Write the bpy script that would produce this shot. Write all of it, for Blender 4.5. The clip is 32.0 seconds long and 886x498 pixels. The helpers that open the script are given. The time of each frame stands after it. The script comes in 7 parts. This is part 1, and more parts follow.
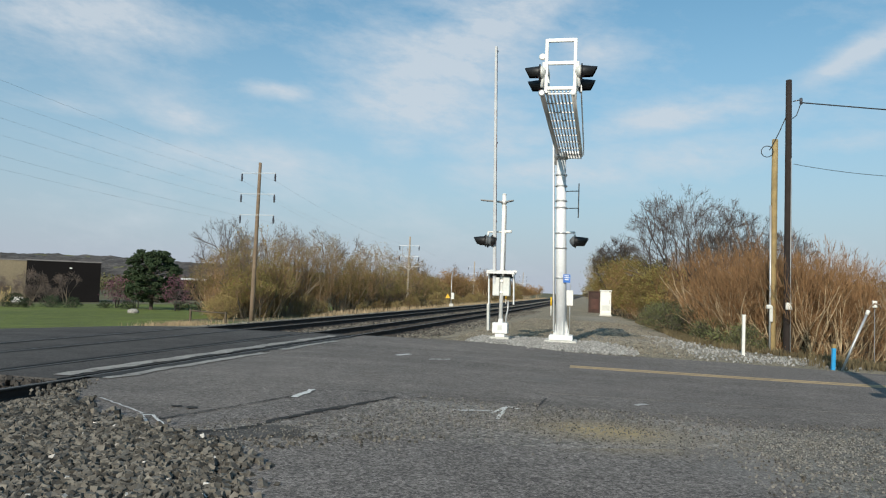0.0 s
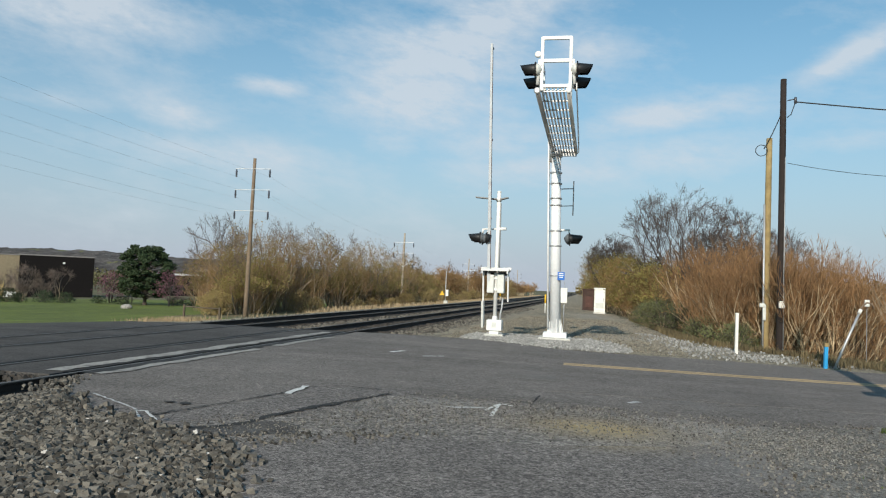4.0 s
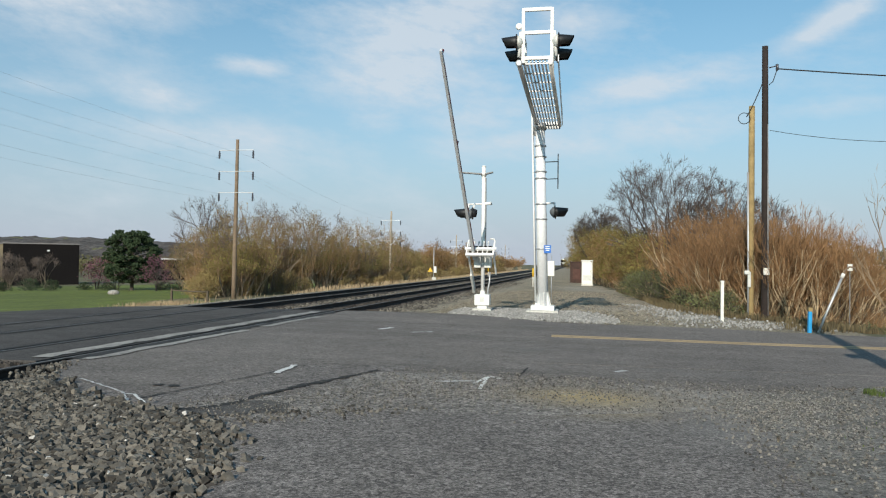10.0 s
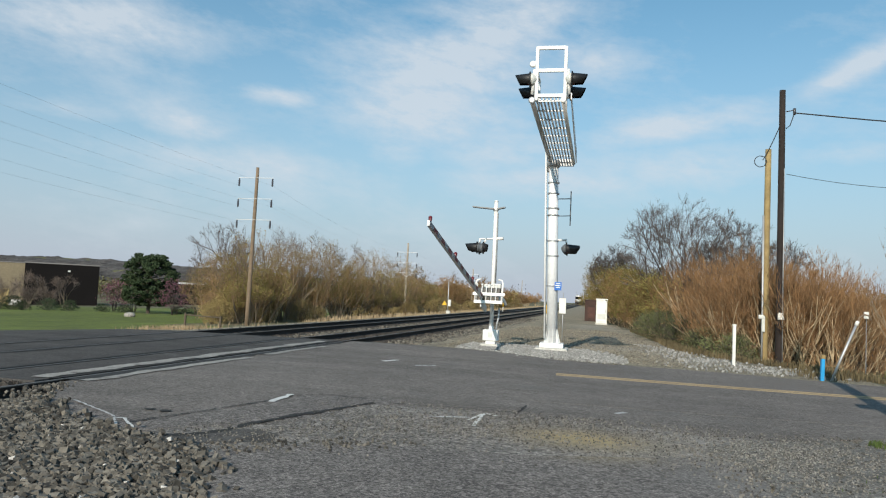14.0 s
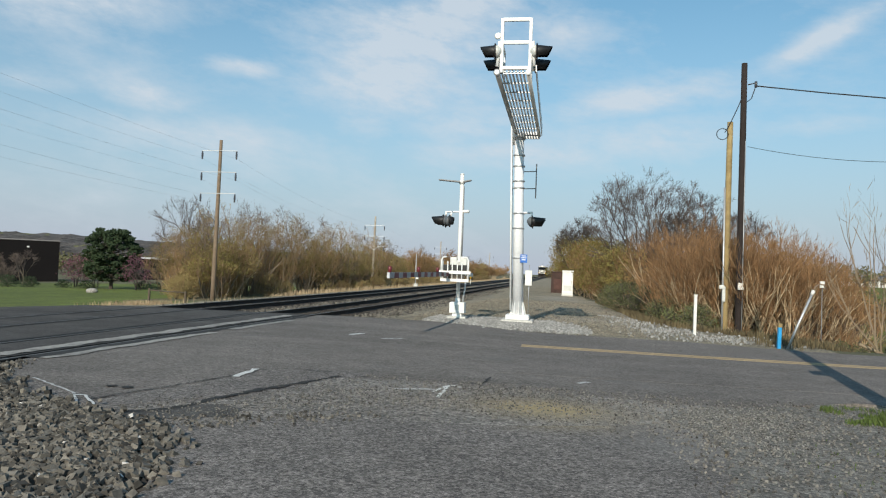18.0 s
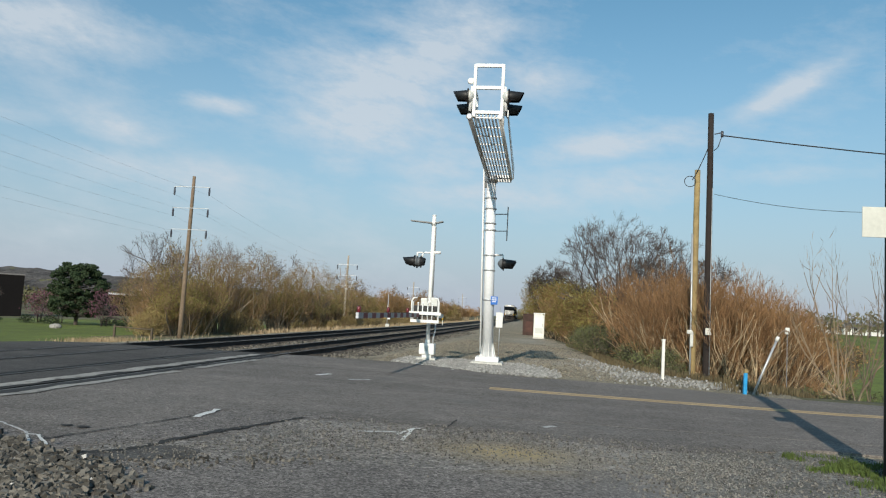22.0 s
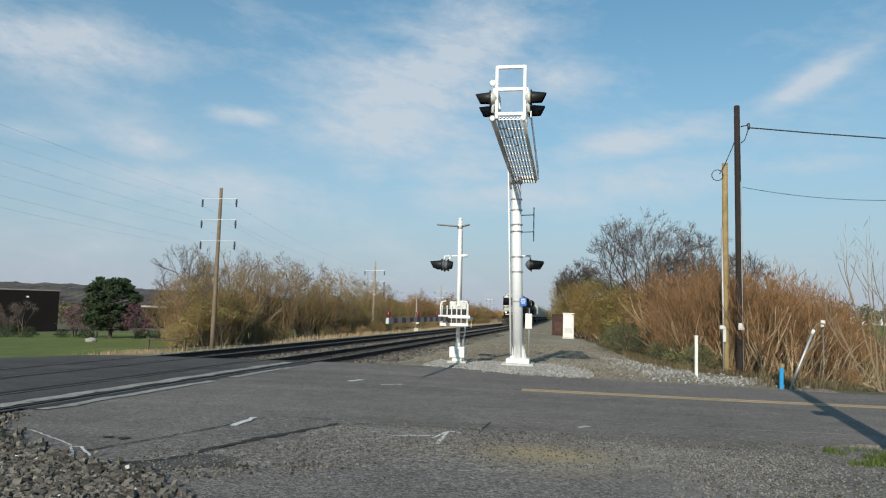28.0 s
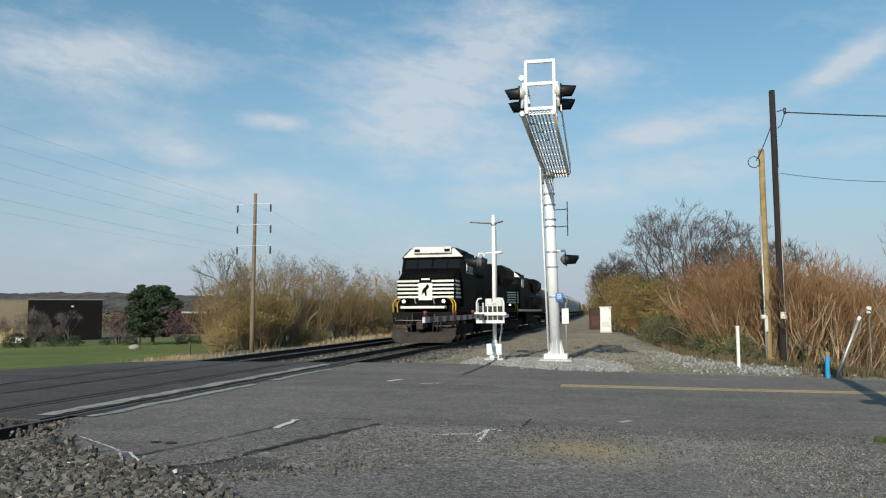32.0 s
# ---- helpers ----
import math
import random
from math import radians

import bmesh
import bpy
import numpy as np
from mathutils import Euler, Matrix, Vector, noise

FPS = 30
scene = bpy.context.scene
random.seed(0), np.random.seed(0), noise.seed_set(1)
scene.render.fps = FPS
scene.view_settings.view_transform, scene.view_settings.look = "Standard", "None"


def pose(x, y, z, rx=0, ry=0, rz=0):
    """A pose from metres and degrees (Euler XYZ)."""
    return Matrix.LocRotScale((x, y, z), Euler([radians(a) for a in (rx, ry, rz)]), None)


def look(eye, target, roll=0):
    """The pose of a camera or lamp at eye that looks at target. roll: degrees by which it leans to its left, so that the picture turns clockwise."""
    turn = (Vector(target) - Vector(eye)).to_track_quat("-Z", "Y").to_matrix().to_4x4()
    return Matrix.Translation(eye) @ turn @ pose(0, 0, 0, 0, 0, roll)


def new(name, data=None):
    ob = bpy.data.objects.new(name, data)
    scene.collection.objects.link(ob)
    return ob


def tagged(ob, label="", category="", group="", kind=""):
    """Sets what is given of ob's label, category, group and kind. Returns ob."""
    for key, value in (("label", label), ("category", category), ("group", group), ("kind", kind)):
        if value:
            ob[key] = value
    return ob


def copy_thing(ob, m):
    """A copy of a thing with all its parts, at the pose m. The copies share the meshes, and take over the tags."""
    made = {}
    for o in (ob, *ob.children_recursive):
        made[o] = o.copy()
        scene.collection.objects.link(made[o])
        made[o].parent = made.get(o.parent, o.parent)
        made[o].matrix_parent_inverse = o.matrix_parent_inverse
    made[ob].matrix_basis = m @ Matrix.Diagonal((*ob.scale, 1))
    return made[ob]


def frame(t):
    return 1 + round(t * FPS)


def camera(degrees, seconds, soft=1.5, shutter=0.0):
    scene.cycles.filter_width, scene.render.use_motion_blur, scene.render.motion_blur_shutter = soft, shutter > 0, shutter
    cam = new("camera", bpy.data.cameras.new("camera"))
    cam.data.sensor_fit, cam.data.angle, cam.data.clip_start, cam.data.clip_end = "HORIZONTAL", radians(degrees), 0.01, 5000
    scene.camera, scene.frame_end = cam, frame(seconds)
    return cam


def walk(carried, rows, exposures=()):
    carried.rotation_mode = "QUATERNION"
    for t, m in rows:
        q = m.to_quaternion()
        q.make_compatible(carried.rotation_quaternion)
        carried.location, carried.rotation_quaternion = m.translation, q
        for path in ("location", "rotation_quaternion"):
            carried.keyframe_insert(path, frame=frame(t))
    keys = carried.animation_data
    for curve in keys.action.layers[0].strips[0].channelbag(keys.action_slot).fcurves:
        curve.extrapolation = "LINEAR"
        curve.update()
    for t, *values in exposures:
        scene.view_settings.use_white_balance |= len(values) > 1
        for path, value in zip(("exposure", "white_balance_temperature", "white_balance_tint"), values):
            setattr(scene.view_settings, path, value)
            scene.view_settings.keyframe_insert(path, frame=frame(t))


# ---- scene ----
cam = camera(61.92, 32.0, 1.15)

PATH = [
    (0.0, pose(-0.203, -0.037, 1.497, 93.09, -2.01, 11.36)),
    (0.5, pose(-0.221, -0.039, 1.498, 92.55, -2.88, 12.63)),
    (1.0, pose(-0.232, -0.024, 1.509, 92.60, -3.19, 13.57)),
    (1.5, pose(-0.226, -0.029, 1.506, 94.16, -2.88, 12.50)),
    (2.0, pose(-0.226, -0.033, 1.508, 94.69, -3.13, 12.58)),
    (2.5, pose(-0.215, -0.031, 1.511, 95.04, -2.85, 12.35)),
    (3.0, pose(-0.205, -0.029, 1.508, 94.97, -2.63, 11.74)),
    (3.5, pose(-0.207, -0.031, 1.506, 93.92, -2.98, 11.00)),
    (5.5, pose(-0.183, -0.049, 1.475, 91.46, 0.32, 10.98)),
    (6.0, pose(-0.187, -0.030, 1.479, 90.90, -2.01, 9.26)),
    (6.5, pose(-0.188, -0.024, 1.476, 90.13, -1.65, 10.26)),
    (7.0, pose(-0.187, -0.024, 1.490, 91.19, -1.65, 11.11)),
    (7.5, pose(-0.171, -0.039, 1.484, 93.15, -1.40, 10.56)),
    (8.0, pose(-0.186, -0.042, 1.483, 93.67, -1.01, 10.93)),
    (8.5, pose(-0.180, -0.040, 1.478, 93.44, -0.47, 12.17)),
    (9.0, pose(-0.165, -0.061, 1.486, 92.68, -1.10, 13.11)),
    (9.5, pose(-0.159, -0.046, 1.480, 92.53, -0.73, 12.88)),
    (10.0, pose(-0.166, -0.029, 1.479, 91.09, -0.68, 10.02)),
    (10.5, pose(-0.171, -0.030, 1.476, 90.45, -0.87, 10.57)),
    (11.0, pose(-0.165, -0.016, 1.482, 90.05, -0.74, 11.57)),
    (11.5, pose(-0.159, -0.003, 1.482, 91.68, -2.08, 10.69)),
    (12.0, pose(-0.189, 0.017, 1.493, 92.27, -2.07, 10.46)),
    (12.5, pose(-0.174, 0.036, 1.502, 93.68, -2.77, 9.21)),
    (13.0, pose(-0.038, 0.069, 1.498, 94.21, -2.78, 10.44)),
    (13.5, pose(0.058, 0.059, 1.487, 93.59, -2.69, 11.43)),
    (15.5, pose(0.055, 0.042, 1.496, 93.91, -2.26, 10.72)),
    (16.0, pose(0.050, 0.026, 1.498, 93.69, -2.56, 10.94)),
    (16.5, pose(0.051, 0.022, 1.496, 92.30, -2.44, 9.90)),
    (17.0, pose(0.052, 0.036, 1.501, 92.03, -2.08, 9.01)),
    (17.5, pose(0.069, 0.055, 1.496, 91.34, -1.63, 8.46)),
    (18.0, pose(0.111, 0.044, 1.496, 91.64, -2.17, 8.85)),
    (18.5, pose(0.129, 0.042, 1.497, 92.71, -1.93, 9.67)),
    (19.0, pose(0.147, 0.057, 1.504, 93.37, -2.20, 10.63)),
    (19.5, pose(0.135, 0.053, 1.504, 92.85, -1.65, 9.90)),
    (20.0, pose(0.147, 0.055, 1.506, 93.28, -2.99, 10.60)),
    (20.5, pose(0.152, 0.048, 1.497, 93.33, -1.84, 11.18)),
    (21.0, pose(0.168, 0.052, 1.504, 92.33, -3.01, 10.07)),
    (21.5, pose(0.190, 0.054, 1.508, 94.34, -1.56, 7.73)),
    (22.0, pose(0.189, 0.028, 1.510, 94.88, -3.05, 6.74)),
    (22.5, pose(0.178, 0.014, 1.495, 95.33, -2.80, 6.58)),
    (23.0, pose(0.180, 0.014, 1.494, 94.99, -1.49, 6.80)),
    (23.5, pose(0.177, 0.001, 1.492, 94.98, -1.58, 6.92)),
    (24.0, pose(0.163, 0.015, 1.497, 94.90, -2.73, 8.87)),
    (24.5, pose(0.174, -0.006, 1.500, 95.17, -1.61, 9.18)),
    (25.0, pose(0.168, 0.003, 1.494, 93.69, -1.83, 8.64)),
    (25.5, pose(0.163, -0.002, 1.490, 94.21, -1.72, 9.32)),
    (26.0, pose(0.162, -0.014, 1.493, 94.29, -2.79, 9.80)),
    (26.5, pose(0.163, -0.004, 1.489, 94.04, -2.99, 8.96)),
    (28.5, pose(0.153, -0.005, 1.513, 95.22, -1.13, 8.99)),
    (29.0, pose(0.147, -0.003, 1.513, 94.62, -1.48, 8.72)),
    (29.5, pose(0.150, -0.021, 1.512, 94.98, -2.24, 8.10)),
    (30.0, pose(0.145, -0.029, 1.498, 94.09, -2.44, 8.54)),
    (30.5, pose(0.138, -0.032, 1.503, 93.74, -2.80, 9.70)),
    (31.0, pose(0.152, -0.008, 1.509, 94.47, -0.95, 9.04)),
    (31.5, pose(0.139, -0.021, 1.505, 94.58, -1.21, 10.98)),
    (32.0, pose(0.143, -0.005, 1.517, 94.85, 0.34, 11.65)),
]
walk(cam, PATH, ((0.0, -0.02), (6.0, 0.03), (9.0, 0.05), (12.0, 0.11), (13.5, 0.08), (16.0, 0.0), (19.0, 0.05), (22.0, -0.03), (24.0, -0.08), (32.0, -0.05)))

# ---- light ----
SUN_DIR = Vector((-0.13, -0.88, 0.46)).normalized()
sun_elev = math.asin(SUN_DIR.z)
sun = new("sun", bpy.data.lights.new("sun", "SUN"))
sun.data.energy, sun.data.angle, sun.data.color = 4.2, radians(0.55), (1.0, 0.9, 0.76)
sun.matrix_world = look(SUN_DIR * 50, (0, 0, 0))

world = bpy.data.worlds.new("sky")
scene.world = world
world.use_nodes = True


def build_sky():
    nt = world.node_tree
    nt.nodes.clear()
    N, L = nt.nodes.new, nt.links.new
    out, bg = N("ShaderNodeOutputWorld"), N("ShaderNodeBackground")
    sky = N("ShaderNodeTexSky")
    sky.sky_type, sky.sun_disc = "NISHITA", False
    sky.sun_elevation = sun_elev
    sky.sun_rotation = math.atan2(SUN_DIR.x, SUN_DIR.y)
    sky.altitude, sky.air_density, sky.dust_density, sky.ozone_density = 100, 1.0, 0.8, 1.5
    co = N("ShaderNodeTexCoord")
    sep = N("ShaderNodeSeparateXYZ")
    L(co.outputs["Generated"], sep.inputs[0])

    def M(op, a, b=None, c=None):
        n = N("ShaderNodeMath")
        n.operation = op
        for i, v in enumerate((a, b, c)):
            if v is None:
                continue
            if isinstance(v, (int, float)):
                n.inputs[i].default_value = v
            else:
                L(v, n.inputs[i])
        return n.outputs[0]

    az = M("ARCTAN2", sep.outputs[0], sep.outputs[1])
    el = M("ARCSINE", sep.outputs[2])
    # wisps, drawn out sideways
    vec = N("ShaderNodeCombineXYZ")
    L(M("MULTIPLY", az, 5.5), vec.inputs[0])
    L(M("MULTIPLY_ADD", az, 1.2, M("MULTIPLY", el, 13.0)), vec.inputs[1])
    n1 = N("ShaderNodeTexNoise")
    n1.inputs["Scale"].default_value, n1.inputs["Detail"].default_value, n1.inputs["Roughness"].default_value = 1.9, 11, 0.62
    n1.inputs["Distortion"].default_value = 0.25
    L(vec.outputs[0], n1.inputs["Vector"])
    n2 = N("ShaderNodeTexNoise")
    n2.inputs["Scale"].default_value, n2.inputs["Detail"].default_value = 0.7, 3
    L(vec.outputs[0], n2.inputs["Vector"])
    # the larger clouds: bearing, height, half width, half height (degrees), slant, weight
    total = None
    for a, e, wa, we, sl, k in CLOUDS:
        da = M("SUBTRACT", az, radians(a))
        de = M("SUBTRACT", M("SUBTRACT", el, radians(e)), M("MULTIPLY", da, sl))
        q = M("ADD", M("POWER", M("ABSOLUTE", M("DIVIDE", da, radians(wa * 1.15))), 2.0), M("POWER", M("ABSOLUTE", M("DIVIDE", de, radians(we * 1.3))), 2.0))
        g = M("MULTIPLY", M("POWER", 2.718, M("MULTIPLY", q, -1.0)), k)
        total = g if total is None else M("MAXIMUM", total, g)
    veil = M("MULTIPLY", M("SUBTRACT", n2.outputs[0], 0.42), 1.6)
    cover = M("ADD", M("MULTIPLY", total, 0.95), M("MULTIPLY", M("MAXIMUM", veil, 0.0), 0.75))
    # ragged edges and fine ripples
    n3 = N("ShaderNodeTexNoise")
    n3.inputs["Scale"].default_value, n3.inputs["Detail"].default_value, n3.inputs["Roughness"].default_value = 6.5, 8, 0.66
    L(vec.outputs[0], n3.inputs["Vector"])
    rag = M("ADD", M("MULTIPLY", M("SUBTRACT", n1.outputs[0], 0.5), 1.9), M("MULTIPLY", M("SUBTRACT", n3.outputs[0], 0.5), 0.95))
    dens = M("MULTIPLY", M("SUBTRACT", M("ADD", cover, M("MULTIPLY", rag, M("MULTIPLY_ADD", cover, 0.75, 0.25))), 0.13), 1.15)
    # paler towards the horizon
    haze = M("MULTIPLY", M("POWER", 2.718, M("MULTIPLY", M("POWER", M("MULTIPLY", M("MAXIMUM", el, 0.0), 4.0), 1.5), -1.0)), 0.97)
    fac = N("ShaderNodeClamp")
    L(M("MAXIMUM", M("MULTIPLY", dens, 0.8), 0.0), fac.inputs[0])
    fac.inputs["Max"].default_value = 0.8
    tint = N("ShaderNodeMix")
    tint.data_type = "RGBA"
    L(haze, tint.inputs["Factor"])
    deep = N("ShaderNodeMix")
    deep.data_type, deep.blend_type = "RGBA", "MULTIPLY"
    deep.inputs["Factor"].default_value = 1.0
    L(sky.outputs[0], deep.inputs["A"])
    deep.inputs["B"].default_value = (0.85, 1.5, 1.5, 1)
    L(deep.outputs["Result"], tint.inputs["A"])
    tint.inputs["B"].default_value = (5.2, 5.72, 6.8, 1)
    mix = N("ShaderNodeMix")
    mix.data_type = "RGBA"
    L(fac.outputs[0], mix.inputs["Factor"])
    L(tint.outputs["Result"], mix.inputs["A"])
    mix.inputs["B"].default_value = (7.2, 7.9, 8.6, 1)
    L(mix.outputs["Result"], bg.inputs[0])
    bg.inputs[1].default_value = SKY_STRENGTH
    L(bg.outputs[0], out.inputs[0])


SKY_STRENGTH = 0.087
CLOUDS = [(-13.1, 14.1, 6.6, 2.2, 0, 1.0), (-10.6, 17.6, 6.7, 2.4, 0.05, 1.0), (-7.2, 20.5, 5.1, 2.2, 0, 1.0), (-1.1, 18.3, 3.0, 1.4, -0.2, 0.8), (-15.2, 11.3, 2.2, 1.3, 0, 0.6),
          (-24.5, 14.4, 2.6, 0.5, -0.05, 0.9), (-37.6, 17.7, 7.4, 1.6, 0.05, 0.9), (-31.6, 11.6, 2.9, 0.8, -0.1, 0.8), (-27.5, 8.9, 9.2, 1.2, -0.02, 0.7), (-7.7, 11.3, 4.0, 1.5, -0.05, 0.8),
          (-3.3, 9.3, 7.3, 1.1, 0, 0.65), (5.9, 13.4, 6.1, 1.0, 0.12, 1.0), (6.8, 10.4, 5.2, 1.2, 0.02, 0.75), (17.6, 16.5, 2.8, 0.7, 0.42, 0.95), (17.6, 10.9, 2.7, 0.5, 0, 0.6), (-38.6, 11.6, 2.6, 0.5, 0, 0.55),
          (60, 25, 14, 4, 0, 0.8), (-75, 20, 15, 4, 0, 0.8), (150, 30, 20, 6, 0, 0.8), (-140, 24, 20, 5, 0, 0.7)]
build_sky()


# ---- materials ----
def mat(name, base, rough=0.8, metal=0.0, grain=(), spots=(), bump=0.0, bscale=40.0, emit=None, rand=0.0, spec=0.5, island=False, stains=(), cells=(), bands=0.0):
    """A node material. grain: (scale, amount) of light and dark at two sizes; spots: (scale, threshold, colour, softness) of stains."""
    m = bpy.data.materials.new(name)
    m.use_nodes = True
    nt = m.node_tree
    N, L = nt.nodes.new, nt.links.new
    b = nt.nodes["Principled BSDF"]
    b.inputs["Roughness"].default_value, b.inputs["Metallic"].default_value = rough, metal
    b.inputs["Specular IOR Level"].default_value = spec
    co = N("ShaderNodeTexCoord").outputs["Object"]
    col = N("ShaderNodeRGB").outputs[0]
    col.default_value = (*base, 1)

    def noise_at(scale, detail=4, rough_=0.6):
        n = N("ShaderNodeTexNoise")
        n.inputs["Scale"].default_value, n.inputs["Detail"].default_value, n.inputs["Roughness"].default_value = scale, detail, rough_
        L(co, n.inputs["Vector"])
        return n.outputs[0]

    def mixed(a, b_, fac, kind="MIX"):
        x = N("ShaderNodeMix")
        x.data_type, x.blend_type = "RGBA", kind
        for k, v in (("A", a), ("B", b_), ("Factor", fac)):
            if isinstance(v, (int, float)):
                x.inputs[k].default_value = v
            elif isinstance(v, tuple):
                x.inputs[k].default_value = (*v, 1)
            else:
                L(v, x.inputs[k])
        return x.outputs["Result"]

    def ramp(v, lo, hi, a=0.0, b_=1.0):
        r = N("ShaderNodeMapRange")
        r.inputs["From Min"].default_value, r.inputs["From Max"].default_value = lo, hi
        r.inputs["To Min"].default_value, r.inputs["To Max"].default_value = a, b_
        L(v, r.inputs["Value"])
        return r.outputs["Result"]

    for scale, amount in grain:
        col = mixed(col, ramp(noise_at(scale), 0.3, 0.7, 1 - amount, 1 + amount), 1.0, "MULTIPLY")
    if bands:
        # wheel wear, drawn out along the road
        mp = N("ShaderNodeMapping")
        mp.inputs["Scale"].default_value = (0.05, 1.0, 1.0)
        L(co, mp.inputs["Vector"])
        bn = N("ShaderNodeTexNoise")
        bn.inputs["Scale"].default_value, bn.inputs["Detail"].default_value = 1.1, 4
        L(mp.outputs[0], bn.inputs["Vector"])
        col = mixed(col, ramp(bn.outputs[0], 0.3, 0.7, 1 - bands, 1 + bands), 1.0, "MULTIPLY")
    for scale, lo, hi in cells:
        v = N("ShaderNodeTexVoronoi")
        v.inputs["Scale"].default_value = scale
        L(co, v.inputs["Vector"])
        sepc = N("ShaderNodeSeparateColor")
        L(v.outputs["Color"], sepc.inputs[0])
        col = mixed(col, ramp(sepc.outputs[0], 0, 1, lo, hi), 1.0, "MULTIPLY")
    for scale, thr, colour, soft in spots:
        col = mixed(col, colour, ramp(noise_at(scale, 5), thr, thr + soft))
    for cx, cy, rx, ry, colour, k in stains:
        sp = N("ShaderNodeSeparateXYZ")
        L(co, sp.inputs[0])
        def op(kind, a, b_=None):
            n = N("ShaderNodeMath")
            n.operation = kind
            for i, v in enumerate((a, b_)):
                if isinstance(v, (int, float)):
                    n.inputs[i].default_value = v
                elif v is not None:
                    L(v, n.inputs[i])
            return n.outputs[0]
        q = op("ADD", op("POWER", op("ABSOLUTE", op("DIVIDE", op("SUBTRACT", sp.outputs[0], cx), rx)), 2.0), op("POWER", op("ABSOLUTE", op("DIVIDE", op("SUBTRACT", sp.outputs[1], cy), ry)), 2.0))
        q = op("MULTIPLY", op("POWER", 2.718, op("MULTIPLY", q, -1.0)), ramp(noise_at(6.0, 6), 0.25, 0.75, 0.35 * k, 1.15 * k))
        col = mixed(col, colour, q)
    if rand:
        rnd = N("ShaderNodeNewGeometry").outputs["Random Per Island"] if island else N("ShaderNodeObjectInfo").outputs["Random"]
        col = mixed(col, ramp(rnd, 0, 1, 1 - rand, 1 + rand), 1.0, "MULTIPLY")
    L(col, b.inputs["Base Color"])
    if bump:
        bp = N("ShaderNodeBump")
        bp.inputs["Strength"].default_value, bp.inputs["Distance"].default_value = bump, 0.6 / bscale
        L(noise_at(bscale, 6, 0.7), bp.inputs["Height"])
        L(bp.outputs[0], b.inputs["Normal"])
    if emit:
        b.inputs["Emission Color"].default_value, b.inputs["Emission Strength"].default_value = (*emit[0], 1), emit[1]
    return m


ASPHALT = mat("asphalt", (0.17, 0.152, 0.138), 0.92, spec=0.25, bands=0.13, cells=((44, 0.6, 1.4), (95, 0.6, 1.4)), grain=((0.3, 0.16), (2.2, 0.12), (14, 0.15)), spots=((0.5, 0.6, (0.16, 0.153, 0.146), 0.15), (38, 0.66, (0.27, 0.26, 0.25), 0.06), (46, 0.66, (0.05, 0.048, 0.046), 0.06)), bump=0.8, bscale=70)
ASPHALT_NEWER = mat("newer_asphalt", (0.168, 0.15, 0.137), 0.92, spec=0.25, bands=0.1, cells=((48, 0.65, 1.35), (95, 0.65, 1.35)), grain=((0.3, 0.14), (2.2, 0.12), (14, 0.15)), spots=((38, 0.66, (0.25, 0.24, 0.23), 0.06),), bump=0.8, bscale=70)
ASPHALT_FAR = mat("weathered_dark_asphalt", (0.088, 0.083, 0.08), 0.95, spec=0.1, bands=0.15, cells=((48, 0.72, 1.28),), grain=((0.3, 0.16), (2.2, 0.14), (14, 0.15)), spots=((0.5, 0.6, (0.11, 0.106, 0.102), 0.15),), bump=0.8, bscale=70)
ASPHALT_OLD = mat("worn_asphalt", (0.19, 0.171, 0.153), 0.95, cells=((28, 0.42, 1.58), (60, 0.5, 1.5)), grain=((0.6, 0.2), (3.5, 0.16), (12, 0.2)), spots=((24, 0.62, (0.26, 0.26, 0.25), 0.1), (0.9, 0.62, (0.2, 0.195, 0.185), 0.12)), bump=0.8, bscale=45, stains=((0.05, 8.75, 0.7, 0.5, (0.4, 0.31, 0.155), 1.15), (1.9, 8.9, 1.2, 1.0, (0.32, 0.31, 0.29), 0.6), (-1.9, 9.7, 0.5, 0.25, (0.26, 0.26, 0.25), 0.5)))
ASPHALT_DARK = mat("patched_asphalt", (0.168, 0.151, 0.139), 0.9, spec=0.25, cells=((38, 0.5, 1.5), (80, 0.5, 1.5)), grain=((0.5, 0.16), (3, 0.13), (14, 0.15)), spots=((34, 0.64, (0.24, 0.235, 0.225), 0.06), (44, 0.64, (0.045, 0.044, 0.042), 0.06)), bump=0.7, bscale=60, stains=((0.05, 8.1, 0.6, 0.4, (0.37, 0.29, 0.15), 0.8), (1.6, 7.6, 0.7, 0.9, (0.3, 0.29, 0.275), 0.5)))
GRAVEL = mat("gravel", (0.25, 0.213, 0.15), 0.97, cells=((18, 0.6, 1.4), (40, 0.65, 1.35)), grain=((0.3, 0.22), (2.5, 0.2)), spots=((1.2, 0.6, (0.09, 0.085, 0.07), 0.2), (0.5, 0.62, (0.24, 0.225, 0.2), 0.15)), bump=1.0, bscale=22, stains=((1.3, 27.5, 1.7, 1.6, (0.4, 0.38, 0.34), 0.8), (0.9, 35.0, 1.6, 3.0, (0.38, 0.36, 0.32), 0.6), (3.0, 24.0, 1.3, 1.4, (0.36, 0.34, 0.3), 0.6), (0.4, 50.0, 1.5, 6.0, (0.36, 0.34, 0.3), 0.6), (-2.6, 30.0, 1.0, 6.0, (0.14, 0.135, 0.09), 0.5)))
STONE = mat("ballast_stone", (0.108, 0.098, 0.083), 0.9, grain=((20, 0.3), (2.0, 0.2)), rand=0.75, island=True, bump=0.4, bscale=60)
SINGLE_STONE = mat("single_ballast_stone", (0.108, 0.098, 0.083), 0.9, grain=((20, 0.3), (2.0, 0.2)), rand=0.75, bump=0.4, bscale=60)
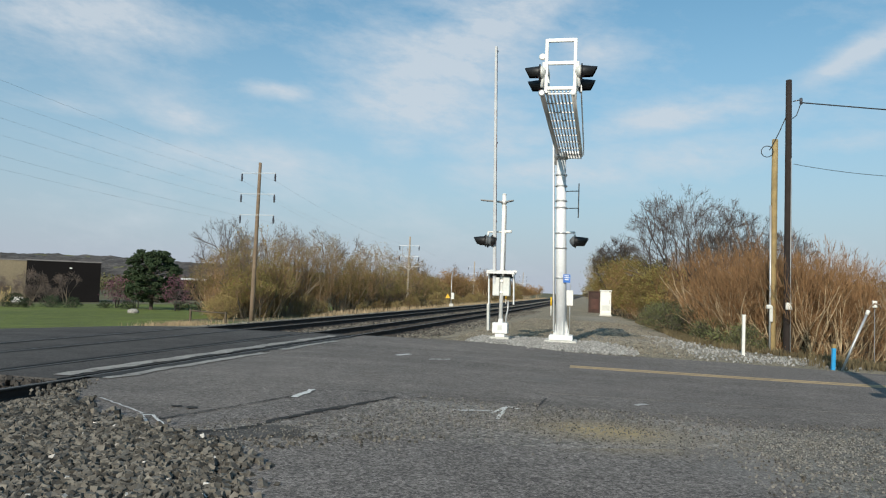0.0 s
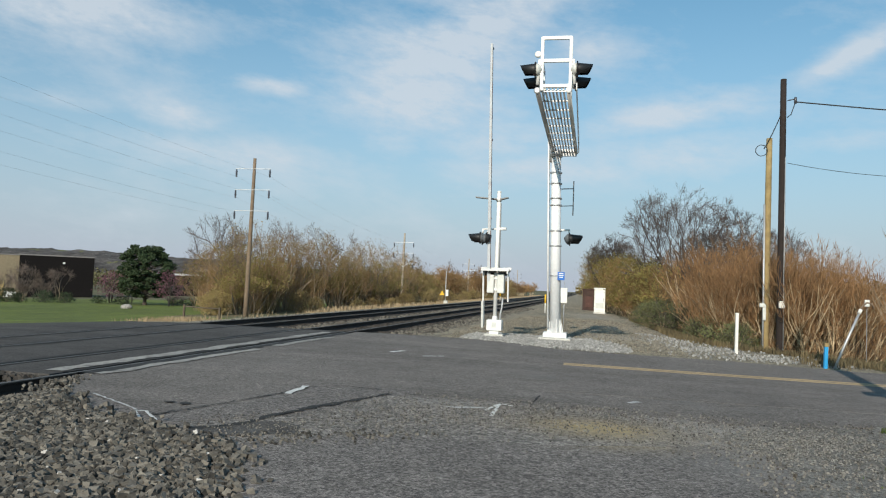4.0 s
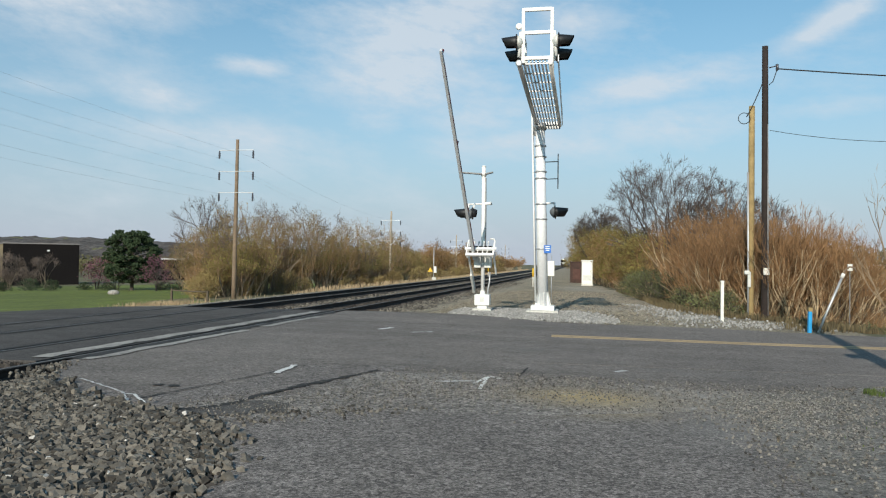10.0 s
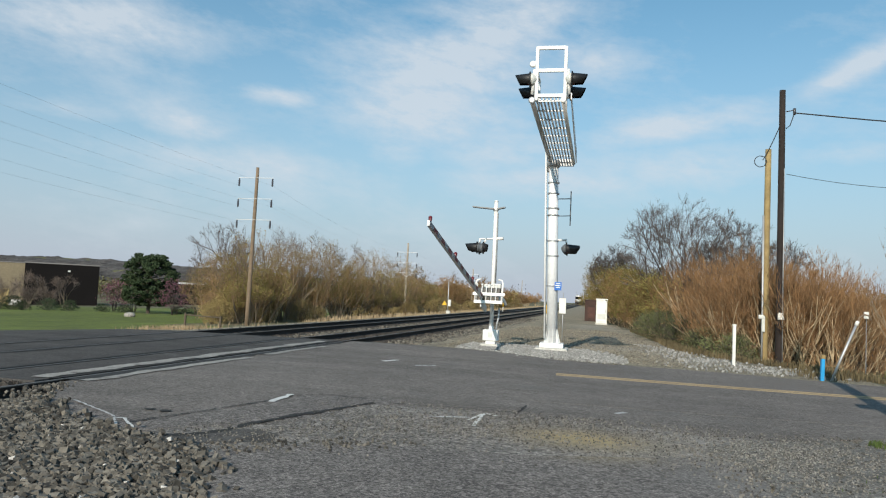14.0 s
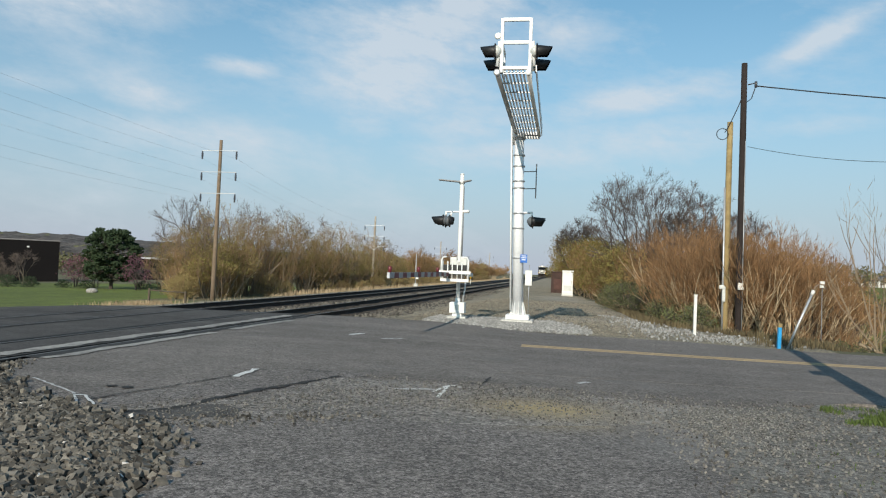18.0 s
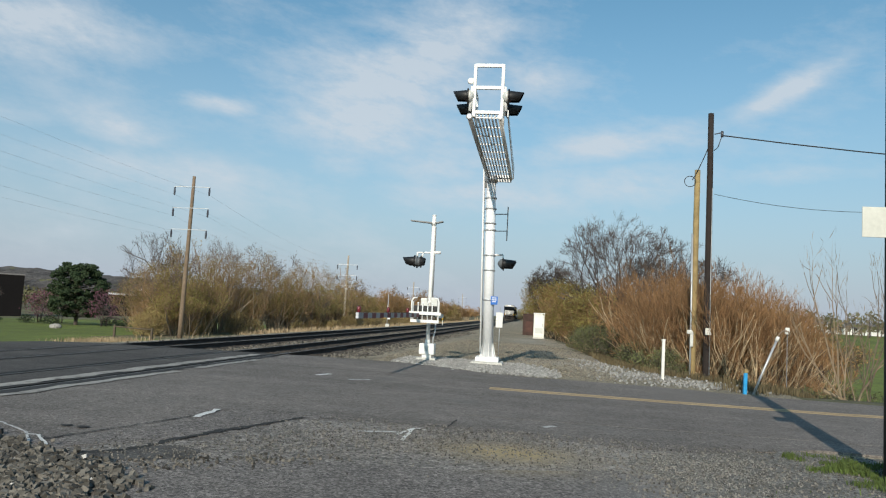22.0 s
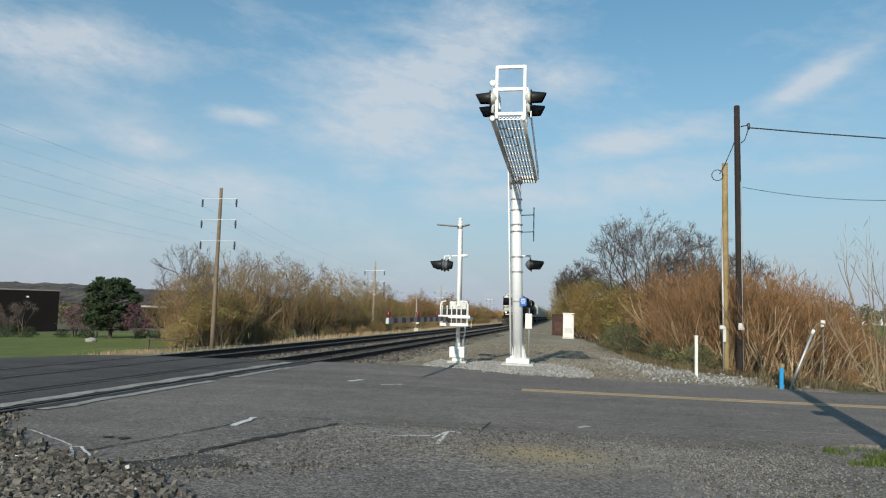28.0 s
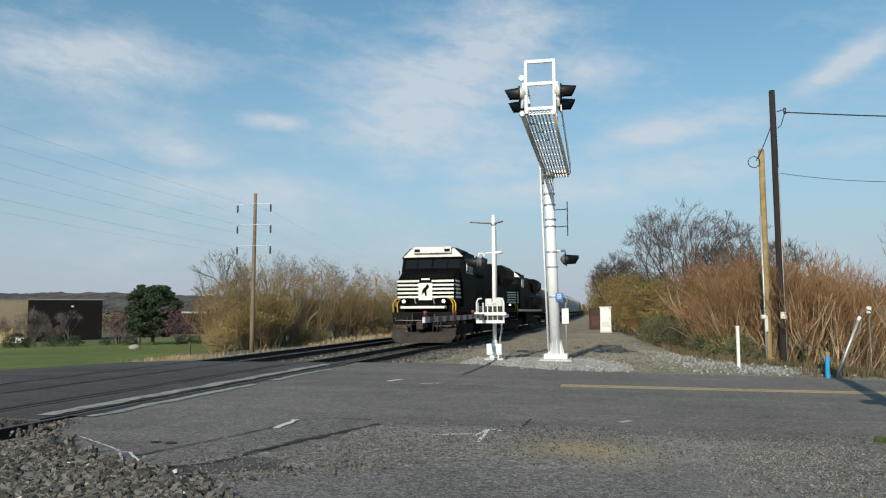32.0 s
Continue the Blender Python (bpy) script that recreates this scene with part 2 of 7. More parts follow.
STONE_PALE = mat("crushed_stone", (0.28, 0.275, 0.262), 0.9, grain=((20, 0.25),), rand=0.4, island=True, bump=0.4, bscale=60)
# oily trackbed, with shade between the rails put into the base colour
DARK_BALLAST = mat("oily_shaded_ballast", (0.045, 0.039, 0.034), 0.95, grain=((0.4, 0.25), (3, 0.25), (22, 0.5)), bump=1.0, bscale=22)
PEBBLE = mat("pale_pebble", (0.5, 0.48, 0.45), 0.8, grain=((20, 0.15),), rand=0.3, island=True)
YARD_GRIT = mat("brown_grey_gravel", (0.2, 0.175, 0.135), 0.95, grain=((20, 0.25),), rand=0.6, island=True)
PALE_GRIT = mat("pale_grit", (0.215, 0.205, 0.185), 0.95, grain=((20, 0.2),), rand=0.45, island=True)
GRIT = mat("grey_grit", (0.15, 0.138, 0.12), 0.95, grain=((20, 0.25),), rand=0.75, island=True)
VERGE = mat("verge_grit_ground", (0.165, 0.154, 0.138), 0.97, cells=((32, 0.55, 1.45), (70, 0.6, 1.4)), grain=((0.6, 0.2), (3.5, 0.2), (12, 0.25)), spots=((24, 0.62, (0.27, 0.265, 0.25), 0.1), (1.1, 0.57, (0.25, 0.245, 0.23), 0.14), (0.9, 0.6, (0.085, 0.08, 0.07), 0.16)), bump=1.0, bscale=40)
# dark stone: oil between the rails, painted shade in the ballast
STONE_DARK = mat("oil_and_shade_stone", (0.05, 0.043, 0.037), 0.9, grain=((20, 0.3),), rand=0.5, island=True)
WHITE = mat("white_paint", (0.8, 0.8, 0.78), 0.45, grain=((1.5, 0.06), (12, 0.05)), spots=((3.0, 0.68, (0.6, 0.58, 0.54), 0.1),))
ALU = mat("aluminium", (0.8, 0.81, 0.82), 0.45, 0.08, grain=((2, 0.06), (14, 0.06)))
GALV = mat("galvanised_steel", (0.5, 0.51, 0.52), 0.5, 0.6, grain=((3, 0.1), (20, 0.1)))
BLACK = mat("black_hood", (0.012, 0.012, 0.013), 0.5, grain=((6, 0.2),))
RUST = mat("dark_rusty_rail", (0.026, 0.018, 0.014), 0.8, grain=((3, 0.25), (30, 0.25)), bump=0.4, bscale=40)
RAILTOP = mat("rail_head", (0.14, 0.115, 0.095), 0.5, 0.4, grain=((4, 0.1),))
TIE = mat("weathered_tie", (0.045, 0.038, 0.033), 0.95, grain=((2, 0.25), (25, 0.35)), rand=0.3, bump=0.7, bscale=20)
YELLOW = mat("yellow_line", (0.47, 0.335, 0.18), 0.85, grain=((0.8, 0.15), (40, 0.25)), spots=((7, 0.6, (0.14, 0.13, 0.11), 0.12), (50, 0.62, (0.12, 0.12, 0.11), 0.06)))
PAINT_MARK = mat("worn_white_mark", (0.62, 0.62, 0.6), 0.9, grain=((30, 0.25),), spots=((22, 0.6, (0.16, 0.16, 0.16), 0.08),))
PATCH = mat("pale_concrete_edge", (0.31, 0.295, 0.272), 0.95, grain=((1.2, 0.2), (20, 0.25)), spots=((3, 0.55, (0.15, 0.14, 0.132), 0.12), (0.7, 0.6, (0.17, 0.16, 0.15), 0.1)), bump=0.6, bscale=40)
GROUND = mat("soil_and_grass", (0.11, 0.105, 0.05), 1.0, grain=((0.05, 0.2), (0.6, 0.25), (9, 0.35)), spots=((0.15, 0.58, (0.16, 0.12, 0.065), 0.15), (2.0, 0.62, (0.075, 0.09, 0.03), 0.15)), bump=0.6, bscale=8)
GRASS = mat("field_grass", (0.11, 0.142, 0.018), 1.0, grain=((0.06, 0.3), (0.35, 0.25), (2.5, 0.3), (14, 0.35)), spots=((0.1, 0.6, (0.15, 0.15, 0.035), 0.15),), bump=0.6, bscale=10)


# ---- mesh helpers ----
def mesh_ob(name, bm, material, parent=None, label="", smooth=False):
    me = bpy.data.meshes.new(name)
    bm.to_mesh(me)
    bm.free()
    for mm in (material if isinstance(material, (list, tuple)) else [material]):
        me.materials.append(mm)
    if smooth:
        me.polygons.foreach_set("use_smooth", [True] * len(me.polygons))
    ob = new(name, me)
    if parent:
        ob.parent = parent
    if label:
        ob["label"] = label
    return ob


def part(name, bm, material, parent, label="", smooth=False):
    return mesh_ob(name, bm, material, parent, label, smooth)


def thing(name, m, label, category, group=""):
    ob = new(name)
    ob.empty_display_size = 0.2
    ob.matrix_basis = m
    return tagged(ob, label, category, group)


def py_mesh(name, verts, faces, material, parent=None, label="", smooth=False):
    me = bpy.data.meshes.new(name)
    me.from_pydata([tuple(v) for v in verts], [], faces)
    me.materials.append(material)
    if smooth:
        me.polygons.foreach_set("use_smooth", [True] * len(me.polygons))
    me.update()
    ob = new(name, me)
    if parent:
        ob.parent = parent
    if label:
        ob["label"] = label
    return ob


def B():
    return bmesh.new()


def box(bm, x0, x1, y0, y1, z0, z1, bevel=0.0, m=None, mi=0):
    v = [bm.verts.new(p) for p in ((x0, y0, z0), (x1, y0, z0), (x1, y1, z0), (x0, y1, z0), (x0, y0, z1), (x1, y0, z1), (x1, y1, z1), (x0, y1, z1))]
    f = [bm.faces.new([v[i] for i in q]) for q in ((3, 2, 1, 0), (4, 5, 6, 7), (0, 1, 5, 4), (1, 2, 6, 5), (2, 3, 7, 6), (3, 0, 4, 7))]
    for q in f:
        q.material_index = mi
    if bevel:
        es = list({e for q in f for e in q.edges})
        bmesh.ops.bevel(bm, geom=es, offset=bevel, segments=2, affect="EDGES", profile=0.6)
    if m is not None:
        bmesh.ops.transform(bm, matrix=m, verts=v if not bevel else [w for w in bm.verts if w.is_valid][-56:])
    return bm


def tube(bm, a, b, r0, r1=None, n=10, caps=True):
    a, b = Vector(a), Vector(b)
    r1 = r0 if r1 is None else r1
    d = (b - a).normalized()
    s = d.orthogonal().normalized()
    t = d.cross(s)
    ring = lambda c, r: [bm.verts.new(c + r * (math.cos(k * math.tau / n) * s + math.sin(k * math.tau / n) * t)) for k in range(n)]
    u, v = ring(a, r0), ring(b, r1)
    for k in range(n):
        bm.faces.new((u[k], u[(k + 1) % n], v[(k + 1) % n], v[k])).smooth = True
    if caps:
        bm.faces.new(u[::-1])
        bm.faces.new(v)
    return bm


def path_tube(bm, pts, r, n=8):
    """A bent tube through points; r a number or one a point."""
    pts = [Vector(p) for p in pts]
    rs = r if isinstance(r, (list, tuple)) else [r] * len(pts)
    rings = []
    s = None
    for i, p in enumerate(pts):
        d = (pts[min(i + 1, len(pts) - 1)] - pts[max(i - 1, 0)]).normalized()
        s = d.orthogonal().normalized() if s is None else (s - d * s.dot(d)).normalized()
        t = d.cross(s)
        rings.append([bm.verts.new(p + rs[i] * (math.cos(k * math.tau / n) * s + math.sin(k * math.tau / n) * t)) for k in range(n)])
    for u, v in zip(rings, rings[1:]):
        for k in range(n):
            bm.faces.new((u[k], u[(k + 1) % n], v[(k + 1) % n], v[k])).smooth = True
    bm.faces.new(rings[0][::-1])
    bm.faces.new(rings[-1])
    return bm


def lathe(bm, c, axis, prof, n=16):
    """Turned shape: prof is (distance along the axis, radius) pairs."""
    c, d = Vector(c), Vector(axis).normalized()
    s = d.orthogonal().normalized()
    t = d.cross(s)
    rings = [[bm.verts.new(c + d * h + r * (math.cos(k * math.tau / n) * s + math.sin(k * math.tau / n) * t)) for k in range(n)] for h, r in prof]
    for u, v in zip(rings, rings[1:]):
        for k in range(n):
            bm.faces.new((u[k], u[(k + 1) % n], v[(k + 1) % n], v[k])).smooth = True
    bm.faces.new(rings[0][::-1])
    bm.faces.new(rings[-1])
    return bm


def prism(bm, poly, axis, a, b, mi=0):
    """Extrudes a flat outline: axis 'x', 'y' or 'z'; the outline holds the other two coordinates in order."""
    put = {"x": lambda p, h: (h, p[0], p[1]), "y": lambda p, h: (p[0], h, p[1]), "z": lambda p, h: (p[0], p[1], h)}[axis]
    u, v = [bm.verts.new(put(p, a)) for p in poly], [bm.verts.new(put(p, b)) for p in poly]
    k = len(poly)
    fs = [bm.faces.new(u[::-1]), bm.faces.new(v)] + [bm.faces.new((u[i], u[(i + 1) % k], v[(i + 1) % k], v[i])) for i in range(k)]
    for q in fs:
        q.material_index = mi
    bmesh.ops.recalc_face_normals(bm, faces=fs)
    return bm


# ---- the plan: y runs along the railway, x across it ----
def xt(y):
    """Centre of the near track."""
    return -6.1 - 2.35 * math.exp(-(max(y, -60) - 8) / 60) if y > -20 else -6.1 - 2.35 * math.exp(28 / 60) + (y + 20) * 0.06


SPACING = 3.75
ROAD_NEAR, ROAD_FAR = 9.5, 21.7


def smooth(a, b, t):
    t = max(0.0, min(1.0, (t - a) / (b - a)))
    return t * t * (3 - 2 * t)


def edge_right(y):
    """Where the gravel ends and the ditch begins."""
    return 6.9 - smooth(21, 29, y) * 3.6 - smooth(30, 75, y) * 2.2 - smooth(60, 140, y) * 1.2


def land(x, y):
    u = x - xt(y)
    z = -0.04 - 0.012 * max(0.0, min(x + 5.5, 12))
    # trackbed
    if -SPACING - 2.6 < u < 2.2:
        z = -0.2
    elif u >= 2.2:
        z = -0.2 + (z + 0.2) * smooth(2.2, 4.2, u)
    else:
        v = -SPACING - 2.6 - u
        z = -0.2 - 1.25 * smooth(0, 7, v) - 1.2 * smooth(6, 45, v) - 2.0 * smooth(40, 120, v)
    if y > 20.5:
        z -= 1.4 * smooth(0.2, 3.2, x - edge_right(y)) + 0.8 * smooth(3, 40, x - edge_right(y))
    elif x > 9:
        z -= 0.5 * smooth(9, 16, x)
    on_road = smooth(ROAD_NEAR - 6, ROAD_NEAR, y) * (1 - smooth(ROAD_FAR - 0.5, ROAD_FAR + 4.5, y))
    if u < 2.2:
        top = -0.05 if u > -SPACING - 2.6 else -0.05 - 0.06 * min(-SPACING - 2.6 - u, 30)
        z = z + (top - z) * on_road * (0 if u > -SPACING - 2.0 else 1)
    z += 0.03 * noise.noise((x * 0.5, y * 0.5, 0)) * min(1, abs(u) / 4) * (1 if y > 22 or u < -6 else 0.25)
    if x > 20 and y > 100:
        z += 3.6 * smooth(110, 250, y) * smooth(20, 60, x)
    far = math.hypot(x, y)
    if far > 300:
        z += smooth(300, 900, far) * 7 * (0.5 + noise.noise((x * 0.002, y * 0.002, 3))) * smooth(60, 300, abs(x + 6))
    return z


def build_land():
    def spread(lo, hi, near, a, b):
        """Lines close together from a to b, then wider and wider."""
        c = [a + i * near for i in range(int((b - a) / near) + 1)]
        s, v = near, c[-1]
        while v < hi:
            s *= 1.22
            v += s
            c.append(v)
        s, v = near, a
        while v > lo:
            s *= 1.22
            v -= s
            c.insert(0, v)
        return c
    xs, ys = spread(-2600, 2600, 0.55, -26, 16), spread(-300, 3200, 0.6, 1, 60)
    verts = [(x, y, land(x, y)) for y in ys for x in xs]
    nx = len(xs)
    faces = [(j * nx + i, j * nx + i + 1, (j + 1) * nx + i + 1, (j + 1) * nx + i) for j in range(len(ys) - 1) for i in range(nx - 1)]
    ob = py_mesh("ground", verts, faces, GROUND, smooth=True)
    ob.data.materials.append(GRAVEL)
    ob.data.materials.append(GRASS)
    ob.data.materials.append(DARK_BALLAST)
    for p in ob.data.polygons:
        c = p.center
        u = c.x - xt(c.y)
        if -SPACING - 3.4 < u and c.x < edge_right(c.y) + 0.5 * noise.noise((c.x, c.y, 5)) and not (c.x > 8):
            p.material_index = 3 if abs(u) < 1.25 or abs(u + SPACING) < 1.25 else 1
        elif u < -SPACING - 6.5 and c.y < 118 and c.x > -260 and not (-34 < c.x and c.y > 52) or (c.x > 9 and c.y > 22 + 5 and c.x > edge_right(c.y) + 8):
            p.material_index = 2
    return tagged(ob, "flat land of gravel, rough grass and green field", "ground", kind="structure")


build_land()


def sheet(name, outline, z, material, label, category="road", thick=0.06, kind="structure", lift=0.0):
    """A flat sheet with a ragged outline that follows the land, with its edge turned down."""
    bm = B()
    vs = [bm.verts.new((x, y, 0)) for x, y in outline]
    bm.faces.new(vs)
    bmesh.ops.triangulate(bm, faces=bm.faces[:])
    bmesh.ops.subdivide_edges(bm, edges=bm.edges[:], cuts=5, use_grid_fill=True)
    bmesh.ops.triangulate(bm, faces=bm.faces[:])
    ext = bmesh.ops.extrude_face_region(bm, geom=bm.faces[:])
    top = [v for v in ext["geom"] if isinstance(v, bmesh.types.BMVert)]
    tops = set(top)
    for v in bm.verts:
        v.co.z = z(v.co.x, v.co.y) + lift - (0 if v in tops else thick)
    bmesh.ops.recalc_face_normals(bm, faces=bm.faces[:])
    ob = mesh_ob(name, bm, material)
    return tagged(ob, label, category, kind=kind)


def ragged(pts, step=0.35, amp=0.05, seed=0):
    """Points along a closed outline, slightly uneven."""
    out = []
    for (x0, y0), (x1, y1) in zip(pts, pts[1:] + pts[:1]):
        n = max(1, int(math.hypot(x1 - x0, y1 - y0) / step))
        for i in range(n):
            x, y = x0 + (x1 - x0) * i / n, y0 + (y1 - y0) * i / n
            out.append((x + amp * noise.noise((x * 2.3, y * 2.3, seed)), y + amp * noise.noise((x * 2.3, y * 2.3, seed + 9))))
    return out


def road_z(x, y):
    u = x - xt(y)
    return -0.005 - 0.012 * max(0.0, min(x + 5.5, 12)) - (0.03 * max(0, x - 8)) * 0.5 - (0.058 * max(0, -SPACING - 2.6 - u) if u < -SPACING - 2.6 else 0)


def build_road():
    ys = [ROAD_NEAR + (ROAD_FAR - ROAD_NEAR) * i / 24 for i in range(25)]
    # strips between and beside the rails, with open flangeways
    strips = [("road_strip_near", 0.87, None, ASPHALT), ("road_strip_between_rails", -0.64, 0.58, ASPHALT_FAR), ("road_strip_between_tracks", -SPACING + 0.85, -0.84, ASPHALT_FAR),
              ("road_strip_far_track", -SPACING - 0.64, -SPACING + 0.64, ASPHALT_FAR)]
    for name, a, b, m in strips:
        if b is None:
            continue
        verts, faces = [], []
        for y in ys:
            for u in (a, a + (b - a) * 0.33, a + (b - a) * 0.67, b):
                verts.append((xt(y) + u, y, road_z(xt(y) + u, y) + 0.006 * noise.noise((u * 3, y, 2))))
            verts += [(xt(y) + b, y, -0.17), (xt(y) + a, y, -0.17)]
        for i in range(len(ys) - 1):
            for k in range(6):
                p, q = i * 6 + k, i * 6 + (k + 1) % 6
                faces.append((p, q, q + 6, p + 6))
        faces += [tuple(range(6))[::-1], tuple(len(verts) - 6 + k for k in range(6))]
        tagged(py_mesh(name, verts, faces, m), "worn grey asphalt between the rails of the crossing", "road", kind="structure")
    # the main sheet, right of the near rail: road, apron and side strip
    right = [(xt(y) + 0.95, y) for y in ys]
    outline = right + [(-3.6, 21.7), (-2.4, 21.4), (-0.8, 20.0), (0.5, 19.8), (3.5, 19.8), (5.2, 19.3), (9, 18.9), (16, 18.6), (40, 18.0), (60, 17.0), (60, 9.0), (40, 9.6), (16, 10.8), (8, 10.9), (4.2, 11.0),
               (3.2, 10.4), (2.6, 9.3), (2.1, 8.4), (1.6, 7.2), (1.5, 5.0), (1.8, 2.0), (2.2, -3), (2.5, -14), (-4, -14), (-3, -3), (-2.4, 2.0), (-2.55, 4.6), (-3.2, 6.1), (-3.6, 6.5), (-4.5, 6.75), (-5.4, 7.0), (-6.2, 7.7)]
    sheet("road", ragged(outline, 0.3, 0.05), road_z, ASPHALT, "two-lane road of worn grey asphalt over the railway", thick=0.12)
    far = [(xt(y) - SPACING - 0.86, y) for y in reversed(ys)]
    sheet("road_far_side", ragged(far + [(-20, 8.6), (-40, 8.2), (-90, 7.5), (-90, 15.0), (-40, 17.6), (-22, 19.4), (-15, 20.8)], 0.6, 0.05), road_z, ASPHALT_FAR, "grey asphalt road running on beyond the railway", thick=0.12)
    # the rougher lane beside the road, and its darker newer surface
    sheet("apron_overlay", ragged([(-3.4, 6.2), (-3.0, 6.7), (-2.6, 7.1), (-2.0, 7.35), (-1.2, 7.45), (-0.4, 7.6), (0.45, 7.95), (1.1, 8.2), (1.5, 8.1), (1.68, 7.4), (1.6, 6.5), (1.6, 4.9), (1.7, 2), (2.0, -13), (-3.7, -13), (-2.4, 2.0), (-2.5, 4.7), (-3.1, 6.0)], 0.25, 0.07, 3),
          road_z, ASPHALT_DARK, "darker asphalt of the side lane", thick=0.03, lift=0.009)
    sheet("worn_strip", ragged([(-4.3, 7.0), (-3.2, 8.0), (-2.9, 9.7), (-2.2, 10.1), (-0.8, 10.05), (0.6, 9.9), (1.5, 9.7), (2.6, 9.85), (3.3, 10.0), (2.7, 9.1), (2.2, 8.4), (1.75, 7.5), (1.6, 6.6), (1.4, 7.0), (1.2, 7.35), (0.45, 7.6), (-1.0, 7.2), (-2.3, 7.0), (-3.4, 6.3), (-4.2, 6.65)], 0.2, 0.1, 7),
          road_z, ASPHALT_OLD, "rough worn asphalt with loose stones at the road's edge", thick=0.03, lift=0.006)
    sheet("gravel_verge", ragged([(3.9, 10.65), (2.6, 9.95), (1.9, 9.45), (1.3, 8.9), (1.4, 8.4), (1.74, 8.1), (1.66, 7.2), (1.52, 6.4), (1.45, 5.0), (1.5, 2), (1.7, -13), (6, -13), (7, 2), (7.5, 7), (7.2, 10.3)], 0.2, 0.16, 5),
          road_z, VERGE, "grey grit and crushed stone verge beside the side lane", "ground", thick=0.14, lift=0.012)
    sheet("asphalt_overlay", ragged([(-0.57, 19.4), (-0.6, 16.4), (-0.68, 13.4), (-0.8, 11.6), (4, 11.9), (14, 12.2), (22, 12.4), (22, 18.2), (9, 18.7), (5, 19.0), (3, 19.4)], 0.3, 0.03, 15),
          road_z, ASPHALT_NEWER, "slightly darker strip of newer asphalt", thick=0.03, lift=0.003)
    sheet("asphalt_patch", ragged([(-6.6, 8.3), (-4.7, 7.35), (-4.2, 8.5), (-4.1, 10.1), (-2.9, 10.6), (-2.5, 10.35), (-3.3, 8.3), (-4.4, 6.95), (-5.4, 7.25), (-6.3, 7.8)], 0.25, 0.05, 11),
          road_z, ASPHALT_DARK, "cracked asphalt patch beside the near rail", thick=0.03, lift=0.003)


build_road()


def flat_mark(name, outline, material, label, lift=0.02, cat="road marking"):
    bm = B()
    f = bm.faces.new([bm.verts.new((x, y, road_z(x, y) + lift)) for x, y in outline])
    bmesh.ops.triangulate(bm, faces=[f])
    if bm.faces[:][0].normal.z < 0:
        bmesh.ops.reverse_faces(bm, faces=bm.faces[:])
    return tagged(mesh_ob(name, bm, material), label, cat, kind="structure")


def build_marks():
    bm = B()
    for k in (0, 1):
        n = 60
        a = [(-0.62 + i * 0.6, 15.92 + 0.27 * k - 0.1 + 0.012 * noise.noise((i * 0.7, k, 0)) + 0.04 * max(0, -0.62 + i * 0.6 - 3)) for i in range(n)]
        v0 = [bm.verts.new((x, y, road_z(x, y) + 0.006)) for x, y in a]
        v1 = [bm.verts.new((x, y + 0.22, road_z(x, y) + 0.006)) for x, y in a]
        for i in range(n - 1):
            bm.faces.new((v0[i], v0[i + 1], v1[i + 1], v1[i]))
    tagged(mesh_ob("centre_line", bm, YELLOW), "worn double yellow centre line painted on the road", "road marking", kind="structure")


build_marks()


def sweep(name, prof, ua, ya, yb, material, step, parent=None, label=""):
    """A profile (u, z) carried along the track."""
    ys, y = [], ya
    while y < yb:
        ys.append(y)
        y += step * (1 + max(0, y) / 60)
    ys.append(yb)
    k = len(prof)
    verts = [(xt(y) + ua + u, y, z) for y in ys for u, z in prof]
    faces = [(i * k + j, i * k + (j + 1) % k, (i + 1) * k + (j + 1) % k, (i + 1) * k + j) for i in range(len(ys) - 1) for j in range(k)]
    faces += [tuple(range(k))[::-1], tuple((len(ys) - 1) * k + j for j in range(k))]
    return py_mesh(name, verts, faces, material, parent, label)


RAIL_BODY = [(-0.075, -0.17), (0.075, -0.17), (0.075, -0.158), (0.012, -0.135), (0.01, -0.045), (0.036, -0.032), (0.036, -0.012), (-0.036, -0.012), (-0.036, -0.032), (-0.01, -0.045), (-0.012, -0.135), (-0.075, -0.158)]
RAIL_HEAD = [(-0.035, -0.0125), (0.035, -0.0125), (0.033, -0.003), (0.026, 0.0), (-0.026, 0.0), (-0.033, -0.003)]


def build_tracks():
    for u0, nm in ((0.0, "near"), (-SPACING, "far")):
        tr = thing("railway_track", Matrix(), "railway track with rusty rails on dark timber ties", "railway track", "tracks")
        tr["kind"] = "structure"
        for s in (-0.7525, 0.7525):
            r = sweep("rail", RAIL_BODY, u0 + s, -60, 1100, RUST, 1.2, tr)
            sweep("rail_head", RAIL_HEAD, u0 + s, -60, 1100, RAILTOP, 1.2, r, "worn shiny running surface")
        bm = B()
        box(bm, -1.3, 1.3, -0.11, 0.11, -0.14, 0.0, 0.012)
        tie = part("tie", bm, TIE, tr)
        ys = [ROAD_FAR + 0.3 + 0.52 * i for i in range(190)] + [ROAD_NEAR - 0.25 - 0.52 * i for i in range(24)]
        for i, y in enumerate(ys):
            o = tie if i == 0 else tie.copy()
            if i:
                scene.collection.objects.link(o)
            o.matrix_local = pose(xt(y) + u0 + random.uniform(-0.03, 0.03), y, -0.165 + random.uniform(-0.01, 0.004), 0, 0, random.uniform(-1, 1))


build_tracks()


